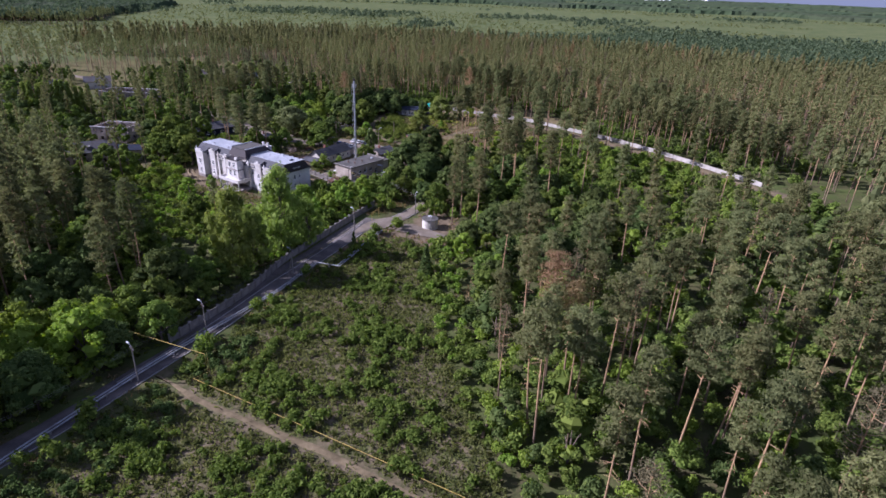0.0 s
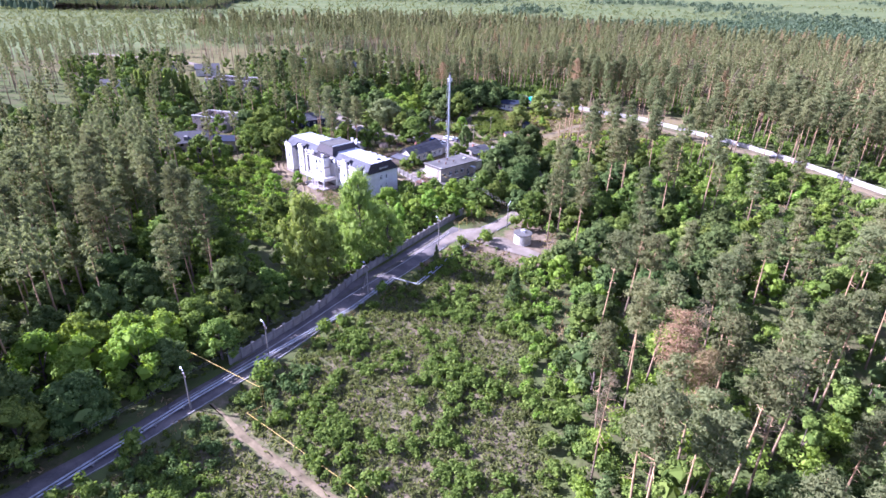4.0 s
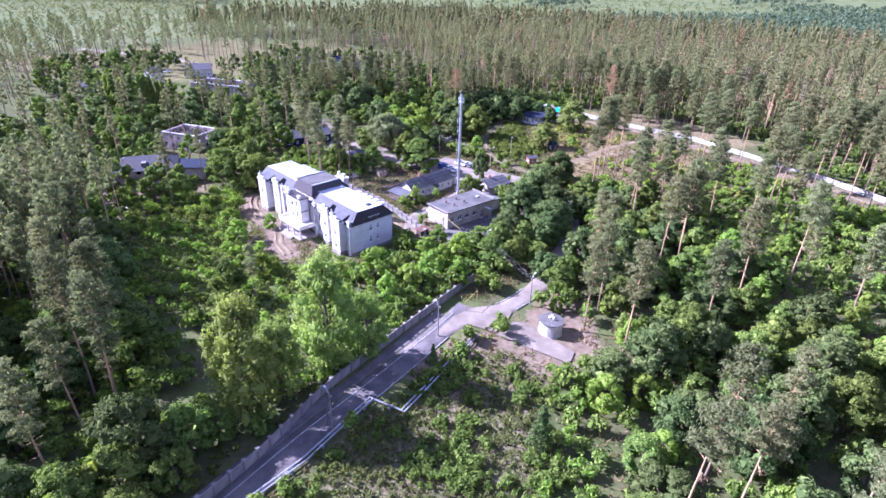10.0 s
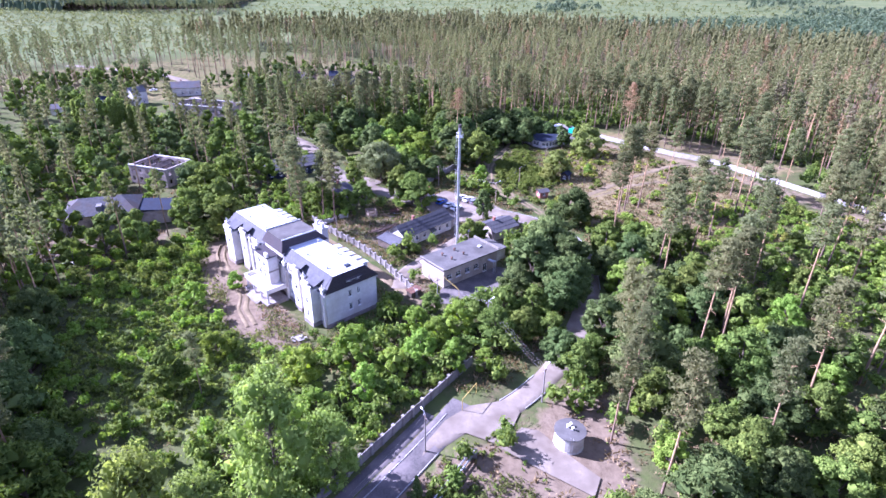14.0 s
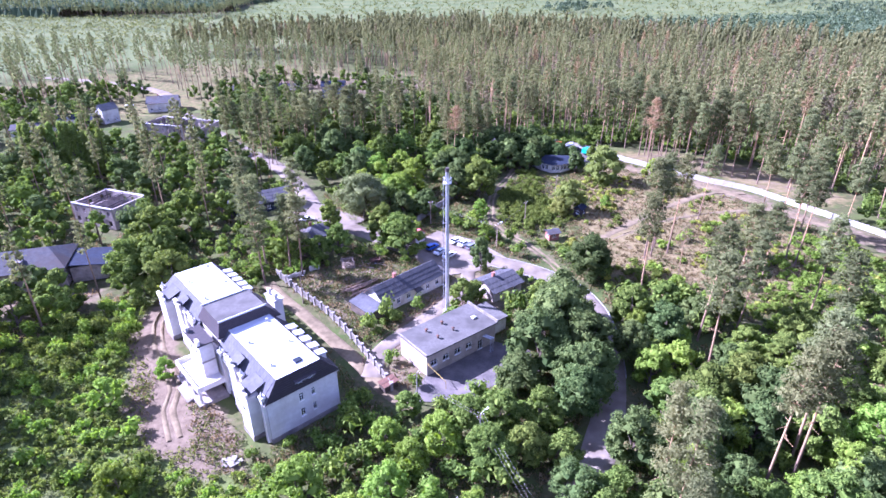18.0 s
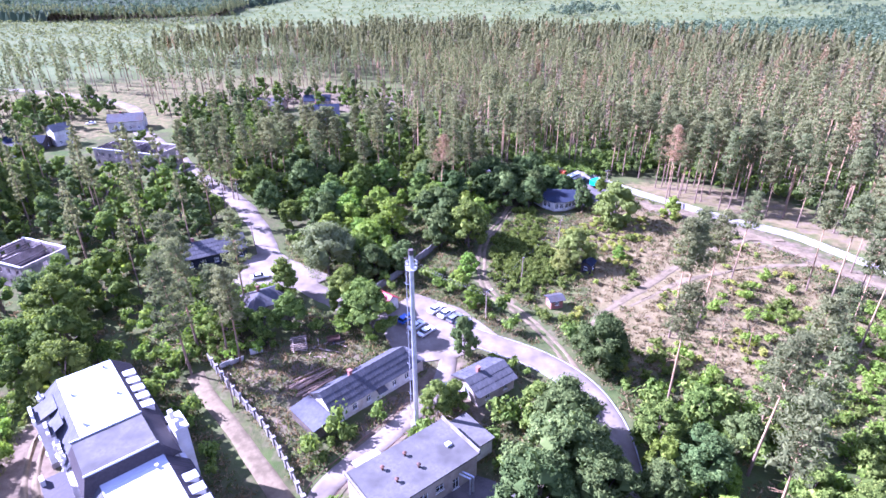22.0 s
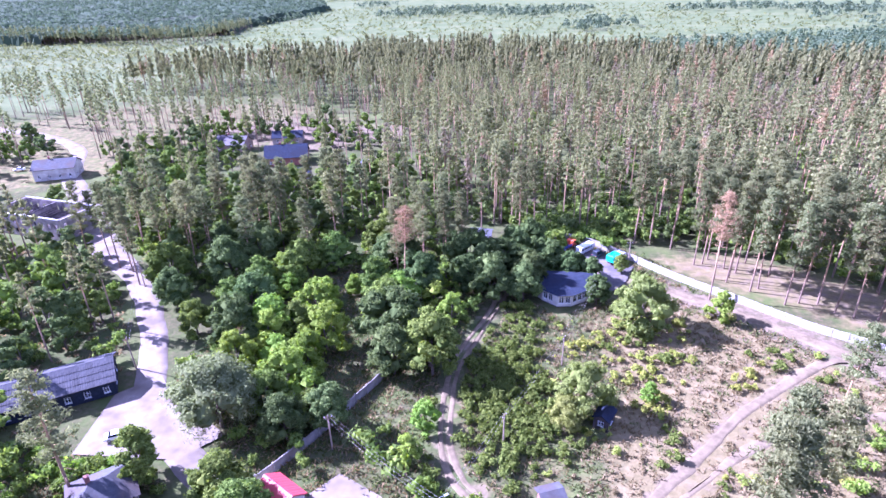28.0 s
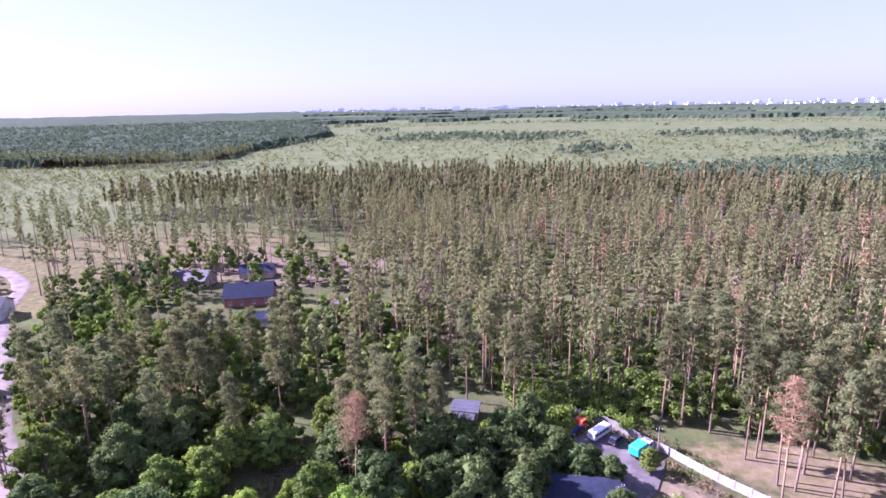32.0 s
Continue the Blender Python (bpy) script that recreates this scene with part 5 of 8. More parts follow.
field_of("forest_hazel", UB, nf[::2], 0.7, 1.5, (M_OAK,), "dark green hazel under the forest pines", "bushes", 1.2)
field_of("forest_saplings", UB, nf[1::2], 0.6, 1.4, (M_LEAF,), "green saplings under the forest pines", "bushes", 1.2)
SB = [[(*bush_arrays(1.5, 2.3, 30, 0.22, 5), 0)] for _ in range(5)]
WB = [[(*bush_arrays(0.9, 2.0, 18, 0.22, 4), 0)] for _ in range(5)]
fp = scatter(FIELD, 1.5, 0.25)
clumpy = np.sin(fp[:, 0] * 0.31 + 0.6 * np.sin(fp[:, 1] * 0.23)) + np.sin(fp[:, 1] * 0.27 + fp[:, 0] * 0.13) + rng.normal(0, 1.0, len(fp))
field_of("field_shrubs", SB, free(fp[clumpy > 0.75], 0.3), 0.4, 1.6, (M_SHRUB,), "green shrubs in clusters across the overgrown field", "shrubs")
field_of("field_weeds", WB, free(fp[(clumpy > -0.75) & (clumpy <= 0.75)], 0.3), 0.35, 1.05, (M_WEED,), "grey-green low weeds across the field", "weeds")
field_of("field_flowers", WB, free(fp[clumpy < -0.9], 0.3), 0.25, 0.75, (M_WEED,), "dry grass and stalks among the field weeds", "weeds")
rb = free(scatter([(-52, 40), (-38, 59), (-26, 76), (-19, 76), (-25, 60), (-34, 48), (-40, 36)], 2.3, 0.3), 0.3)
field_of("roadside_bushes", SB, rb, 0.6, 1.35, (M_OAK,), "dark green bushes on the field beside the road", "bushes", 1.1)
mp = scatter(MEADOW, 1.5, 0.4, (DIRTYARD,))
thick = free(scatter([(-104, 178), (-84, 204), (-62, 198), (-54, 188), (-66, 172), (-90, 170)], 4.2, 0.4), 0.4)
field_of("meadow_bushes", UF, thick[::2], 0.6, 1.3, (M_LIME,), "tall bright green bushes at the meadow's end", "bushes", 1.2)
field_of("meadow_hazel", UF, thick[1::2], 0.6, 1.3, (M_LEAF,), "green hazel bushes at the meadow's end", "bushes", 1.2)
field_of("meadow_shrubs", SB, mp[::9], 0.4, 1.6, (M_LIME,), "bright green saplings in the clearing", "shrubs", 1.2)
field_of("meadow_weeds", WB, np.concatenate([mp[1::3], mp[2::3]]), 0.5, 1.2, (M_SHRUB,), "rank low weeds in the clearing", "weeds", 1.2)
field_of("meadow_thicket", SB, mp[3::9], 0.4, 1.6, (M_LEAF,), "rank green thicket in the clearing", "shrubs", 1.1)
cp = scatter(CLEAR, 2.2, 0.2)
lush = 0.3 + np.sin(cp[:, 0] * 0.23 + 1.1) + np.sin(cp[:, 1] * 0.19 + cp[:, 0] * 0.07) + rng.normal(0, 0.55, len(cp)) - np.clip((cp[:, 0] + (cp[:, 1] - 250) * 0.1 - 40) / 9, -1.6, 1.5)
near_track = far_from(cp[:, 0], cp[:, 1], TRACK) < 9
field_of("clearing_shrubs", SB, free(cp[(lush > 0.35) | (near_track & (lush > -0.9))], 0.3), 0.45, 1.5, (M_SHRUB,), "green weeds and shrubs in the clearing", "shrubs")
field_of("goldenrod", SB, free(cp[(lush < 0.3) & (lush > 0.0) & ~near_track], 0.4), 0.3, 1.0, (M_GOLD,), "yellow-green goldenrod patches on dry grass", "weeds")
field_of("dry_weeds", WB, free(cp[(lush <= 0.0) & (rng.uniform(size=len(cp)) < 0.5) & ~near_track], 0.3), 0.35, 0.9, (M_GRASS,), "low dry grass and stalks on the bare clearing", "weeds")
spot = np.sin(cp[:, 0] * 0.35 + 1.7 * np.sin(cp[:, 1] * 0.17)) + np.sin(cp[:, 1] * 0.29 - cp[:, 0] * 0.11) + rng.normal(0, 0.35, len(cp))
field_of("goldenrod_patches", SB, free(cp[(lush <= 0.0) & (spot > 1.42) & ~near_track], 0.35), 0.35, 1.2, (M_GOLD,), "yellow-green bushy weeds in patches on dry grass", "weeds")
lp = scatter([(19.6, 281), (35.3, 282), (37, 269), (33.6, 252), (21.4, 252)], 1.9, 0.1)
lp = lp[((lp[:, 0] - 28.5) / 9) ** 2 + ((lp[:, 1] - 267) / 16) ** 2 + rng.normal(0, 0.28, len(lp)) < 0.85]
field_of("rank_herbs", SB, free(lp, 0.2), 0.6, 1.35, (M_SHRUB,), "rank green herbs beside the dirt track", "weeds", 1.2)
sp = np.concatenate([scatter([(52, 216), (92, 214), (104, 240), (90, 262), (70, 250), (56, 236)], 5.6, 0.3), scatter([(92, 330), (118, 312), (140, 276), (150, 285), (128, 325), (98, 345)], 6.0, 0.3)])
field_of("scrub_bushes", SB, free(sp[rng.uniform(size=len(sp)) < 0.62], 0.4), 0.6, 1.8, (M_LIME,), "yellow-green scrub bushes scattered over dry grass", "bushes", 1.1)
gw = scatter([(47, 268), (64, 272), (70, 292), (58, 297), (48, 288)], 2.3, 0.2)
field_of("tall_weeds", SB, free(gw[rng.uniform(size=len(gw)) < 0.6], 0.3), 0.4, 1.25, (M_GOLD,), "tall yellow-green weeds in the dry clearing", "weeds")
ep = scatter([(50, 203), (68, 199), (84, 172), (130, 158), (152, 185), (128, 212), (116, 246), (104, 250), (92, 232), (78, 214), (60, 218), (48, 216)], 2.3, 0.2)
field_of("sunlit_weeds", SB, free(ep[rng.uniform(size=len(ep)) < 0.62], 0.3), 0.4, 1.6, (M_LIME,), "yellow-green weeds and saplings in the sun", "weeds")
bank = np.concatenate([scatter([(-18, 158), (-6, 140), (6, 150), (14, 153), (24, 158), (34, 176), (22, 182), (4, 172), (-8, 172)], 4.4, 0.3)])
field_of("bank_thicket", UB, free(bank, 0.4), 0.6, 1.2, (M_LEAF,), "leafy thicket between the houses and the road", "bushes")
TG = [[(*cards(np.column_stack([rng.normal(0, 0.6, (15, 2)), rng.uniform(0.1, 0.4, 15)]), np.column_stack([rng.normal(0, 1, (15, 2)), np.full(15, 0.4)]), 0.34, 0.3, 0.4), 0)] for _ in range(6)]
gp = np.concatenate([scatter(LAND, 3.0, 0.1, (FIELD, CLEAR, MEADOW, RIGHTWOOD, LEFTWOOD, MIDWOOD))])
CORE = [(-50, 170), (0, 142), (40, 145), (46, 205), (62, 214), (82, 198), (104, 216), (118, 240), (112, 262), (60, 335), (0, 345), (-45, 260)]
cg = scatter(CORE, 1.3, 0.05)
bare = inside(cg[:, 0], cg[:, 1], BARE)
field_of("yard_grass", TG, cg[::2][~bare[::2] | (rng.uniform(size=len(cg[::2])) < 0.3)], 0.5, 1.3, (M_WEED,), "green grass tufts round the houses", "grass")
field_of("dry_grass", TG, cg[1::2], 0.5, 1.2, (M_GRASS,), "dry grass tufts round the houses", "grass")
field_of("field_grass", TG, np.concatenate([scatter(FIELD, 1.35, 0.2), scatter(MEADOW, 1.8, 0.2)]), 0.6, 1.5, (M_WEED,), "rough green grass over field and meadow", "grass")
field_of("tall_grass", TG, gp, 0.5, 1.5, (M_GRASS,), "dry tall grass tufts", "grass")

# far country: bands of wood, young growth and open land out to the horizon
def ring(n, r0, r1, test):
    a = rng.uniform(-1.15, 1.05, n)
    r = rng.uniform(r0 ** 1.5, r1 ** 1.5, n) ** (1 / 1.5)
    x, y = r * np.sin(a), 150 + r * np.cos(a)
    return np.stack([x, y], 1)[test(x, y, a, r)]


def band(x, y, a, r):
    w = np.sin(r * 0.0043 + 1.2 * a) + 0.6 * np.sin(r * 0.011 - 2.0 * a + 1.0) + 0.4 * np.sin(a * 9 + r * 0.003)
    return (w > 0.25) | (r > 2700) | ((a < -0.28) & (r > 1150) & (r < 2500))


WESTWOOD = [(-335, 900), (-480, 912), (-640, 930), (-2600, 1500), (-3600, 4600), (-1500, 4700), (-640, 2316), (-380, 1650), (-390, 1150)]


def canopy():
    """Distant woods as one rough canopy over the far country."""
    na, nr = 460, 250
    a = np.linspace(-1.15, 1.05, na)
    r = 960 * (4780 / 960) ** np.linspace(0, 1, nr)
    A, R = np.meshgrid(a, r, indexing="ij")
    A, R = A + rng.uniform(-0.3, 0.3, A.shape) * (a[1] - a[0]), R * (1 + rng.uniform(-0.3, 0.3, R.shape) * 0.0064)
    x, y = R * np.sin(A), 150 + R * np.cos(A)
    w = np.sin(R * 0.0052 + 1.2 * A) + 0.7 * np.sin(R * 0.013 - 2.0 * A + 1.0) + 0.6 * np.sin(A * 11 + R * 0.004) + 0.5 * np.sin(A * 29 - R * 0.009) 
    on = inside(x, y, WESTWOOD) | (w > np.where(R < 2000, 9.0, np.where(R < 2700, 0.9, -0.3)))
    on &= ~((x > 150) & (x < 900) & (R > 1150) & (R < 1650) & (w < 1.6))
    z = np.where(on, 13 + 1.6 * np.sin(x * 0.021 + 1.3 * np.sin(y * 0.013)) + rng.uniform(-1.7, 1.7, x.shape), -1.0) + ground_z(x, y)
    i, j = np.meshgrid(np.arange(na - 1), np.arange(nr - 1), indexing="ij")
    k = (i * nr + j).ravel()
    f = np.stack([k, k + 1, k + nr + 1, k + nr], 1)
    keep = on.ravel()[f].any(1)
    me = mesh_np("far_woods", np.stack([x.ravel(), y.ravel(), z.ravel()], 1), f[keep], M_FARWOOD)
    tagged(new("far_woods", me), "distant dark woods in bands towards the horizon", "forest", kind="stuff")


canopy()
west_edge = scatter([(-335, 896), (-480, 908), (-640, 926), (-900, 1010), (-860, 1060), (-640, 1000), (-395, 985), (-390, 1150), (-365, 1150)], 8.0, 0.0, (), False)
field_of("west_forest_edge", PD, west_edge, 0.6, 0.85, (M_PINE, M_PBARK), "edge of a distant dark pine wood beyond the meadow", "forest")
field_of("west_wood_crowns", [[(*clump(np.array([0, 0, 13.0]), 4.6, 14, 2.0, 1.2, 0.5), 0)] for _ in range(4)], ring(26000, 700, 2600, lambda x, y, a, r: inside(x, y, WESTWOOD)), 0.75, 1.2, (M_YPINE,), "crowns of a distant dark wood beyond the meadow", "forest")
east_young = scatter([(205, 660), (330, 580), (430, 430), (760, 470), (900, 760), (560, 930), (330, 880), (150, 800), (95, 730)], 9.0, 0.0, (), False)
field_of("young_pine_plantation", [[(*clump(np.array([0, 0, 4.2]), 3.2, 16, 1.5, 1.3, 0.5), 0)] for _ in range(4)], east_young, 0.7, 1.3, (M_YPINE,), "dense young dark green wood behind the tall forest", "forest", 1.2)
def grove_noise(x, y, a, r):
    w = np.sin(r * 0.0062 + 1.2 * a) + 0.8 * np.sin(r * 0.015 - 3.0 * a + 1.0) + 0.7 * np.sin(a * 13 + r * 0.006) + 0.5 * np.sin(a * 31 - r * 0.011)
    return (w > 1.0) & ~inside(x, y, FARWOOD) & ~inside(x, y, WESTWOOD)


field_of("far_groves", [[(*clump(np.array([0, 0, 5.0]), 4.0, 18, 2.0, 1.1, 0.5), 0)] for _ in range(4)], ring(15000, 800, 2100, grove_noise), 0.7, 1.35, (M_YPINE,), "scattered dark groves on the far open land", "forest", 1.1)
field_of("young_growth", [[(*clump(np.array([0, 0, 2.4]), 2.6, 10, 1.4, 0.9, 0.6), 0)] for _ in range(4)], ring(16000, 470, 2300, lambda x, y, a, r: ~inside(x, y, FARWOOD) & ~band(x, y, a, r * 1.0)),
         0.5, 1.3, (M_YOUNG,), "young green growth on cleared land", "bushes")

EDGE = [[(-50, 132), (-72, 150), (-84, 175), (-92, 176), (-92, 130), (-70, 112), (-50, 118)], [(-80, 95), (-50, 95), (-46, 122), (-80, 135)], [(-34, 126), (-22, 110), (-13, 119), (0, 139), (7, 150), (-10, 148), (-20, 140)], [(18, 30), (26, 30), (27, 104), (34, 122), (24, 122), (20, 100), (17, 62)], [(-46, 222), (-34, 216), (-22, 226), (-24, 246), (-46, 250), (-60, 246)], [(24, 322), (44, 334), (64, 331), (66, 344), (24, 352)], [(-12, 190), (-6, 186), (2, 196), (10, 208), (2, 205), (-8, 198)]]
wp = np.concatenate([scatter(e, 2.0, 0.2) for e in EDGE])
wp = free(wp, 0.3)
tall = rng.uniform(size=len(wp))
field_of("edge_weeds", SB, wp[tall < 0.5], 0.4, 1.7, (M_SHRUB,), "rank green weeds along the edges", "weeds", 1.2)
field_of("edge_saplings", SB, wp[tall > 0.78], 0.5, 1.5, (M_LIME,), "light green saplings along the edges", "weeds", 1.3)
WILD = [(-900, 520), (-330, 540), (-215, 540), (-120, 575), (-150, 640), (-330, 830), (-420, 960), (-760, 1000), (-900, 1000)]
wl = scatter(WILD, 9.0, 0.0, (), False)
field_of("wild_growth", [[(*clump(np.array([0, 0, 1.3]), 1.9, 11, 1.0, 0.8, 0.6), 0)] for _ in range(4)], wl, 0.4, 1.4, (M_YOUNG,), "young green growth on the old clearing", "bushes", 0.9)
vl = np.concatenate([offset_line(MAIN, d) + rng.uniform(-1.3, 1.3, (len(MAIN), 2)) for d in (-4.4, -5.6, -6.8, -8.2, -9.6, 4.2, 5.6, 7.2, 8.6, 10.0)])
vl = vl[open_spot(vl[:, 0], vl[:, 1], 0.1)]
jw = scatter(JUNCTION, 3.1, 0.3)
field_of("apron_weeds", WB, free(jw, 0.3), 0.2, 0.75, (M_SHRUB,), "low weeds on bare earth by the fork", "weeds")
field_of("verge_weeds", WB, vl[::2], 0.35, 1.1, (M_SHRUB,), "weeds along the road verge", "weeds")
field_of("verge_grass", WB, vl[1::2], 0.3, 0.9, (M_WEED,), "rough grass along the road verge", "weeds")

# ---------------------------------------------------------------- buildings
def window(parent, m, w, h, bars=1, sill=True):
    """A window set in an opening: frame with bars, glass pane, sill. Its own plane is x along, z up, y into the house."""
    f = 0.09
    xs, zs = [0, f, w - f, w], [0, f, h * 0.66, h * 0.66 + 0.06, h - f, h]
    mids = [w * (i + 1) / (bars + 1) for i in range(bars)]
    for x in mids:
        xs += [x - 0.04, x + 0.04]
    bm = grid_solid(sorted(xs), zs, lambda x, z: x < f or x > w - f or z < f or z > h - f or h * 0.66 < z < h * 0.66 + 0.06 or any(abs(x - q) < 0.04 for q in mids), 0.10, 0.18)
    fr = part("window", bm, M_FRAME, parent)
    fr.matrix_basis = m
    part("pane", box(f, 0.13, f, w - f, 0.15, h - f), M_GLASS, fr)
    if sill:
        part("sill", box(-0.08, -0.08, -0.09, w + 0.08, 0.10, -0.004), M_FRAME, fr)
    return fr


def wall(parent, m, length, height, ops=(), material=None, thick=0.35, name="wall", z0=0.0, glazed=True, bars=1):
    """A wall with openings that go through it. ops: (x, z, width, height)."""
    xs = sorted({0.0, length, *[o[0] for o in ops], *[o[0] + o[2] for o in ops]})
    zs = sorted({z0, height, *[o[1] for o in ops], *[o[1] + o[3] for o in ops]})
    bm = grid_solid(xs, zs, lambda x, z: not any(o[0] < x < o[0] + o[2] and o[1] < z < o[1] + o[3] for o in ops), 0.0, thick)
    ob = part(name, bm, material or M_PLASTER, parent)
    ob.matrix_basis = m
    for x, z, w, h in ops:
        if glazed:
            window(parent, m @ pose(x, 0, z), w, h, bars)
    return ob


def ring_walls(parent, x0, y0, x1, y1, h, ops=((), (), (), ()), material=None, thick=0.35, glazed=True, bars=1, h2=None):
    """Four walls: front (y0), right (x1), back (y1), left (x0), butted end to end."""
    t = thick
    wall(parent, pose(x0, y0, 0), x1 - x0, h, ops[0], material, t, glazed=glazed, bars=bars)
    wall(parent, pose(x1, y0 + t, 0, 0, 0, 90), y1 - y0 - 2 * t, h, ops[1], material, t, glazed=glazed, bars=bars)
    wall(parent, pose(x1, y1, 0, 0, 0, 180), x1 - x0, h, ops[2], material, t, glazed=glazed, bars=bars)
    wall(parent, pose(x0, y1 - t, 0, 0, 0, -90), y1 - y0 - 2 * t, h, ops[3], material, t, glazed=glazed, bars=bars)


def sheets(parent, name, corner, along, down, n, rows, material, thick=0.04, gap=0.02, label=""):
    """Roof sheets laid in overlapping rows over a slope from its top corner; each a piece of its own on one shared mesh."""
    a, d = Vector(along), Vector(down)
    la, ld = a.length / n, d.length / rows
    ax, dx = a.normalized(), d.normalized()
    up = dx.cross(ax) if dx.cross(ax).z > 0 else ax.cross(dx)
    bm = bmesh.new()
    k = 5
    top, bot = [], []
    for i in range(k + 1):
        z = 0.03 * (i % 2)
        top.append((bm.verts.new((i * (la - gap) / k, 0, z)), bm.verts.new((i * (la - gap) / k, ld + 0.06, z + 0.05))))
    for i in range(k):
        bm.faces.new((top[i][0], top[i + 1][0], top[i + 1][1], top[i][1]))
    e = bmesh.ops.extrude_face_region(bm, geom=list(bm.faces))
    bmesh.ops.translate(bm, verts=[v for v in e["geom"] if isinstance(v, bmesh.types.BMVert)], vec=(0, 0, -thick))
    me = bm_mesh(name, bm, material)
    rot = Matrix((ax, dx, ax.cross(dx))).transposed().to_4x4() if ax.cross(dx).z > 0 else Matrix((ax, dx, up)).transposed().to_4x4()
    for r in range(rows):
        for c in range(n):
            ob = new(name, me)
            ob.parent = parent
            ob.matrix_basis = Matrix.Translation(Vector(corner) + ax * (c * la) + dx * (r * ld) + up * 0.03) @ rot


def chimney(parent, x, y, z, w, h, material=None):
    bm = box(x - w / 2, y - w / 2, z, x + w / 2, y + w / 2, z + h)
    add_box(bm, x - w / 2 - 0.08, y - w / 2 - 0.08, z + h, x + w / 2 + 0.08, y + w / 2 + 0.08, z + h + 0.12)
    return part("chimney", bm, material or M_BRICK, parent)


def gable_house(name, m, lx, ly, h, rise, wall_mat, roof_mat, label, category="house", over=0.4, wins=(2, 3), hip=0.0, rows=3, chim=0, pieces=True, group=""):
    """Small house: four walls with windows, gabled or hipped roof along x, ridge chimney."""
    t = thing(name, m, label, category, group)
    nx, ny = wins[1], wins[0]
    fx = [(lx * (i + 0.5) / nx - 0.5, 0.9, 1.0, min(1.3, h - 1.3)) for i in range(nx)]
    fy = [((ly - 0.7) * (i + 0.5) / ny - 0.5, 0.9, 1.0, min(1.3, h - 1.3)) for i in range(ny)]
    ring_walls(t, 0, 0, lx, ly, h, (fx, fy, fx, fy), wall_mat)
    e, zr = over, h + rise
    k = hip
    ridge = [(k - e * (k == 0), ly / 2, zr), (lx - k + e * (k == 0), ly / 2, zr)]
    bm = bmesh.new()
    add_slab(bm, [(-e, -e, h), (lx + e, -e, h), ridge[1], ridge[0]], 0.14)
    add_slab(bm, [(lx + e, ly + e, h), (-e, ly + e, h), ridge[0], ridge[1]], 0.14)
    if k:
        add_slab(bm, [(lx + e, -e, h), (lx + e, ly + e, h), ridge[1]], 0.14)
        add_slab(bm, [(-e, ly + e, h), (-e, -e, h), ridge[0]], 0.14)
    roof = part("roof", bm, roof_mat, t)
    if not k:
        for x in (0.05, lx - 0.25):
            g = bmesh.new()
            a = [g.verts.new((x + dx, y, z)) for dx in (0, 0.2) for y, z in ((0.02, h - 0.02), (ly - 0.02, h - 0.02), (ly / 2, zr - 0.16))]
            for f in ((0, 2, 1), (3, 4, 5), (0, 1, 4, 3), (1, 2, 5, 4), (2, 0, 3, 5)):
                g.faces.new([a[i] for i in f])
            part("gable", g, wall_mat, t)
    if pieces and not k:
        n = max(3, int((lx + 2 * e) / 1.15))
        sl = Vector((0, -(ly / 2 + e), -rise))
        sheets(roof, "roof_sheet", (-e, ly / 2, zr), (lx + 2 * e, 0, 0), sl, n, rows, roof_mat)
        sl2 = Vector((0, ly / 2 + e, -rise))
        sheets(roof, "roof_sheet", (lx + e, ly / 2, zr), (-(lx + 2 * e), 0, 0), sl2, n, rows, roof_mat)
    for i in range(chim):
        chimney(t, lx * (0.35 + 0.4 * i), ly / 2 + 0.4, zr - 0.5, 0.6, 1.3)
    return t


# ---- the large white house
WH = thing("white_house", pose(-20.3, 162.9, 0, 0, 0, 44.8), "large white plastered house with pale roof and dark end", "house")
gab = [(5.6, 2.2, 0.85, 1.6), (7.9, 2.3, 0.7, 1.5), (5.6, 5.4, 0.85, 1.6), (7.9, 5.5, 0.7, 1.5)]
side_ops = [(y, z, 0.9, 1.7) for y in (2.2, 5.2, 8.2, 11.2, 14.2, 29.5, 32.5, 35.5, 38.5, 41.5) for z in (1.6, 5.0)]
WL, WW = 47.4, 13.0
ring_walls(WH, 0, 0, WW, WL, 8.3, (gab, side_ops, (), [(WL - 0.7 - o[0] - o[2], *o[1:]) for o in side_ops if not 3 < o[0] < 9]), M_PLASTER)
part("plinth", box(-0.12, -0.12, -0.3, WW + 0.12, WL + 0.12, 0.7), M_PLINTH, WH)
part("attic_floor", box(0.36, 0.36, 8.0, WW - 0.36, WL - 0.36, 8.2), M_CONCRETE, WH)
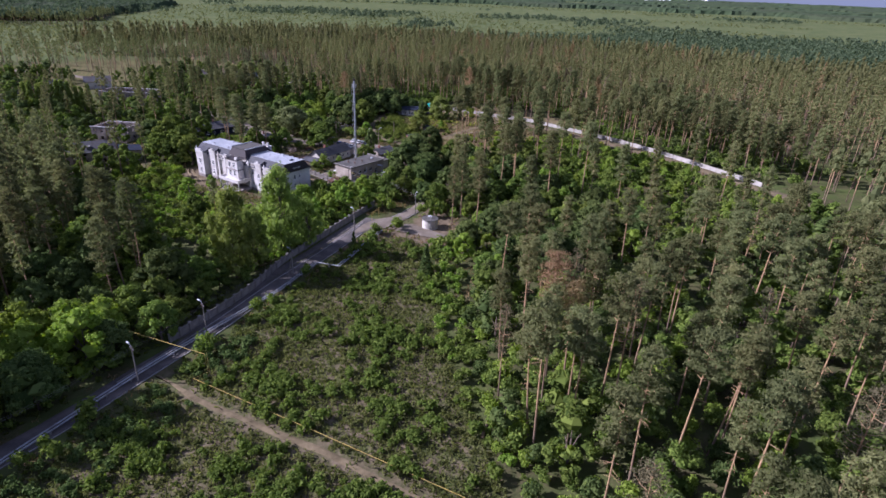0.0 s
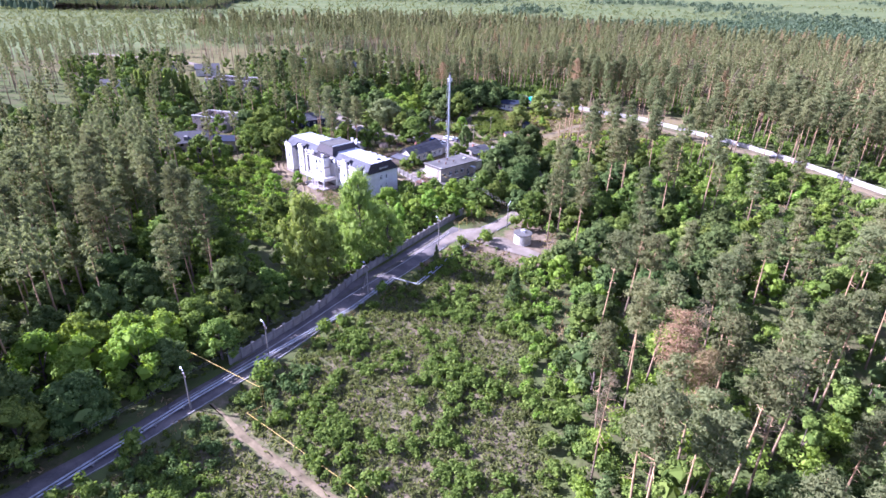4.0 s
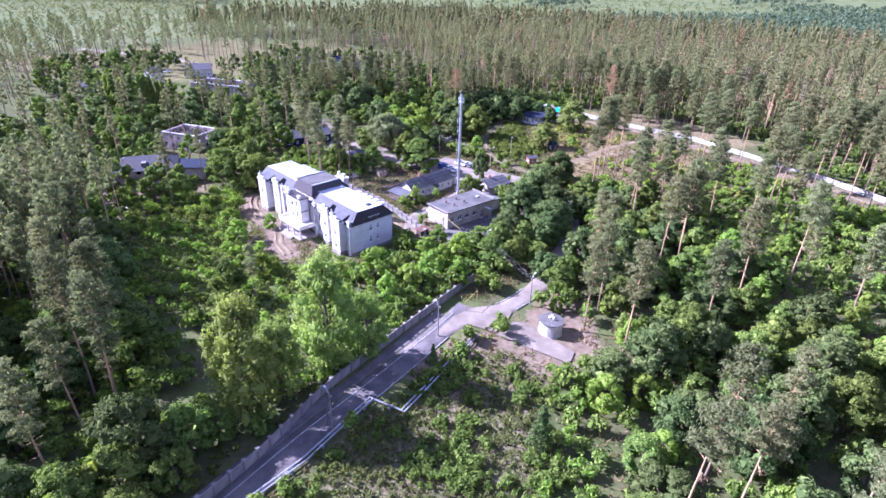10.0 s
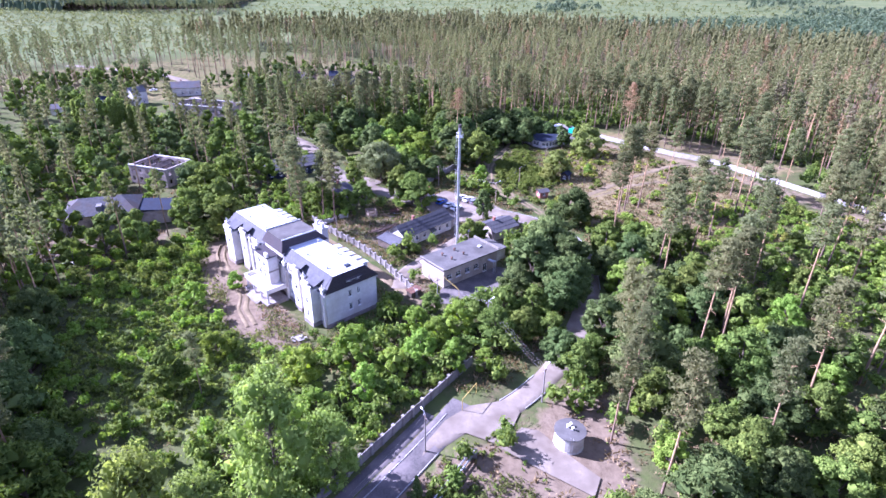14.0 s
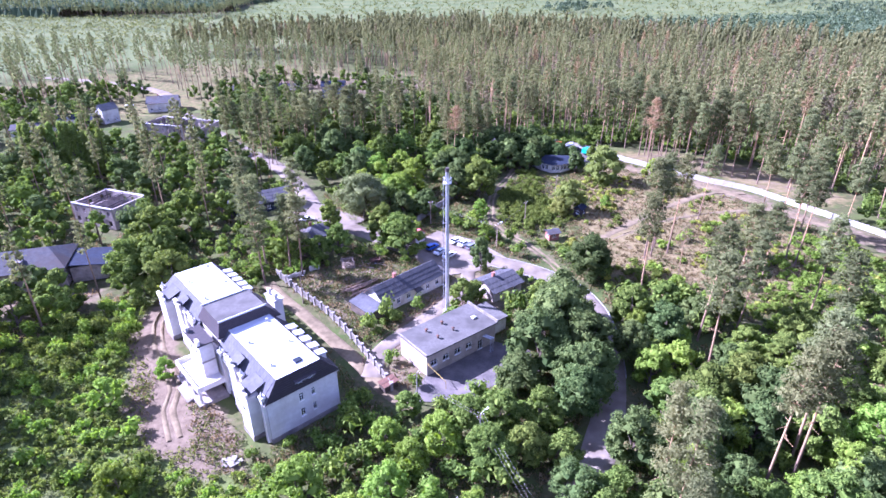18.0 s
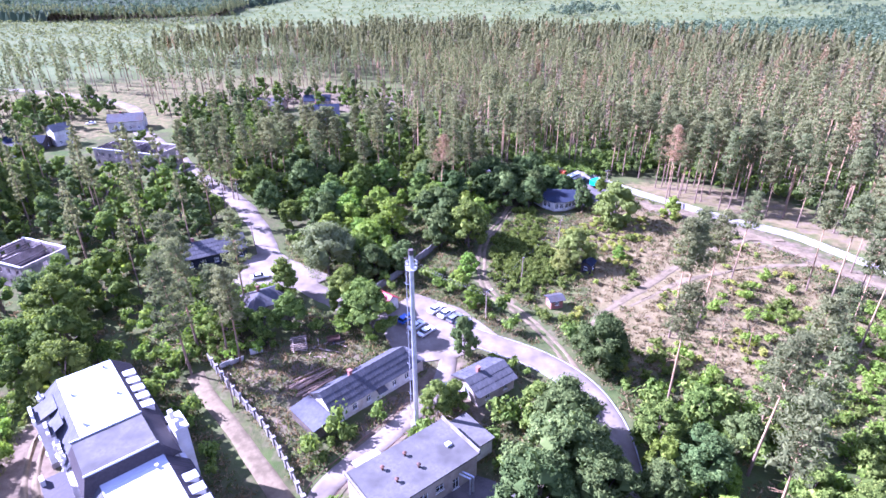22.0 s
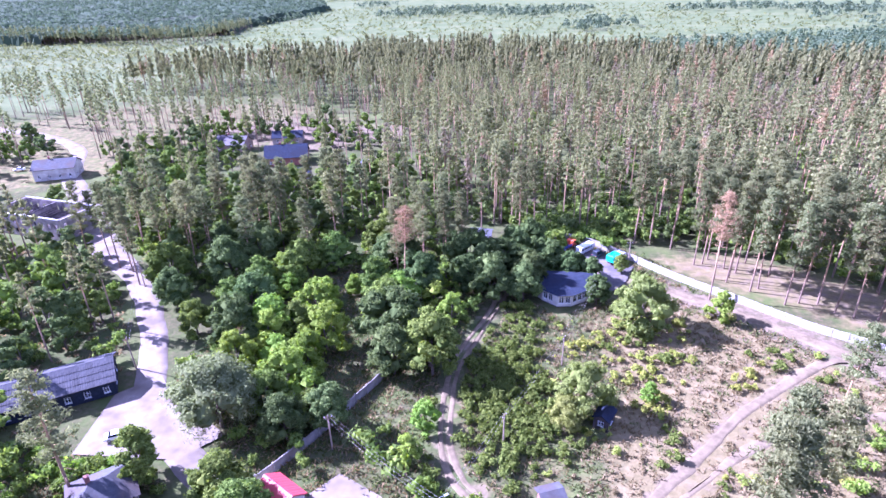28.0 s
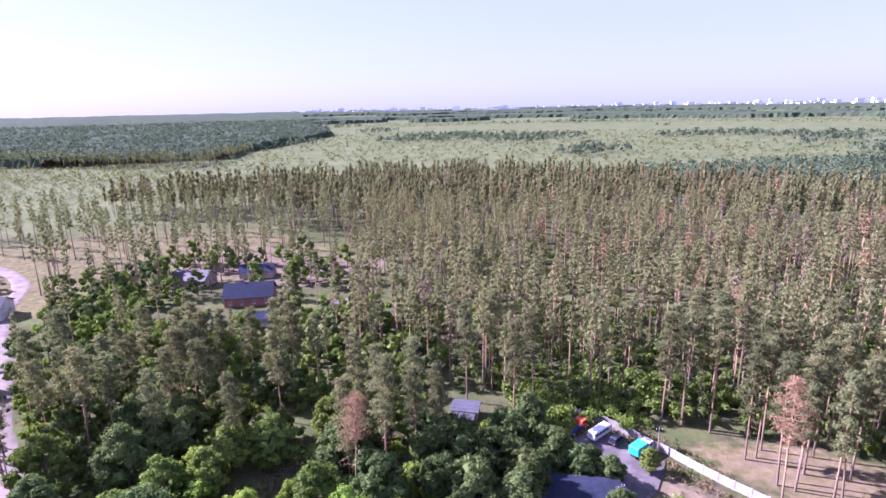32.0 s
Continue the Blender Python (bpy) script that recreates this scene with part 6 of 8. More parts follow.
for y0, y1, tag in ((0.0, 19.0, 0), (28.0, WL, 1)):
    ya, yb = (y0 + 0.7, y1) if tag == 0 else (y0, y1 - 0.7)
    bm = bmesh.new()
    add_slab(bm, [(2.5, ya, 11.3), (10.5, ya, 11.3), (10.5, yb, 11.3), (2.5, yb, 11.3)], 0.2)
    deck = part("roof_deck", bm, M_ROOF_WHITE, WH, "pale sheet-metal roof deck")
    me = bm_mesh("seam", box(0, -0.02, 0, 8.0, 0.02, 0.05), M_ROOF_WHITE)
    n = int((yb - ya) / 1.2)
    for i in range(1, n):
        s = new("seam", me)
        s.parent = deck
        s.location = (2.5, ya + (yb - ya) * i / n, 11.302)
    a, b = (y0 - 0.4, y1) if tag == 0 else (y0, y1 + 0.4)
    left = part("roof_slope", add_slab(bmesh.new(), [(-0.4, b, 8.3), (-0.4, a, 8.3), (2.5, ya, 11.3), (2.5, yb, 11.3)], 0.15), M_ROOF_STEEL, WH)
    sheets(left, "roof_sheet", (2.5, ya + 0.2, 11.3), (0, yb - ya - 0.4, 0), (-2.9, 0, -3.0), int((yb - ya) / 1.1), 4, M_ROOF_STEEL)
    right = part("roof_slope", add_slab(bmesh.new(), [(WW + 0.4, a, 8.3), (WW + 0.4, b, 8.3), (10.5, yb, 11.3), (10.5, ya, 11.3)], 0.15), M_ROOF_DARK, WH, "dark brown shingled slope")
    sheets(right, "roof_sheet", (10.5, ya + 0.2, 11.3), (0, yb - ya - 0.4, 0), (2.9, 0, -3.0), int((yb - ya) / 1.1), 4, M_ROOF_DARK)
    for i in range(5):
        y = (3.3 + 2.55 * i) if tag == 0 else (32.1 + 2.45 * i)
        bm = box(10.9, y - 0.6, 8.9, 12.75, y + 0.6, 10.5)
        d = part("dormer", bm, M_PLASTER, WH)
        bm = bmesh.new()
        add_slab(bm, [(11.0, y - 0.78, 10.78), (12.95, y - 0.78, 10.54), (12.95, y + 0.78, 10.54), (11.0, y + 0.78, 10.78)], 0.12)
        part("dormer_roof", bm, M_ROOF_WHITE, d)
        window(d, pose(12.93, y - 0.42, 9.2, 0, 0, 90), 0.84, 1.1, 1, False)
    part("skylight", box(6.8, y0 + 2.2 + 9 * tag, 11.3, 8.2, y0 + 3.4 + 9 * tag, 11.6, 0.06), M_GLASS, WH) if tag == 0 else None
    for i in range(4):
        chimney(WH, 3.6 + (i % 2) * 5.5, y0 + 4.5 + 4.2 * i, 11.25, 0.32, 0.5, M_STEEL)
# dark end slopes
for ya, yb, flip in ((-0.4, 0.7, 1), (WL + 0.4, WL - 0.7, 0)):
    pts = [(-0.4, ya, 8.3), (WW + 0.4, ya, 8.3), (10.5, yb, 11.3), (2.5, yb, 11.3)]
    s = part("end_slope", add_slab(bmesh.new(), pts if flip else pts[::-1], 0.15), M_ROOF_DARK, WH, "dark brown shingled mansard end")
    me = bm_mesh("batten", box(0, -0.02, -0.03, 1.0, 0.05, 0.03), M_ROOF_DARK)
    for r in range(9):
        f = r / 9
        b = new("batten", me)
        b.parent = s
        x0, x1 = -0.4 + 2.9 * f, WW + 0.4 - 2.9 * f
        b.matrix_basis = pose(x0, ya + (yb - ya) * f - (0.06 if flip else -0.04), 8.36 + 3.0 * f) @ Matrix.Diagonal((x1 - x0, 1, 1, 1))
# attic window breaking through the eave
wd = part("wall_dormer", box(5.3, -0.05, 8.25, 8.9, 0.35, 9.75), M_PLASTER, WH)
part("dormer_top", add_slab(bmesh.new(), [(5.1, -0.3, 9.78), (9.1, -0.3, 9.78), (9.1, 0.6, 10.0), (5.1, 0.6, 10.0)], 0.1), M_ROOF_DARK, wd)
for x in (5.7, 7.6):
    window(wd, pose(x, -0.2, 8.5), 0.75, 1.1, 1, False)
# raised middle
mid = part("middle_storey", box(0.9, 19.0, 8.0, 12.2, 28.0, 10.4), M_PLASTER, WH)
bm = bmesh.new()
lo = [(0.4, 18.6, 10.4), (12.7, 18.6, 10.4), (12.7, 28.4, 10.4), (0.4, 28.4, 10.4)]
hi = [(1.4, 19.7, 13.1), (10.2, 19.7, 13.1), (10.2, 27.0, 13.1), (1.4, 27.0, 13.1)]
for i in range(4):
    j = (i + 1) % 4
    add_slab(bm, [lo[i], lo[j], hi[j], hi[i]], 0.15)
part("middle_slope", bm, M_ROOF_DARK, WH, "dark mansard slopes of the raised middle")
part("middle_deck", box(1.3, 19.6, 12.95, 10.3, 27.1, 13.15), M_ROOF_GREY, WH, "flat grey felt roof of the middle")
part("deck_rim", add_box(box(1.2, 19.4, 13.15, 10.4, 19.6, 13.4), 1.2, 27.1, 13.15, 10.4, 27.3, 13.4), M_ROOF_WHITE, WH)
# front bays with parapets
for y0, y1, out, top in ((2.6, 6.2, 2.0, 8.8), (9.6, 12.2, 0.8, 9.6), (35.0, 38.0, 0.8, 9.6), (40.5, 44.6, 2.0, 8.8)):
    bay = part("bay", box(-out, y0, 0.0, -0.001, y1, top), M_PLASTER, WH)
    part("parapet", add_box(box(-out - 0.15, y0 - 0.15, top, -out + 0.25, y1 + 0.15, top + 0.9), -out - 0.15, y0 + 0.8, top + 0.9, -out + 0.25, y1 - 0.8, top + 1.5), M_PLASTER, bay)
    part("bay_roof", add_slab(bmesh.new(), [(-out, y0 - 0.1, top + 0.2), (1.4, y0 - 0.1, top + 1.5), (1.4, y1 + 0.1, top + 1.5), (-out, y1 + 0.1, top + 0.2)][::-1], 0.12), M_ROOF_STEEL, bay)
    part("bay_plinth", box(-out - 0.12, y0 - 0.12, -0.3, -0.14, y1 + 0.12, 0.7), M_PLINTH, bay)
    for z in (1.6, 5.0):
        window(bay, pose(-out - 0.16, y1 - (y1 - y0) / 2 + 0.5, z, 0, 0, -90), 1.0, 1.8, 1, True)
for y in (0.7, 8.2, 16.6, 29.8, 33.6, 46.6):
    pil = part("pilaster", add_box(box(-0.55, y - 0.4, 0, -0.001, y + 0.4, 9.2), -0.7, y - 0.55, 9.2, 0.2, y + 0.55, 9.5), M_PLASTER, WH)
    part("finial", tube([(-0.25, y, 9.5), (-0.25, y, 9.9), (-0.25, y, 10.5)], [0.3, 0.22, 0.05], 8), M_PLASTER, pil)
for y in (12.9, 13.9, 14.9, 30.8, 31.8, 32.6):
    part("parapet_post", box(-0.35, y - 0.22, 8.3, 0.1, y + 0.22, 9.7), M_PLASTER, WH)
part("cornice", add_box(box(-0.42, -0.1, 7.75, -0.002, WL + 0.1, 8.1), WW + 0.002, -0.1, 7.75, WW + 0.3, WL + 0.1, 8.1), M_PLASTER, WH)
tower = part("entrance_bay", box(-3.0, 19.2, 3.4, -0.57, 25.6, 10.2), M_PLASTER, WH)
part("bay_band", box(-3.12, 19.08, 6.5, -0.5, 25.72, 6.8), M_PLINTH, tower)
part("entrance_roof", box(-3.3, 18.9, 10.2, -0.3, 25.9, 10.45), M_ROOF_DARK, tower)
for y in (19.0, 24.6):
    part("tower_top", box(-3.2, y, 10.45, -2.7, y + 1.2, 11.4), M_PLASTER, tower)
for y in (20.6, 22.9):
    window(tower, pose(-3.16, y + 1.1, 4.4, 0, 0, -90), 1.1, 2.0, 1)
    window(tower, pose(-3.16, y + 1.1, 7.4, 0, 0, -90), 1.1, 1.9, 1)
# porch
porch = part("porch", box(-5.6, 16.2, 3.0, -0.58, 27.0, 3.4), M_PLASTER, WH, "white porch slab on columns")
part("balustrade", add_box(add_box(box(-5.6, 16.2, 3.4, -5.35, 27.0, 4.1), -5.34, 16.2, 3.4, -0.6, 16.45, 4.1), -5.34, 26.75, 3.4, -0.6, 27.0, 4.1), M_PLASTER, porch)
for y in (16.6, 20.0, 23.2, 26.6):
    part("column", tube([(-5.2, y, 0.5), (-5.2, y, 0.8), (-5.2, y, 2.8), (-5.2, y, 3.0)], [0.32, 0.24, 0.21, 0.3], 10), M_PLASTER, porch)
part("porch_floor", box(-5.9, 15.9, -0.2, -0.58, 27.3, 0.5), M_PLINTH, porch)
for i in range(3):
    part("step", box(-6.3 - 0.35 * i, 19.0, -0.2, -5.902 - 0.35 * i, 24.4, 0.38 - 0.14 * i), M_CONCRETE, porch)
turret = part("turret", box(13.05, 22.0, 0, 14.8, 25.6, 11.4), M_PLASTER, WH)
part("turret_top", add_box(add_box(box(12.9, 21.8, 11.4, 15.0, 25.8, 11.7), 13.3, 22.1, 11.7, 13.9, 22.8, 13.0), 13.3, 24.6, 11.7, 13.9, 25.3, 13.0), M_PLASTER, turret)

# ---- boiler house with a flat felt roof
BX = math.degrees(math.atan2(192.3 - 180.6, 17.0 - 3.7))
BH = thing("boiler_house", pose(3.7, 180.8, 0, 0, 0, BX), "low cream boiler house with flat grey felt roof", "building")
bl, bw = 17.6, 8.6
ring_walls(BH, 0, 0, bl, bw, 4.7, ([(1.0 + 2.9 * i, 1.7, 1.5, 1.4) for i in range(4)] + [(12.9, 0.15, 1.2, 2.1)], (), [(2 + 4 * i, 1.8, 1.3, 1.3) for i in range(4)], ()), M_TAN, 0.35, True, 1)
part("roof", box(-0.35, -0.35, 4.7, bl + 0.35, bw + 0.35, 4.95), M_ROOF_GREY, BH)
part("parapet", box(-0.36, -0.36, 4.952, -0.05, bw + 0.36, 5.2), M_CONCRETE, BH)
part("parapet", box(bl + 0.05, -0.36, 4.952, bl + 0.36, bw + 0.36, 5.5), M_CONCRETE, BH)
for x, y in ((4.5, 6.1), (8.6, 6.3), (5.0, 3.0), (9.0, 3.2)):
    v = part("roof_vent", tube([(x, y, 4.95), (x, y, 5.5)], 0.18, 8), M_RUST, BH)
    part("vent_cap", tube([(x, y, 5.5), (x, y, 5.6), (x, y, 5.75)], [0.36, 0.34, 0.06], 8), M_RUST, v)
part("roof_hatch", box(14.6, 3.4, 4.95, 15.5, 4.3, 5.35, 0.05), M_ROOF_WHITE, BH)
part("duct", add_tube(tube([(13.8, -0.4, 3.4), (14.6, -2.0, 3.2), (14.6, -2.0, 0.0)], 0.16), [(14.4, -0.4, 3.4), (15.2, -2.0, 3.2), (15.2, -2.0, 0.0)], 0.16), M_PIPE, BH)
part("annex", box(bl + 0.4, 2.0, 0, bl + 5.0, bw, 3.2), M_WHITEWALL, BH)
part("annex_roof", box(bl + 0.37, 1.7, 3.2, bl + 5.3, bw + 0.3, 3.4), M_ROOF_GREY, BH)
part("slab", box(3.5, bw + 2.2, 0.0, 8.2, bw + 5.6, 0.25), M_PLASTER, BH)

# ---- steel flue mast
MAST = thing("flue_mast", pose(6.6, 202.0, 0), "tall grey steel flue with ladder and ring platform", "chimney")
part("base", tube([(0, 0, 0), (0, 0, 1.2), (0, 0, 1.5)], [1.0, 1.0, 0.6], 12), M_CONCRETE, MAST)
part("flue", tube([(0, 0, 1.5), (0, 0, 12), (0, 0, 24), (0, 0, 33.6)], [0.42, 0.39, 0.36, 0.34], 12), M_STEEL, MAST)
part("flue_mouth", tube([(0, 0, 33.602), (0, 0, 34.4)], [0.4, 0.4], 12), M_CHAR, MAST)
pl = part("platform", tube([(0, 0, 31.2), (0, 0, 31.3)], [0.85, 0.85], 16), M_STEEL, MAST)
for z in (31.8, 32.4):
    part("rail", tube([(0.85 * math.cos(a), 0.85 * math.sin(a), z) for a in [i * math.pi / 8 for i in range(17)]], 0.035, 5), M_STEEL, pl)
for i in range(8):
    a = i * math.pi / 4
    part("post", tube([(0.85 * math.cos(a), 0.85 * math.sin(a), 31.3), (0.85 * math.cos(a), 0.85 * math.sin(a), 32.4)], 0.03, 5), M_STEEL, pl)
lad = part("ladder", add_tube(tube([(-0.85, 0.25, 2), (-0.8, 0.25, 31.2)], 0.035, 5), [(-0.85, -0.25, 2), (-0.8, -0.25, 31.2)], 0.035, 5), M_STEEL, MAST)
rung = bm_mesh("rung", tube([(-0.83, -0.25, 0), (-0.83, 0.25, 0)], 0.025, 4), M_STEEL)
for i in range(56):
    r = new("rung", rung)
    r.parent = lad
    r.location = (0, 0, 2.4 + 0.5 * i)
for i in range(9):
    z = 4.5 + 3.0 * i
    part("bracket", tube([(-0.45, 0, z), (-0.9, 0, z + 0.1), (-1.15, 0, z + 0.45)], 0.05, 5), M_STEEL, MAST)

# ---- long low house with a slate roof
sx0, sy0, sx1, sy1 = -7.6, 201.6, 4.6, 214.8
ang = math.degrees(math.atan2(sy1 - sy0, sx1 - sx0))
LH = gable_house("long_house", pose(sx0, sy0, 0, 0, 0, ang), 18.0, 6.4, 3.1, 2.6, M_WHITEWALL, M_ROOF_SLATE, "long low whitewashed house with grey slate roof", "house", 0.5, (2, 6), 0, 4, 1)
part("lean_to", box(-4.2, -0.6, 0, -0.45, 6.6, 2.3), M_BOARDS, LH, "brown board lean-to")
part("lean_to_roof", add_slab(bmesh.new(), [(-4.5, -0.9, 2.35), (-0.42, -0.9, 3.0), (-0.42, 6.9, 3.0), (-4.5, 6.9, 2.35)], 0.12), M_ROOF_STEEL, LH)
part("porch_roof", add_slab(bmesh.new(), [(9.0, -1.3, 2.3), (11.0, -1.3, 2.3), (11.0, -0.02, 2.8), (9.0, -0.02, 2.8)], 0.1), M_ROOF_SLATE, LH)
part("end_room", box(18.55, 0.5, 0, 21.0, 5.9, 2.7), M_TAN, LH)
part("end_roof", add_slab(bmesh.new(), [(18.5, 0.2, 3.0), (21.3, 0.2, 2.72), (21.3, 6.2, 2.72), (18.5, 6.2, 3.0)], 0.12), M_ROOF_SLATE, LH)

gable_house("tin_roof_house", pose(17.2, 207.6, 0, 0, 0, 40), 8.5, 7.0, 2.6, 1.7, M_TAN, M_ROOF_SLATE, "small house with worn grey roof by the driveway", "house", 0.5, (1, 2), 0, 3, 1)
gable_house("red_roof_house", pose(-8.8, 239.3, 0, 0, 0, -33), 6.0, 4.2, 2.6, 1.7, M_WHITEWALL, M_ROOF_RED, "small white gatehouse with red metal roof", "house", 0.3, (1, 2), 0, 3, 0)
gable_house("square_house", pose(-33, 232.5, 0, 0, 0, 38), 8.5, 7.5, 2.8, 2.2, M_TAN, M_ROOF_SLATE, "small hip-roofed house among trees", "house", 0.5, (2, 2), 3.2, 3, 1)
gable_house("street_house", pose(-61.5, 252, 0, 0, 0, 33), 19.0, 9.5, 3.2, 2.4, M_ROOF_BLUE, M_ROOF_SLATE, "long slate-roofed house with veranda by the street", "house", 0.5, (2, 6), 0, 4, 1)


def window_row(n, length, z, w, h, start=1.0):
    return [(start + (length - 2 * start - w) * i / max(1, n - 1), z, w, h) for i in range(n)]


def ruin(name, m, lx, ly, h, storeys, label, roofless=True, material=None):
    """Burnt-out block: walls with empty openings, floors, broken roof beams."""
    t = thing(name, m, label, "ruined building")
    f = [o for s in range(storeys) for o in window_row(int(lx / 3), lx, 1.0 + 3.0 * s, 1.3, 1.5)]
    g = [o for s in range(storeys) for o in window_row(int(ly / 3.5), ly - 0.8, 1.0 + 3.0 * s, 1.2, 1.5)]
    ring_walls(t, 0, 0, lx, ly, h, (f, g, f, g), material or M_RUIN, 0.4, False)
    for s in range(storeys):
        part("floor_slab", box(0.41, 0.41, 3.0 * s + 0.05, lx - 0.41, ly - 0.41, 3.0 * s + 0.25), M_CHAR, t)
    part("inner_wall", box(lx * 0.45, 0.42, 0.26, lx * 0.45 + 0.3, ly - 0.42, h - 0.2), M_RUIN, t)
    if roofless:
        for i in range(int(lx / 1.6)):
            x = 0.6 + i * 1.6
            if rnd.random() < 0.75:
                part("beam", tube([(x, 0.1, h), (x + rnd.uniform(-0.3, 0.3), ly * rnd.uniform(0.5, 0.95), h + rnd.uniform(0.1, 0.7))], 0.11, 5), M_CHAR, t)
        part("parapet", add_box(box(-0.1, -0.1, h, lx + 0.1, 0.3, h + 0.3), -0.1, ly - 0.3, h, lx + 0.1, ly + 0.1, h + 0.3), M_PLASTER, t)
    return t


R1 = ruin("burnt_house", pose(-104, 203.5, 0, 0, 0, 21), 19, 13, 5.4, 2, "fire-damaged two-storey house with sagging grey roof", False)
part("roof", add_slab(add_slab(bmesh.new(), [(-0.6, -0.6, 5.3), (19.6, -0.6, 5.3), (15, 6.8, 8.2), (4, 6.8, 8.2)], 0.16), [(19.6, 13.6, 5.3), (-0.6, 13.6, 5.3), (4, 6.8, 8.2), (15, 6.8, 8.2)], 0.16), M_ROOF_SLATE, R1)
for q in ([(19.6, -0.6, 5.3), (19.6, 13.6, 5.3), (15, 6.8, 8.2)], [(-0.6, 13.6, 5.3), (-0.6, -0.6, 5.3), (4, 6.8, 8.2)]):
    part("hip", add_slab(bmesh.new(), q, 0.16), M_ROOF_SLATE, R1)
part("dormer", box(9, 1.2, 6.0, 10.4, 3.5, 7.3), M_ROOF_PALE, R1)
part("side_wing", box(19.7, 1.5, 0, 27.5, 10.5, 4.0), M_RUIN, R1)
part("wing_roof", add_slab(bmesh.new(), [(19.62, 1.0, 5.0), (28.0, 1.0, 4.1), (28.0, 11.0, 4.1), (19.62, 11.0, 5.0)], 0.14), M_ROOF_BLUE, R1)
ruin("gutted_block", pose(-108, 247, 0, 0, 0, -18), 16, 12, 6.4, 2, "gutted grey two-storey block with empty windows")
ruin("roofless_block", pose(-134, 336, 0, 0, 0, -14), 30, 13, 7.0, 2, "roofless burnt block with bare walls and beams")
pile = thing("rubble_heap", pose(-98, 190, 0), "heap of broken boards and rubble beside the burnt house", "rubble")
for i in range(46):
    b = part("plank", box(0, 0, 0, rnd.uniform(1.2, 3.5), rnd.uniform(0.2, 0.9), 0.08), M_WOOD if i % 3 else M_PLASTER, pile)
    b.matrix_basis = pose(rnd.uniform(-9, 9), rnd.uniform(-4, 4), 0.1 + rnd.uniform(0, 0.8), rnd.uniform(-20, 20), rnd.uniform(-20, 20), rnd.uniform(0, 360))
# village houses
gable_house("pale_house", pose(-158, 384, 0, 0, 0, 20), 15, 11, 4.5, 2.8, M_WHITEWALL, M_ROOF_SLATE, "white house with grey roof in the settlement", "house", 0.5, (2, 4), 0, 3, 1, False)
gable_house("tall_white_house", pose(-167, 360, 0, 0, 0, 60), 8, 6, 6.5, 2.6, M_WHITEWALL, M_ROOF_PALE, "narrow two-storey white house", "house", 0.3, (2, 2), 0, 3, 0, False)
gable_house("dark_barn", pose(-185, 352, 0, 0, 0, 10), 16, 8, 3.2, 2.4, M_CHAR, M_ROOF_BLUE, "long dark barn with a blue-grey roof", "barn", 0.4, (1, 3), 0, 3, 0, False)
gable_house("long_shed", pose(-196, 336, 0, 0, 0, 22), 26, 9, 3.2, 1.6, M_WHITEWALL, M_ROOF_SLATE, "long shed with grey roof", "shed", 0.4, (1, 5), 0, 3, 0, False)
gable_house("blue_roof_house", pose(-70, 405, 0, 0, 0, 14), 17, 12, 3.4, 4.2, M_BRICK, M_ROOF_BLUE, "brick house with steep blue-grey roof", "house", 0.6, (2, 4), 0, 3, 1, False)
gable_house("blue_roof_annex", pose(-57, 386, 0, 0, 0, 8), 11, 7, 2.8, 1.8, M_TAN, M_ROOF_BLUE, "low outbuilding with blue roof", "shed", 0.4, (1, 3), 0, 3, 0, False)
gable_house("blue_roof_shed", pose(-80, 440, 0, 0, 0, 10), 14, 8, 3.0, 2.6, M_TAN, M_ROOF_BLUE, "shed with blue roof at the wood's edge", "shed", 0.4, (1, 3), 0, 3, 0, False)
gable_house("brown_house", pose(-103, 428, 0, 0, 0, -4), 14, 10, 3.2, 3.2, M_WOOD, M_ROOF_DARK, "brown wooden house with dark roof", "house", 0.5, (2, 3), 0, 3, 1, False)
gable_house("grey_cabin", pose(-132, 428, 0, 0, 0, 5), 9, 7, 2.8, 2.0, M_WOOD, M_ROOF_SLATE, "small cabin with grey roof", "house", 0.4, (1, 2), 0, 3, 0, False)
gable_house("garage_hut", pose(-30, 402, 0, 0, 0, 20), 8, 5, 2.6, 0.8, M_WHITEWALL, M_ROOF_PALE, "pale garage beside a sandy track", "shed", 0.3, (1, 2), 0, 3, 0, False)
SH = gable_house("forest_shack", pose(19.0, 333.5, 0, 0, 0, -8), 5.6, 4.4, 2.5, 1.0, M_WOOD, M_ROOF_STEEL, "shack with dull corrugated roof among the pines", "shed", 0.5, (1, 2), 0, 3, 0)
part("awning", add_slab(bmesh.new(), [(0.2, -2.6, 1.9), (5.4, -2.6, 1.9), (5.4, -0.55, 2.35), (0.2, -0.55, 2.35)], 0.1), M_ROOF_STEEL, SH)
gable_house("round_hut", pose(33.6, 240.6, 0, 0, 0, 20), 3.0, 2.6, 2.2, 0.7, M_BRICK, M_ROOF_SLATE, "tiny brick hut with grey roof on the verge", "hut", 0.5, (1, 1), 0, 2, 0, False)
gable_house("dark_shed", pose(45.4, 257.6, 0, 0, 0, 60), 3.4, 2.6, 2.4, 0.9, M_CHAR, M_ROOF_BLUE, "dark blue garden shed under a bush", "shed", 0.3, (1, 1), 0, 2, 0, False)

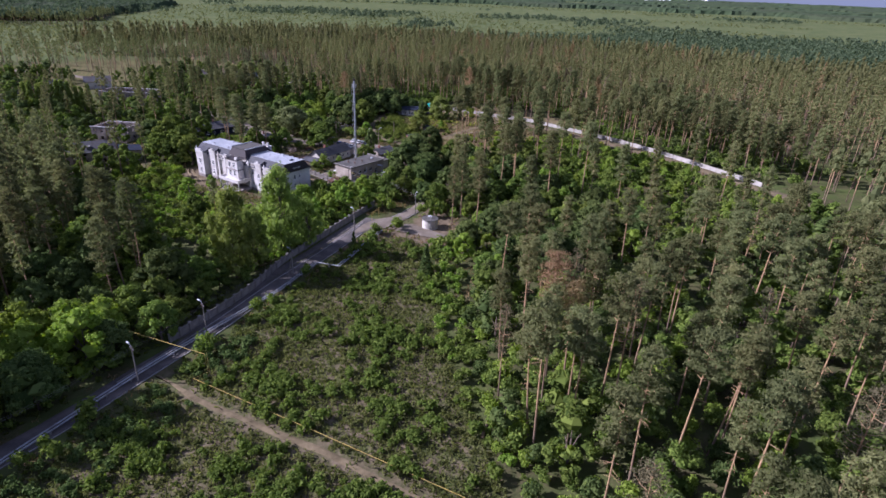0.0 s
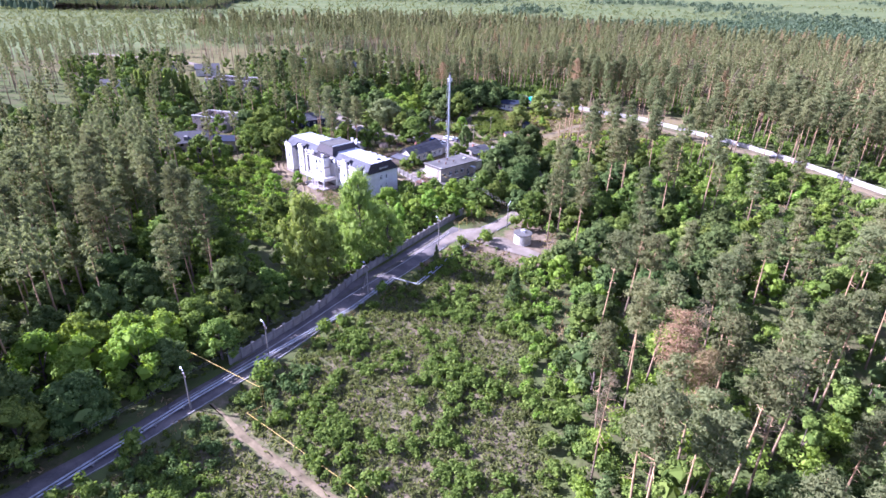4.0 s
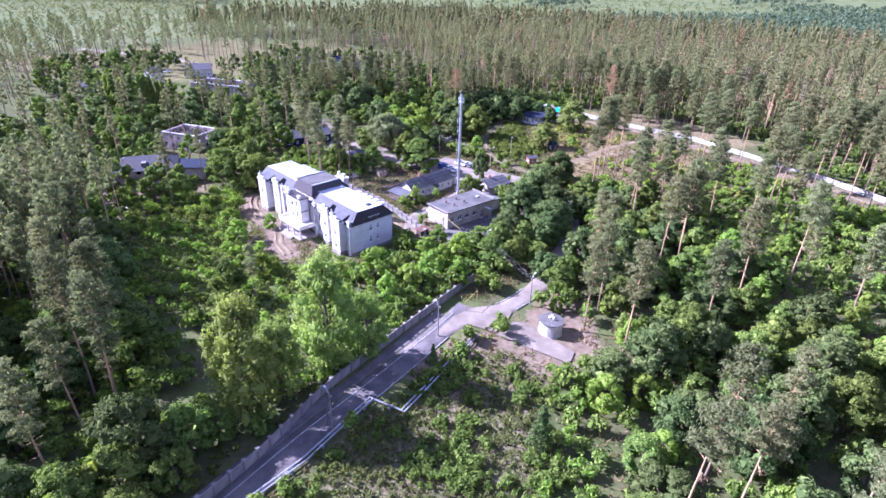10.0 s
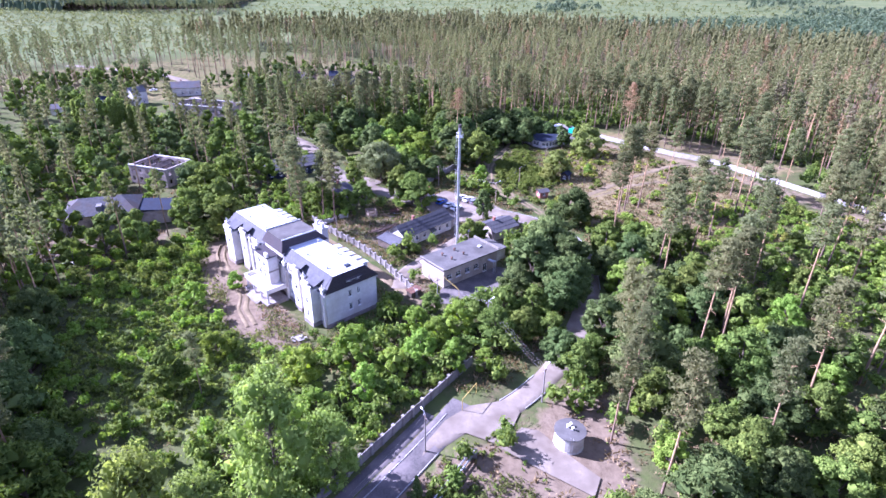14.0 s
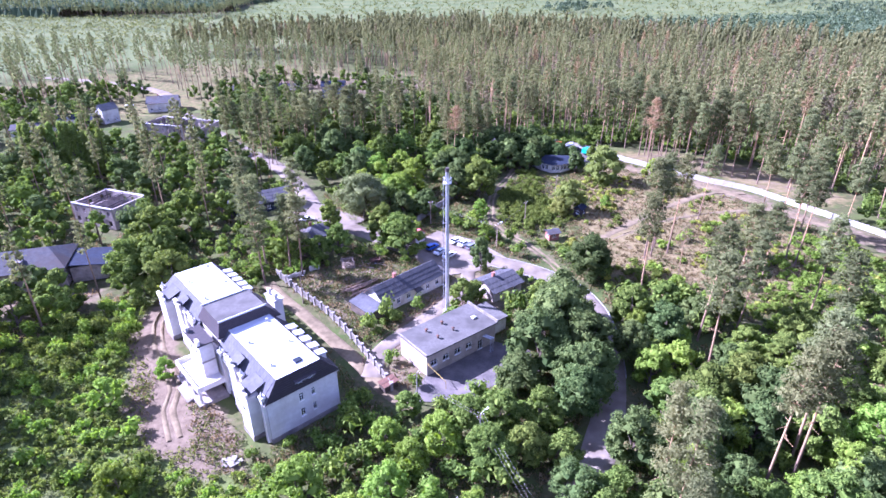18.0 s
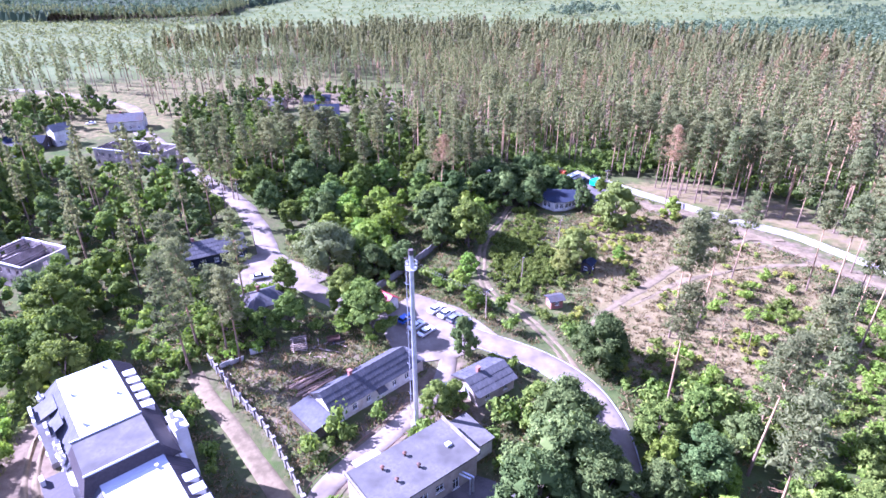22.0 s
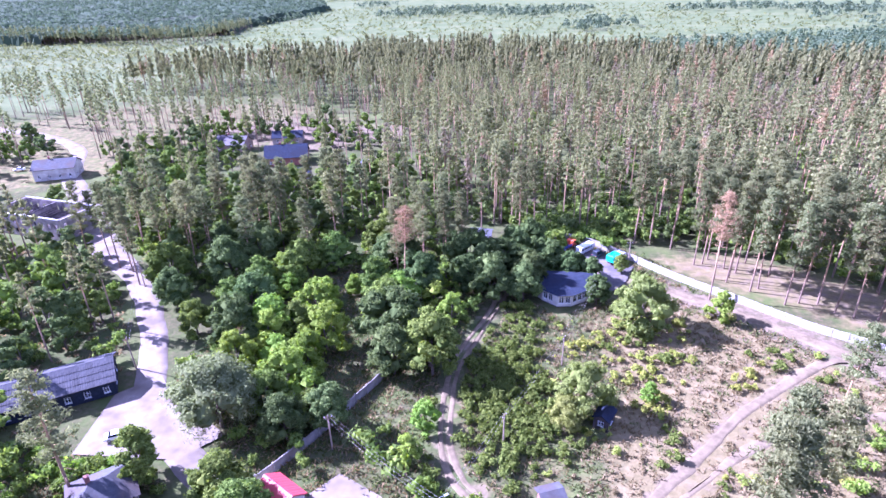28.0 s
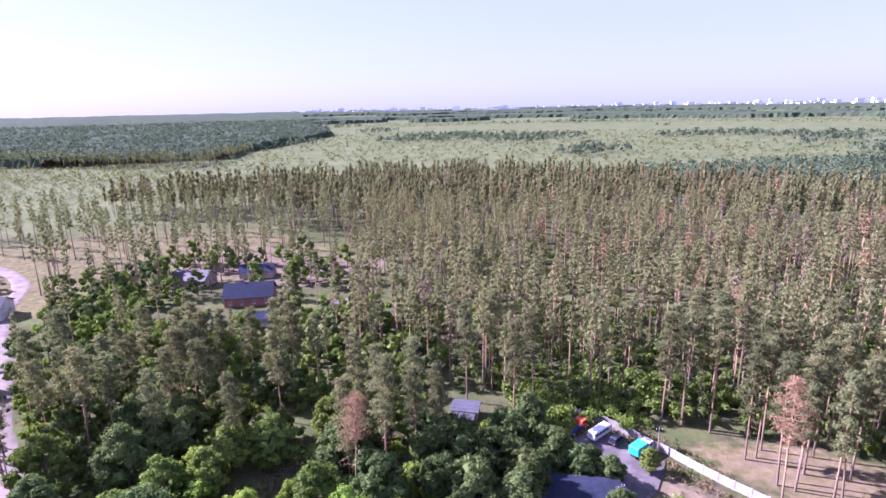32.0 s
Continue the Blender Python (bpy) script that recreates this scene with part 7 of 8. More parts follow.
# ---- garage with a faceted front
GA = thing("garage", pose(42, 298.2, 0), "low garage with faceted glazed front and pale felt roof", "building")
pts = [(-7.5, 8.0), (-4.6, 3.0), (-1.2, 0.0), (2.2, 0.4), (10.5, 6.5), (8.5, 11), (-4.0, 12)]
part("floor_slab", add_prism(bmesh.new(), pts, 0.0, 0.18), M_CONCRETE, GA)
for (xa, ya), (xb, yb) in zip(pts, pts[1:] + pts[:1]):
    ln = math.hypot(xb - xa, yb - ya)
    ops = [(0.35 + i * 1.5, 0.9, 1.15, 1.7) for i in range(int((ln - 0.4) / 1.5))] if ya < 9 and yb < 9 else ()
    wall(GA, pose(xa, ya, 0, 0, 0, math.degrees(math.atan2(yb - ya, xb - xa))), ln - 0.02, 3.2, ops, M_WHITEWALL, 0.25, z0=0.18)
cx, cy = 1.0, 6.6
for (xa, ya), (xb, yb) in zip(pts, pts[1:] + pts[:1]):
    o = lambda x, y: (cx + (x - cx) * 1.08, cy + (y - cy) * 1.08)
    part("roof_facet", add_slab(bmesh.new(), [(*o(xa, ya), 3.22), (*o(xb, yb), 3.22), (cx, cy, 4.3)], 0.1), M_ROOF_BLUE, GA)

# ---------------------------------------------------------------- fences, poles, pipes
def run_of(line, step):
    """Points every step metres along a line, with the heading at each."""
    line = np.asarray(line, float)
    seg = np.hypot(*np.diff(line, axis=0).T)
    s = np.concatenate([[0], np.cumsum(seg)])
    n = max(1, int(s[-1] / step))
    q = np.linspace(0, s[-1], n + 1)
    p = np.stack([np.interp(q, s, line[:, 0]), np.interp(q, s, line[:, 1])], 1)
    return p


def panel_fence(name, line, step, h, post, material, label, post_mat=None, openwork=False, cap=True, thick=0.12):
    """Concrete fence: a post at each joint, a framed panel between."""
    t = thing(name, pose(0, 0, 0), label, "fence")
    pts = run_of(line, step)
    ln = float(np.hypot(*(pts[1] - pts[0])))
    bm = box(-post / 2, -post / 2, -0.3, post / 2, post / 2, h + 0.15)
    if cap:
        add_box(bm, -post / 2 - 0.06, -post / 2 - 0.06, h + 0.15, post / 2 + 0.06, post / 2 + 0.06, h + 0.27)
    pm = bm_mesh("post", bm, post_mat or material)
    a, b = post / 2 + 0.01, ln - post / 2 - 0.01
    bits = [("base_beam", box(a, -thick / 2, -0.1, b, thick / 2, 0.25), 0.0), ("top_rail", box(a, -thick / 2, h - 0.17, b, thick / 2, h), 0.0)]
    meshes = [(nm, bm_mesh(nm, q, material), x) for nm, q, x in bits]
    if openwork:
        pk = bm_mesh("picket", box(-0.08, -thick * 0.35, 0.252, 0.08, thick * 0.35, h - 0.172), material)
        meshes += [("picket", pk, a + (b - a) * (i + 0.5) / 7) for i in range(7)]
    else:
        meshes.append(("panel", bm_mesh("panel", box(a, -thick * 0.3, 0.252, b, thick * 0.3, h - 0.172), material), 0.0))
    for i, (p, q) in enumerate(zip(pts, pts[1:])):
        m, l2 = flat(*p, *q)
        m = m @ pose(0, 0, rnd.uniform(-0.04, 0.03), 0, 0, rnd.uniform(-0.6, 0.6))
        o = new("post", pm)
        o.parent = t
        o.matrix_basis = m
        for nm, me, x in meshes:
            o = new(nm, me)
            o.parent = t
            o.matrix_basis = m @ Matrix.Diagonal((l2 / ln, 1, 1, 1)) @ pose(x, 0, 0)
    return t


panel_fence("concrete_fence", FENCE, 2.6, 1.9, 0.42, M_CONCRETE, "grey-brown concrete fence with square posts along the road")
panel_fence("pillar_fence", smooth_line([(-2.5, 176.5), (-5.1, 181.0), (-13.3, 192.6), (-20.2, 201.0), (-28.5, 209.0), (-37.5, 218.5)]), 2.7, 1.7, 0.5, M_CONCRETE, "old concrete fence with stout pillars along the lane", None, True)
panel_fence("white_wall", WALL, 3.0, 1.75, 0.22, M_WALLPANEL, "white concrete panel wall beside the gravel road", None, False, False, 0.16)
panel_fence("yard_wall", smooth_line([(-10.5, 243), (-8.9, 245.1), (-4.3, 252.7), (-1.4, 258.3), (4.7, 270.1), (9, 280)]), 3.0, 1.9, 0.25, M_CONCRETE, "grey concrete wall behind the gatehouse", None, False, False, 0.16)
panel_fence("garage_wall", smooth_line([(42, 338), (52, 334), (60.5, 325.6)]), 3.0, 2.0, 0.25, M_CONCRETE, "grey concrete wall behind the parked trucks", None, False, False, 0.16)


def kerb(road, line, d, lo=0.0, hi=1.0):
    pts = run_of(offset_line(np.asarray(line), d), 2.0)
    pts = pts[int(lo * len(pts)):max(2, int(hi * len(pts)))]
    me = bm_mesh("kerb_stone", box(0.01, -0.09, -0.12, 1.97, 0.09, 0.15, 0.02), M_KERB)
    for p, q in zip(pts, pts[1:]):
        o = new("kerb_stone", me)
        o.parent = road
        o.matrix_basis = flat(*p, *q)[0] @ pose(0, 0, rnd.uniform(-0.02, 0.01))


side = bpy.data.objects["road_side"]
main = bpy.data.objects["road_main"]
kerb(side, SIDE, 2.15, 0.13, 0.24)
kerb(side, SIDE, -2.15, 0.15, 0.22)
kerb(side, SIDE, 2.9, 0.5)
kerb(side, SIDE, -2.9, 0.5)
kerb(main, MAIN, -2.55, 0.25, 0.93)
kerb(main, MAIN, 1.3, 0.45, 0.98)


def pole(x, y, h, rz=0, lamp=True, label="", material=None, brace=None):
    t = thing("utility_pole", pose(x, y, 0, rnd.uniform(-1, 1), rnd.uniform(-1, 1), rz), label or "grey concrete utility pole with a crossarm", "utility pole", "poles along the roads")
    part("mast", tube([(0, 0, -0.3), (0, 0, h * 0.5), (0, 0, h)], [0.17, 0.13, 0.1], 8), material or M_CONCRETE, t)
    arm = part("crossarm", box(-0.7, -0.05, h - 0.55, 0.7, 0.05, h - 0.45), M_RUST, t)
    for k in (-0.6, 0.0, 0.6):
        part("insulator", tube([(k, 0, h - 0.45), (k, 0, h - 0.3), (k, 0, h - 0.22)], [0.04, 0.06, 0.03], 6), M_FRAME, arm)
    if brace:
        part("brace", tube([(brace[0], brace[1], -0.2), (0, 0, h * 0.8)], [0.13, 0.09], 6), material or M_CONCRETE, t)
    if lamp:
        part("lamp_arm", tube([(0, 0, h - 0.1), (0.5, 0, h + 0.3), (1.1, 0, h + 0.35)], 0.04, 5), M_STEEL, t)
        part("lamp_head", box(1.0, -0.13, h + 0.26, 1.6, 0.13, h + 0.4, 0.03), M_FRAME, t)
    return t


POLES = [(-57, 43, 8, 130), (-39.8, 64.8, 7.6, 130), (-30.3, 79.0, 7.6, 130), (-13.8, 103.2, 7.6, 130), (2.6, 129.6, 7.6, 120), (22.8, 142.2, 7.4, 60), (13.5, 162.8, 8, 40), (2.5, 173.4, 7, 40)]
YPOLES = [(18.7, 236.0, 7.0, 30), (27.8, 254.1, 6.5, 60), (39.6, 276.0, 7.0, 60), (-0.6, 251.0, 7.4, 20), (-27, 205.5, 7.5, 0), (62.0, 322.5, 6, 0), (-46.5, 270, 7.5, 40), (-64, 303, 7.5, 40), (50, 302, 7.5, 30), (-27.5, 305, 7, 0)]
for x, y, h, rz in POLES:
    pole(x, y, h, rz, brace=(1.6, 0.6) if (x, y) == (-13.8, 103.2) else None)
for x, y, h, rz in YPOLES:
    pole(x, y, h, rz, (x, y) == (18.7, 236.0), "weathered wooden utility pole among weeds", M_WOOD)


def wires(a, b, za, zb, n=3, sag=0.8):
    """Sagging cables between two poles."""
    d = Vector((b[0] - a[0], b[1] - a[1], 0)).normalized()
    sidev = Vector((-d.y, d.x, 0))
    for k in range(n):
        o = sidev * (0.6 * (k - (n - 1) / 2))
        pts = []
        for i in range(11):
            f = i / 10
            pts.append((a[0] + (b[0] - a[0]) * f + o.x, a[1] + (b[1] - a[1]) * f + o.y, za + (zb - za) * f - sag * 4 * f * (1 - f)))
        t = new("power_cable", bm_mesh("power_cable", tube(pts, 0.014, 4), M_CONCRETE))
        tagged(t, "thin sagging power cable between poles", "cable", "cables between poles")


for i in range(4):
    wires(POLES[i], POLES[i + 1], POLES[i][2] - 0.25, POLES[i + 1][2] - 0.25, 2)
wires(POLES[5], POLES[6], 7.1, 7.7)
wires(POLES[6], POLES[7], 7.7, 6.7, 2)
wires(YPOLES[0], YPOLES[3], 6.7, 7.1)
wires(YPOLES[0], YPOLES[1], 6.7, 6.2, 2)
wires(YPOLES[1], YPOLES[2], 6.2, 6.7, 2)
wires(YPOLES[2], YPOLES[8], 6.7, 7.2, 3)
wires(YPOLES[6], YPOLES[7], 7.2, 7.2, 2)

# heating pipes on low supports
HP = thing("heating_pipes", pose(0, 0, 0), "pair of silver lagged heating pipes beside the road", "pipeline")
PLINE = [(9.8, 128.5, 0.6), (-2.6, 107.2, 0.6), (-8.4, 110.0, 0.6), (-16.8, 96.0, 0.6), (-33.0, 76.0, 0.6), (-34.2, 74.5, 0.62), (-38.8, 68.5, 0.62), (-40, 67.0, 0.6), (-57.5, 41.5, 0.6), (-78, 12, 0.6)]
for off in (-0.35, 0.35):
    part("pipe", tube([(x + off * 0.8, y - off * 0.6, z) for x, y, z in PLINE], 0.15, 8), M_PIPE, HP)
sm = bm_mesh("support", add_box(box(-0.6, -0.12, -0.3, 0.6, 0.12, 0.38), -0.7, -0.16, 0.38, 0.7, 0.16, 0.42), M_CONCRETE)
for (xa, ya, za), (xb, yb, zb) in zip(PLINE, PLINE[1:]):
    if za < 1 and zb < 1:
        m, l2 = flat(xa, ya, xb, yb)
        for i in range(int(l2 / 5)):
            o = new("support", sm)
            o.parent = HP
            o.matrix_basis = m @ pose(2.5 + 5 * i, 0, 0, 0, 0, 90)
part("end_box", box(9.3, 128.3, -0.1, 10.9, 129.6, 1.1, 0.05), M_CONCRETE, HP)

GP = thing("gas_pipe", pose(0, 0, 0), "yellow overhead gas pipe crossing the road on steel legs", "pipeline")
part("pipe", tube([(-58, 84, 0.6), (-46, 76.2, 0.7), (-45.8, 76, 5.0), (-27.6, 64.6, 5.0), (-27.5, 64.5, 1.0), (-29.8, 63.1, 0.8), (-8.1, 46.4, 0.8), (14, 29, 0.8)], 0.05, 7), M_YELLOW, GP)
for x, y, z in ((-45.9, 75.7, 5.0), (-27.3, 64.9, 5.0), (-20, 55.5, 0.8), (-12, 49.4, 0.8), (-2, 41.7, 0.8)):
    part("leg", tube([(x, y, -0.2), (x, y, z)], 0.05, 5), M_YELLOW, GP)
GB = thing("gas_branch", pose(0, 0, 0), "thin yellow gas pipe from the boiler house wall", "pipeline")
part("pipe", tube([(3.9, 180.5, 3.2), (4.2, 180.0, 3.2), (7.4, 177.6, 1.6), (7.5, 177.5, -0.1)], 0.055, 7), M_YELLOW, GB)
for x0, y0, x1, y1 in ((11.0, 143.5, 8.5, 139.2),):
    bar = thing("barrier_frame", pose(0, 0, 0), "yellow steel height frame over the side path", "barrier")
    for x, y in ((x0, y0), (x1, y1)):
        part("leg", tube([(x, y, 0), (x, y, 2.6)], 0.06, 6), M_YELLOW, bar)
    part("beam", tube([(x0, y0, 2.6), (x1, y1, 2.6)], 0.06, 6), M_YELLOW, bar)
SL = thing("service_pipes", pose(0, 0, 0), "low dark service pipes along the lane", "pipeline")
for d in (-2.3, 2.3):
    ln = run_of(offset_line(SERVICE, d), 3.0)
    part("pipe", tube([(x, y, 0.28) for x, y in ln[1:-2]], 0.07, 6), M_RUST, SL)

# ---- water tank
TK = thing("water_tank", pose(26.0, 132.6, 0), "round white concrete water tank with grey lid", "tank")
part("shell", tube([(0, 0, -0.2), (0, 0, 0.1), (0, 0, 2.7)], [2.5, 2.4, 2.4], 28), M_WHITEWALL, TK)
part("lid", tube([(0, 0, 2.7), (0, 0, 2.84), (0, 0, 3.0)], [2.6, 2.6, 0.5], 28), M_ROOF_GREY, TK)
for x, y in ((-0.4, 0.3), (0.3, -0.2), (0.1, 0.7)):
    part("vent", tube([(x, y, 2.9), (x, y, 3.4), (x, y, 3.55)], [0.16, 0.16, 0.26], 8), M_FRAME, TK)
part("ladder", add_tube(tube([(-0.3, -2.5, 0), (-0.3, -2.5, 3.3)], 0.04, 5), [(0.1, -2.5, 0), (0.1, -2.5, 3.3)], 0.04, 5), M_STEEL, TK)
gate = thing("steel_gate", pose(16.0, 133.2, 0, 0, 0, 43), "low open-frame steel gate at the tank apron", "gate")
for x in (0, 1.8, 3.6, 5.4):
    part("post", tube([(x, 0, 0), (x, 0, 1.3)], 0.05, 6), M_RUST, gate)
for z in (0.35, 1.2):
    part("rail", tube([(0, 0, z), (5.4, 0, z)], 0.035, 5), M_RUST, gate)

# ---- timber
for i in range(22):
    lg = new("timber_log", bm_mesh("timber_log", tube([(0, 0, 0), (3.5, 0, 0.02), (rnd.uniform(6.5, 8.5), 0, 0)], [0.17, 0.15, 0.12], 8), M_LOG))
    a = 44 + rnd.uniform(-7, 7)
    lg.matrix_basis = pose(-18.9 + 0.3 * i + rnd.uniform(-0.9, 0.9), 211.4 - 0.26 * i + rnd.uniform(-0.9, 0.9), 0.16 + 0.26 * (i % 3), 0, rnd.uniform(-1, 1), a)
    tagged(lg, "brownish peeled log in a loose pile on bare soil", "log", "pile of logs")
fr = thing("timber_crib", pose(-21, 221.5, 0, 0, 0, 20), "small open timber crib of pale squared beams", "timber")
for lvl in range(4):
    for k in (0, 1):
        x = 0.3 + 2.6 * k
        part("beam", box(x - 0.11, -0.3, 0.22 * lvl * 2, x + 0.11, 3.1, 0.22 * lvl * 2 + 0.2, 0.02), M_WOOD, fr)
        part("beam", box(-0.2, x - 0.11, 0.22 * (lvl * 2 + 1), 3.2, x + 0.11, 0.22 * (lvl * 2 + 1) + 0.2, 0.02), M_WOOD, fr)
for i in range(9):
    pk = new("plank", bm_mesh("plank", box(0, -0.12, 0, rnd.uniform(2.5, 4.5), 0.12, 0.06), M_WOOD))
    pk.matrix_basis = pose(-13 + rnd.uniform(-5, 4), 222 + rnd.uniform(-4, 3), 0.03 + 0.03 * i, 0, 0, rnd.uniform(0, 180))
    tagged(pk, "loose weathered plank lying on bare soil", "plank", "scattered planks")
bs = new("fallen_log", bm_mesh("fallen_log", tube([(0, 0, 0.2), (3, 0, 0.25), (6, 0, 0.2)], [0.28, 0.26, 0.2], 8), M_LOG))
bs.matrix_basis = pose(19.5, 41, 0, 0, 0, 62)
tagged(bs, "fallen pine log with pale bark at the field edge", "log")
SLABS = thing("stone_heap", pose(-25.5, 158.5, 0), "heap of pale broken slabs by the house corner", "rubble")
for i in range(9):
    o = part("slab", box(-0.7, -0.4, 0, 0.7, 0.4, 0.16, 0.02), M_CONCRETE, SLABS)
    o.matrix_basis = pose(rnd.uniform(-1.2, 1.2), rnd.uniform(-0.8, 0.8), 0.14 * (i // 3), rnd.uniform(-8, 8), rnd.uniform(-8, 8), rnd.uniform(0, 180))
well = thing("well_ring", pose(42.3, 318.8, 0), "round concrete well ring in the yard", "well")
part("ring", tube([(0, 0, -0.1), (0, 0, 0.6)], [1.1, 1.1], 18), M_WHITEWALL, well)
part("cover", tube([(0, 0, 0.6), (0, 0, 0.68)], [0.8, 0.8], 18), M_RUST, well)


# ---- small sheds and clutter in the yard
RS = thing("rusty_shed", pose(-3.6, 175.6, 0, 0, 0, 46), "low shed with rusty red corrugated roof by the fence", "shed")
ring_walls(RS, 0, 0, 3.0, 1.7, 1.4, ((), (), (), ()), M_BOARDS, 0.1)
rust_roof = part("roof", add_slab(bmesh.new(), [(-0.2, -0.2, 1.42), (3.2, -0.2, 1.42), (3.2, 1.9, 1.66), (-0.2, 1.9, 1.66)], 0.05), M_RUST, RS)
sheets(rust_roof, "roof_sheet", (-0.2, 1.9, 1.68), (3.4, 0, 0), (0, -2.1, -0.24), 4, 2, M_RUST)
for x, y, rz, tilt in ((-28.3, 221.0, 25, 8), (-32.9, 216.6, 48, 14), (-31.2, 217.9, 40, 22)):
    wp1 = new("leaning_panel", bm_mesh("leaning_panel", box(-1.3, -0.04, 0, 1.3, 0.04, 1.5, 0.01), M_WHITEWALL))
    wp1.matrix_basis = pose(x, y, -0.05, tilt, 0, rz)
    tagged(wp1, "pale flat panel leaning among weeds by the yard", "panel", "loose panels")
CART = thing("farm_cart", pose(-14.6, 225.2, 0, 0, 0, 20), "rusty reddish two-wheeled cart under the trees", "cart")
part("tray", add_box(add_box(add_box(add_box(box(0, -0.8, 0.6, 2.6, 0.8, 0.7), 0, -0.8, 0.7, 2.6, -0.74, 1.15), 0, 0.74, 0.7, 2.6, 0.8, 1.15), 0, -0.74, 0.7, 0.06, 0.74, 1.15), 2.54, -0.74, 0.7, 2.6, 0.74, 1.15), M_RUST, CART)
part("drawbar", tube([(2.6, 0, 0.65), (3.9, 0, 0.35)], 0.05, 6), M_RUST, CART)
for y in (-0.92, 0.92):
    w = part("tyre", tube([(1.2, y - 0.1, 0.36), (1.2, y + 0.1, 0.36)], 0.36, 12), M_TYRE, CART)
    part("rim", tube([(1.2, y - 0.11, 0.36), (1.2, y + 0.11, 0.36)], 0.2, 10), M_STEEL, w)

# ---------------------------------------------------------------- vehicles
def car_parts(t, paint_mat, L=4.3, W=1.72, H=1.42, estate=False):
    prof = [(0, 0.42), (0.02, 0.72), (0.18, 0.86), (1.15, 0.95), (L - 0.75, 0.98), (L - 0.05, 0.9), (L, 0.6), (L - 0.04, 0.4)]
    bm = bmesh.new()
    a = [bm.verts.new((x, -W / 2, z)) for x, z in prof]
    b = [bm.verts.new((x, W / 2, z)) for x, z in prof]
    n = len(prof)
    bm.faces.new(a)
    bm.faces.new(b[::-1])
    for i in range(n):
        bm.faces.new((a[i], b[i], b[(i + 1) % n], a[(i + 1) % n]))
    bmesh.ops.bevel(bm, geom=list(bm.edges), offset=0.05, segments=2, affect="EDGES", profile=0.6)
    part("body", bm, paint_mat, t)
    back = L - (0.15 if estate else 0.65)
    lo = [(1.1, 0.93), (back, 0.96)]
    bm = bmesh.new()
    v = [bm.verts.new(p) for p in ((1.1, -W / 2 + 0.06, 0.94), (back, -W / 2 + 0.06, 0.96), (back, W / 2 - 0.06, 0.96), (1.1, W / 2 - 0.06, 0.94),
                                   (1.85, -W / 2 + 0.2, H - 0.06), (back - (0.2 if estate else 0.55), -W / 2 + 0.2, H - 0.05), (back - (0.2 if estate else 0.55), W / 2 - 0.2, H - 0.05), (1.85, W / 2 - 0.2, H - 0.06))]
    for f in ((4, 5, 6, 7), (0, 1, 5, 4), (1, 2, 6, 5), (2, 3, 7, 6), (3, 0, 4, 7)):
        bm.faces.new([v[i] for i in f])
    part("glasshouse", bm, M_GLASS, t)
    part("roof", box(1.88, -W / 2 + 0.18, H - 0.07, back - (0.22 if estate else 0.58), W / 2 - 0.18, H, 0.03), paint_mat, t)
    for x in (0.78, L - 0.82):
        for y in (-W / 2 + 0.08, W / 2 - 0.08):
            w = part("tyre", tube([(x, y - 0.1, 0.31), (x, y + 0.1, 0.31)], 0.31, 14), M_TYRE, t)
            part("rim", tube([(x, y - 0.108, 0.31), (x, y + 0.108, 0.31)], 0.18, 10), M_STEEL, w)
    for y in (-W / 2 + 0.28, W / 2 - 0.28):
        part("headlight", box(-0.01, y - 0.16, 0.62, 0.06, y + 0.16, 0.76, 0.01), M_FRAME, t)
        part("tail_light", box(L - 0.04, y - 0.12, 0.64, L + 0.015, y + 0.12, 0.8, 0.01), M_ROOF_RED, t)
    for y in (-W / 2 - 0.1, W / 2 + 0.1):
        part("mirror", box(1.35, y - 0.08, 0.95, 1.47, y + 0.08, 1.07, 0.02), paint_mat, t)


def car(x, y, rz, paint_mat, label, L=4.3, estate=False, W=1.72, H=1.42):
    t = thing("car", pose(x, y, 0.05, 0, 0, rz) @ pose(-L / 2, 0, 0), label, "car", "parked cars")
    car_parts(t, paint_mat, L, W, H, estate)


car(7.3, 238.6, 232, M_CAR_WHITE, "white saloon car parked on the sunlit asphalt")
car(9.7, 236.9, 232, M_CAR_WHITE, "white saloon parked between two other cars")
car(11.8, 235.2, 232, M_CAR_GREY, "grey hatchback parked in a row", 4.1, True)
car(13.6, 233.2, 232, M_CAR_DARK, "dark estate car at the row's end", 4.5, True, 1.78, 1.55)
car(1.0, 234.3, 232, M_CAR_BLUE, "bright blue car beside white cars", 4.2, True, 1.7, 1.6)
car(3.5, 231.7, 232, M_CAR_WHITE, "white saloon between blue and white cars")
car(5.9, 229.7, 232, M_CAR_WHITE, "white saloon with dark windows at the shade's edge", 4.4)
car(-38.3, 251.2, 205, M_CAR_WHITE, "white saloon parked beside the turning place", 4.4)
car(54.6, 326.0, 225, M_CAR_DARK, "dark off-road car before the garage wall", 4.3, True, 1.8, 1.85)
car(11.5, 211.5, 150, M_CAR_DARK, "dark blue car under a bush", 4.2)
car(-176, 398, 30, M_CAR_WHITE, "white car by the village street", 4.3)


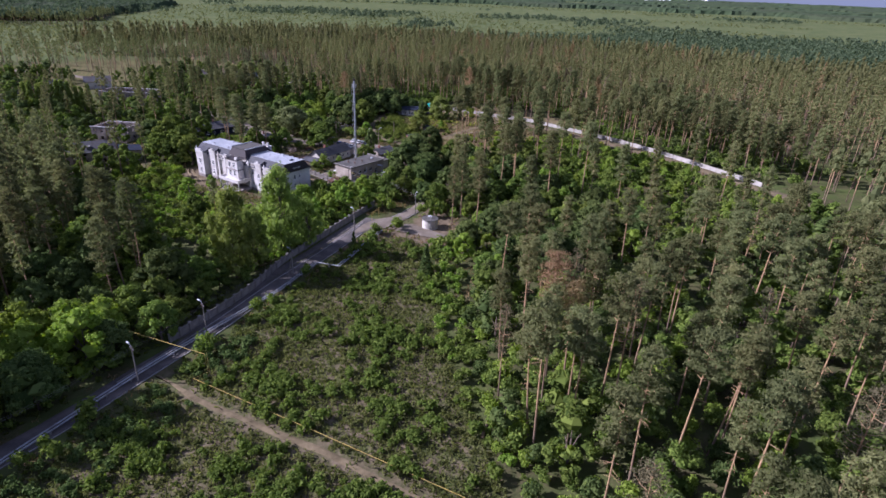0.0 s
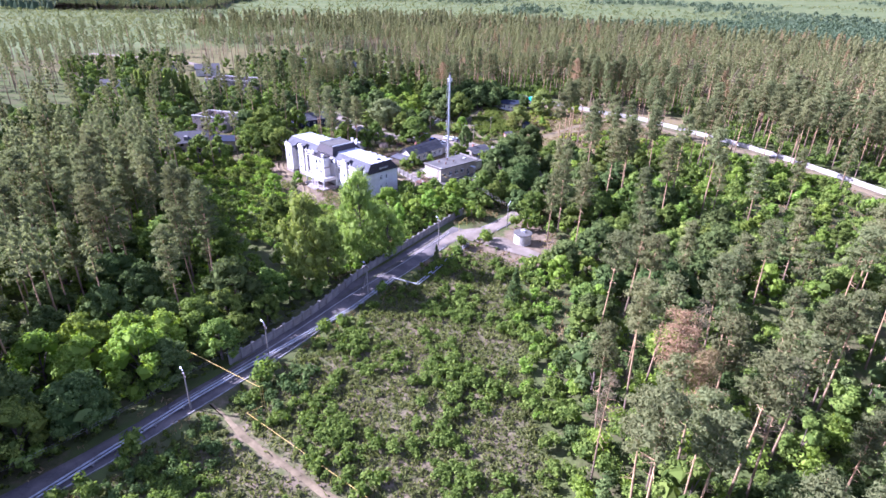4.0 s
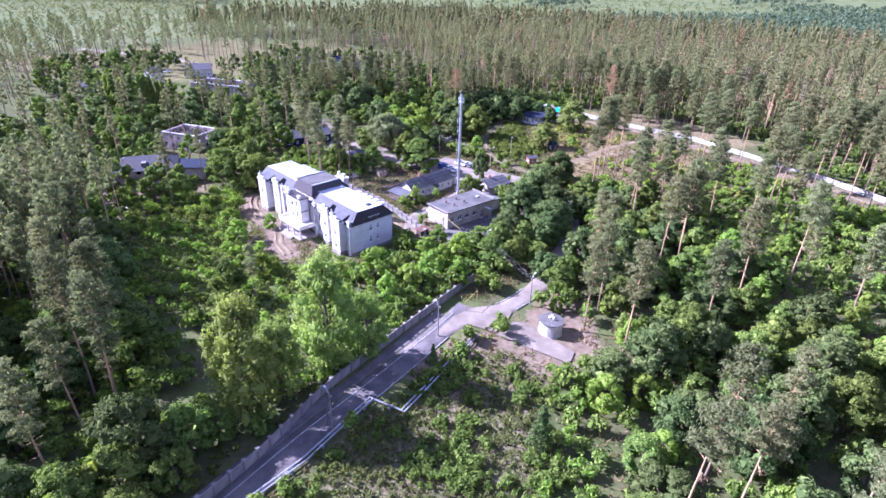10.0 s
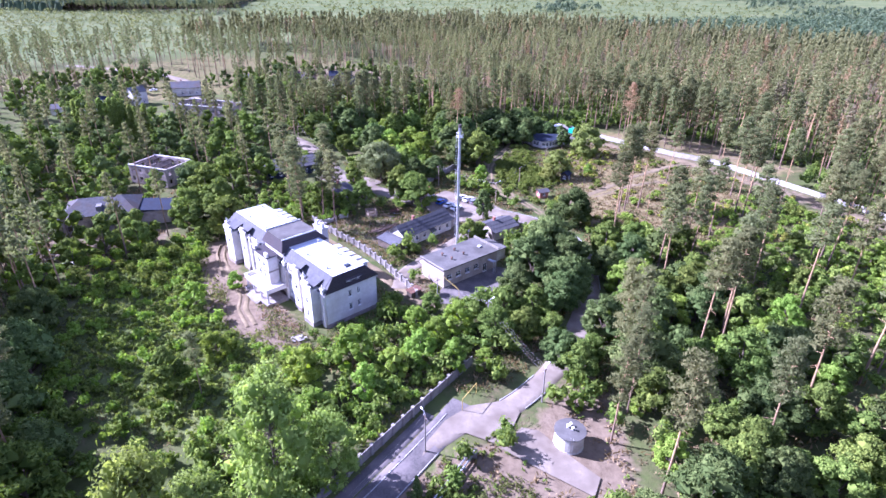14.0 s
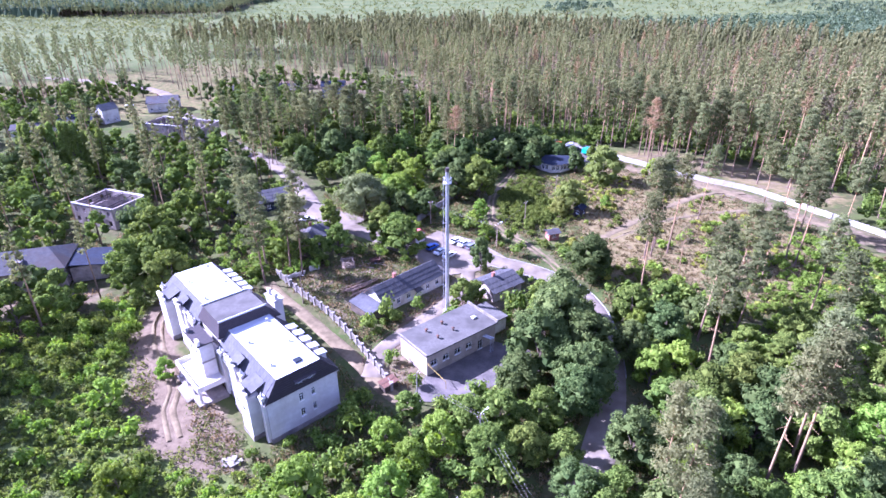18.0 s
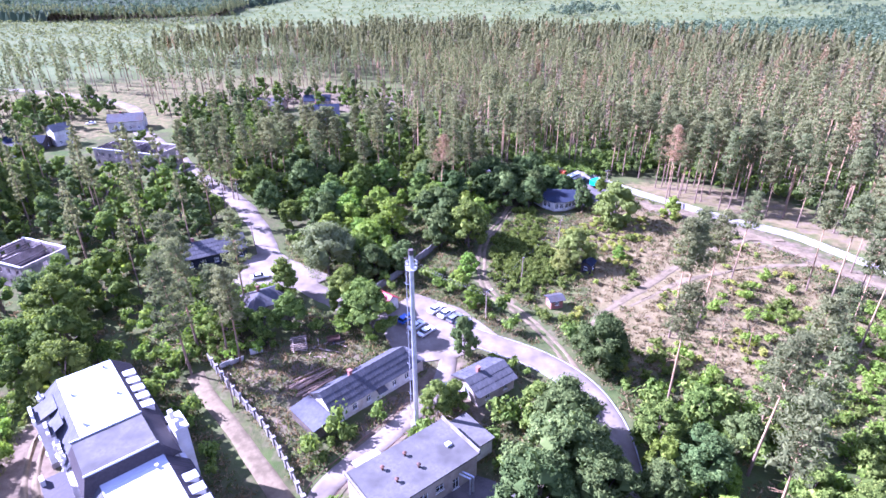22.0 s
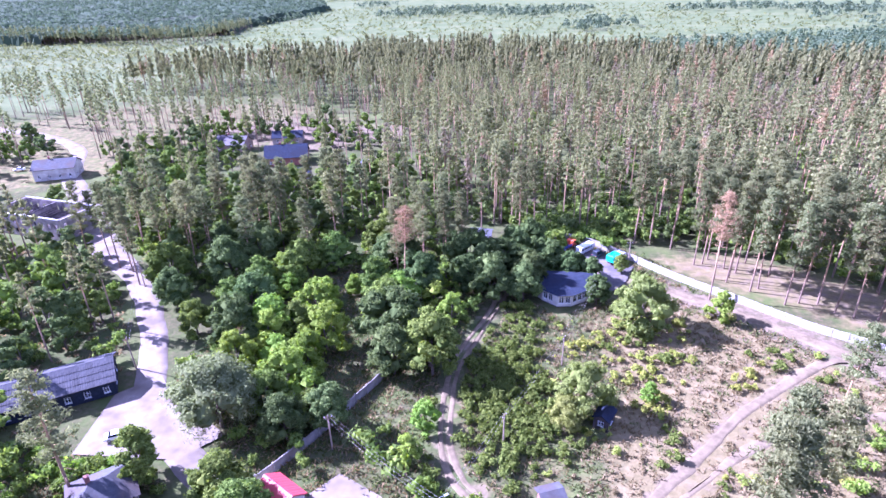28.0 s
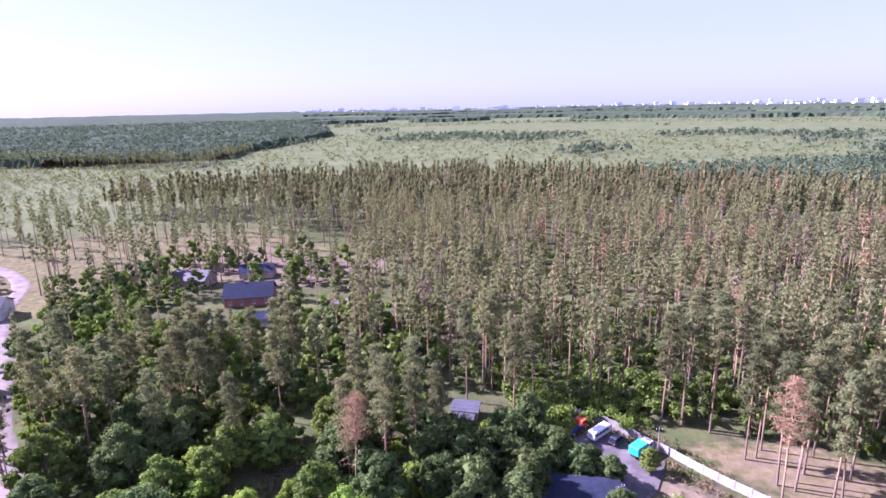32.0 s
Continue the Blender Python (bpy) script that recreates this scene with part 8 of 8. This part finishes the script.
def truck(x, y, rz, cab, cargo, L, H, label, cover, category):
    t = thing("truck", pose(x, y, 0.05, 0, 0, rz) @ pose(-L / 2, 0, 0), label, category, "parked trucks")
    part("cab", box(0, -1.1, 0.6, 1.9, 1.1, 2.3, 0.1), cab, t)
    part("windscreen", add_slab(bmesh.new(), [(-0.02, -0.95, 1.5), (-0.02, 0.95, 1.5), (0.02, 0.95, 2.15), (0.02, -0.95, 2.15)], 0.03), M_GLASS, t)
    part("side_window", box(0.5, -1.13, 1.5, 1.4, 1.13, 2.1), M_GLASS, t)
    part("chassis", box(0.1, -0.5, 0.5, L, 0.5, 0.75), M_TYRE, t)
    part("bumper", box(-0.14, -1.1, 0.4, 0.05, 1.1, 0.7, 0.03), M_STEEL, t)
    if cover:
        part("cargo_cover", box(2.1, -1.2, 0.8, L, 1.2, H, 0.12), cargo, t)
    else:
        b = part("cargo_bed", add_box(add_box(add_box(box(2.1, -1.15, 0.8, L, 1.15, 0.95), 2.1, -1.15, 0.95, L, -1.07, 1.6), 2.1, 1.07, 0.95, L, 1.15, 1.6), L - 0.08, -1.06, 0.95, L, 1.06, 1.6), cargo, t)
    for xx in (0.95, L - 1.2):
        for yy in (-0.98, 0.98):
            w = part("tyre", tube([(xx, yy - 0.14, 0.45), (xx, yy + 0.14, 0.45)], 0.45, 14), M_TYRE, t)
            part("rim", tube([(xx, yy - 0.15, 0.45), (xx, yy + 0.15, 0.45)], 0.24, 10), M_STEEL, w)
    for yy in (-0.8, 0.8):
        part("headlight", box(-0.16, yy - 0.15, 0.85, 0.0, yy + 0.15, 1.1, 0.02), M_FRAME, t)
    return t


truck(58.6, 322.4, 225, M_CAR_WHITE, M_TEAL, 5.8, 2.7, "light truck with bright teal tarpaulin cover by the wall", True, "truck")
truck(46.4, 330.2, 225, M_ORANGE, M_VIOLET, 6.2, 2.4, "orange truck with dark blue bed before trees", False, "truck")
van = thing("minibus", pose(51.2, 328.2, 0.05, 0, 0, 225) @ pose(-2.9, 0, 0), "white minibus parked between a truck and a car", "van")
part("body", box(0, -1.0, 0.4, 5.8, 1.0, 2.3, 0.16), M_CAR_WHITE, van)
part("windscreen", box(-0.02, -0.85, 1.3, 0.12, 0.85, 2.0), M_GLASS, van)
for i in range(4):
    for y in (-1.01, 0.97):
        part("side_window", box(0.9 + 1.2 * i, y, 1.35, 1.9 + 1.2 * i, y + 0.04, 1.95), M_GLASS, van)
for x in (1.0, 4.7):
    for y in (-0.9, 0.9):
        w = part("tyre", tube([(x, y - 0.12, 0.35), (x, y + 0.12, 0.35)], 0.35, 14), M_TYRE, van)
        part("rim", tube([(x, y - 0.13, 0.35), (x, y + 0.13, 0.35)], 0.2, 10), M_STEEL, w)
for y in (-0.75, 0.75):
    part("headlight", box(-0.03, y - 0.14, 0.75, 0.05, y + 0.14, 0.95, 0.02), M_FRAME, van)

# ---- the town on the horizon
items = []
cube = np.array([(x, y, z) for z in (0, 1) for x, y in ((-0.5, -0.5), (0.5, -0.5), (0.5, 0.5), (-0.5, 0.5))], float)
cf = np.array([(4, 5, 6, 7), (0, 1, 5, 4), (1, 2, 6, 5), (2, 3, 7, 6), (3, 0, 4, 7)])
for i in range(230):
    a = rng.uniform(-0.34, 0.62)
    r = rng.uniform(4500, 4850)
    s = np.array([rng.uniform(15, 60), 18, rng.uniform(8, 24) if rng.uniform() < 0.8 else rng.uniform(24, 40)])
    items.append((cube * s + np.array([r * math.sin(a), 150 + r * math.cos(a), 33.0]), cf, 0))
stuff_mesh("distant_town", items, M_FRAME, "pale blocks of a distant town on the horizon", "town")
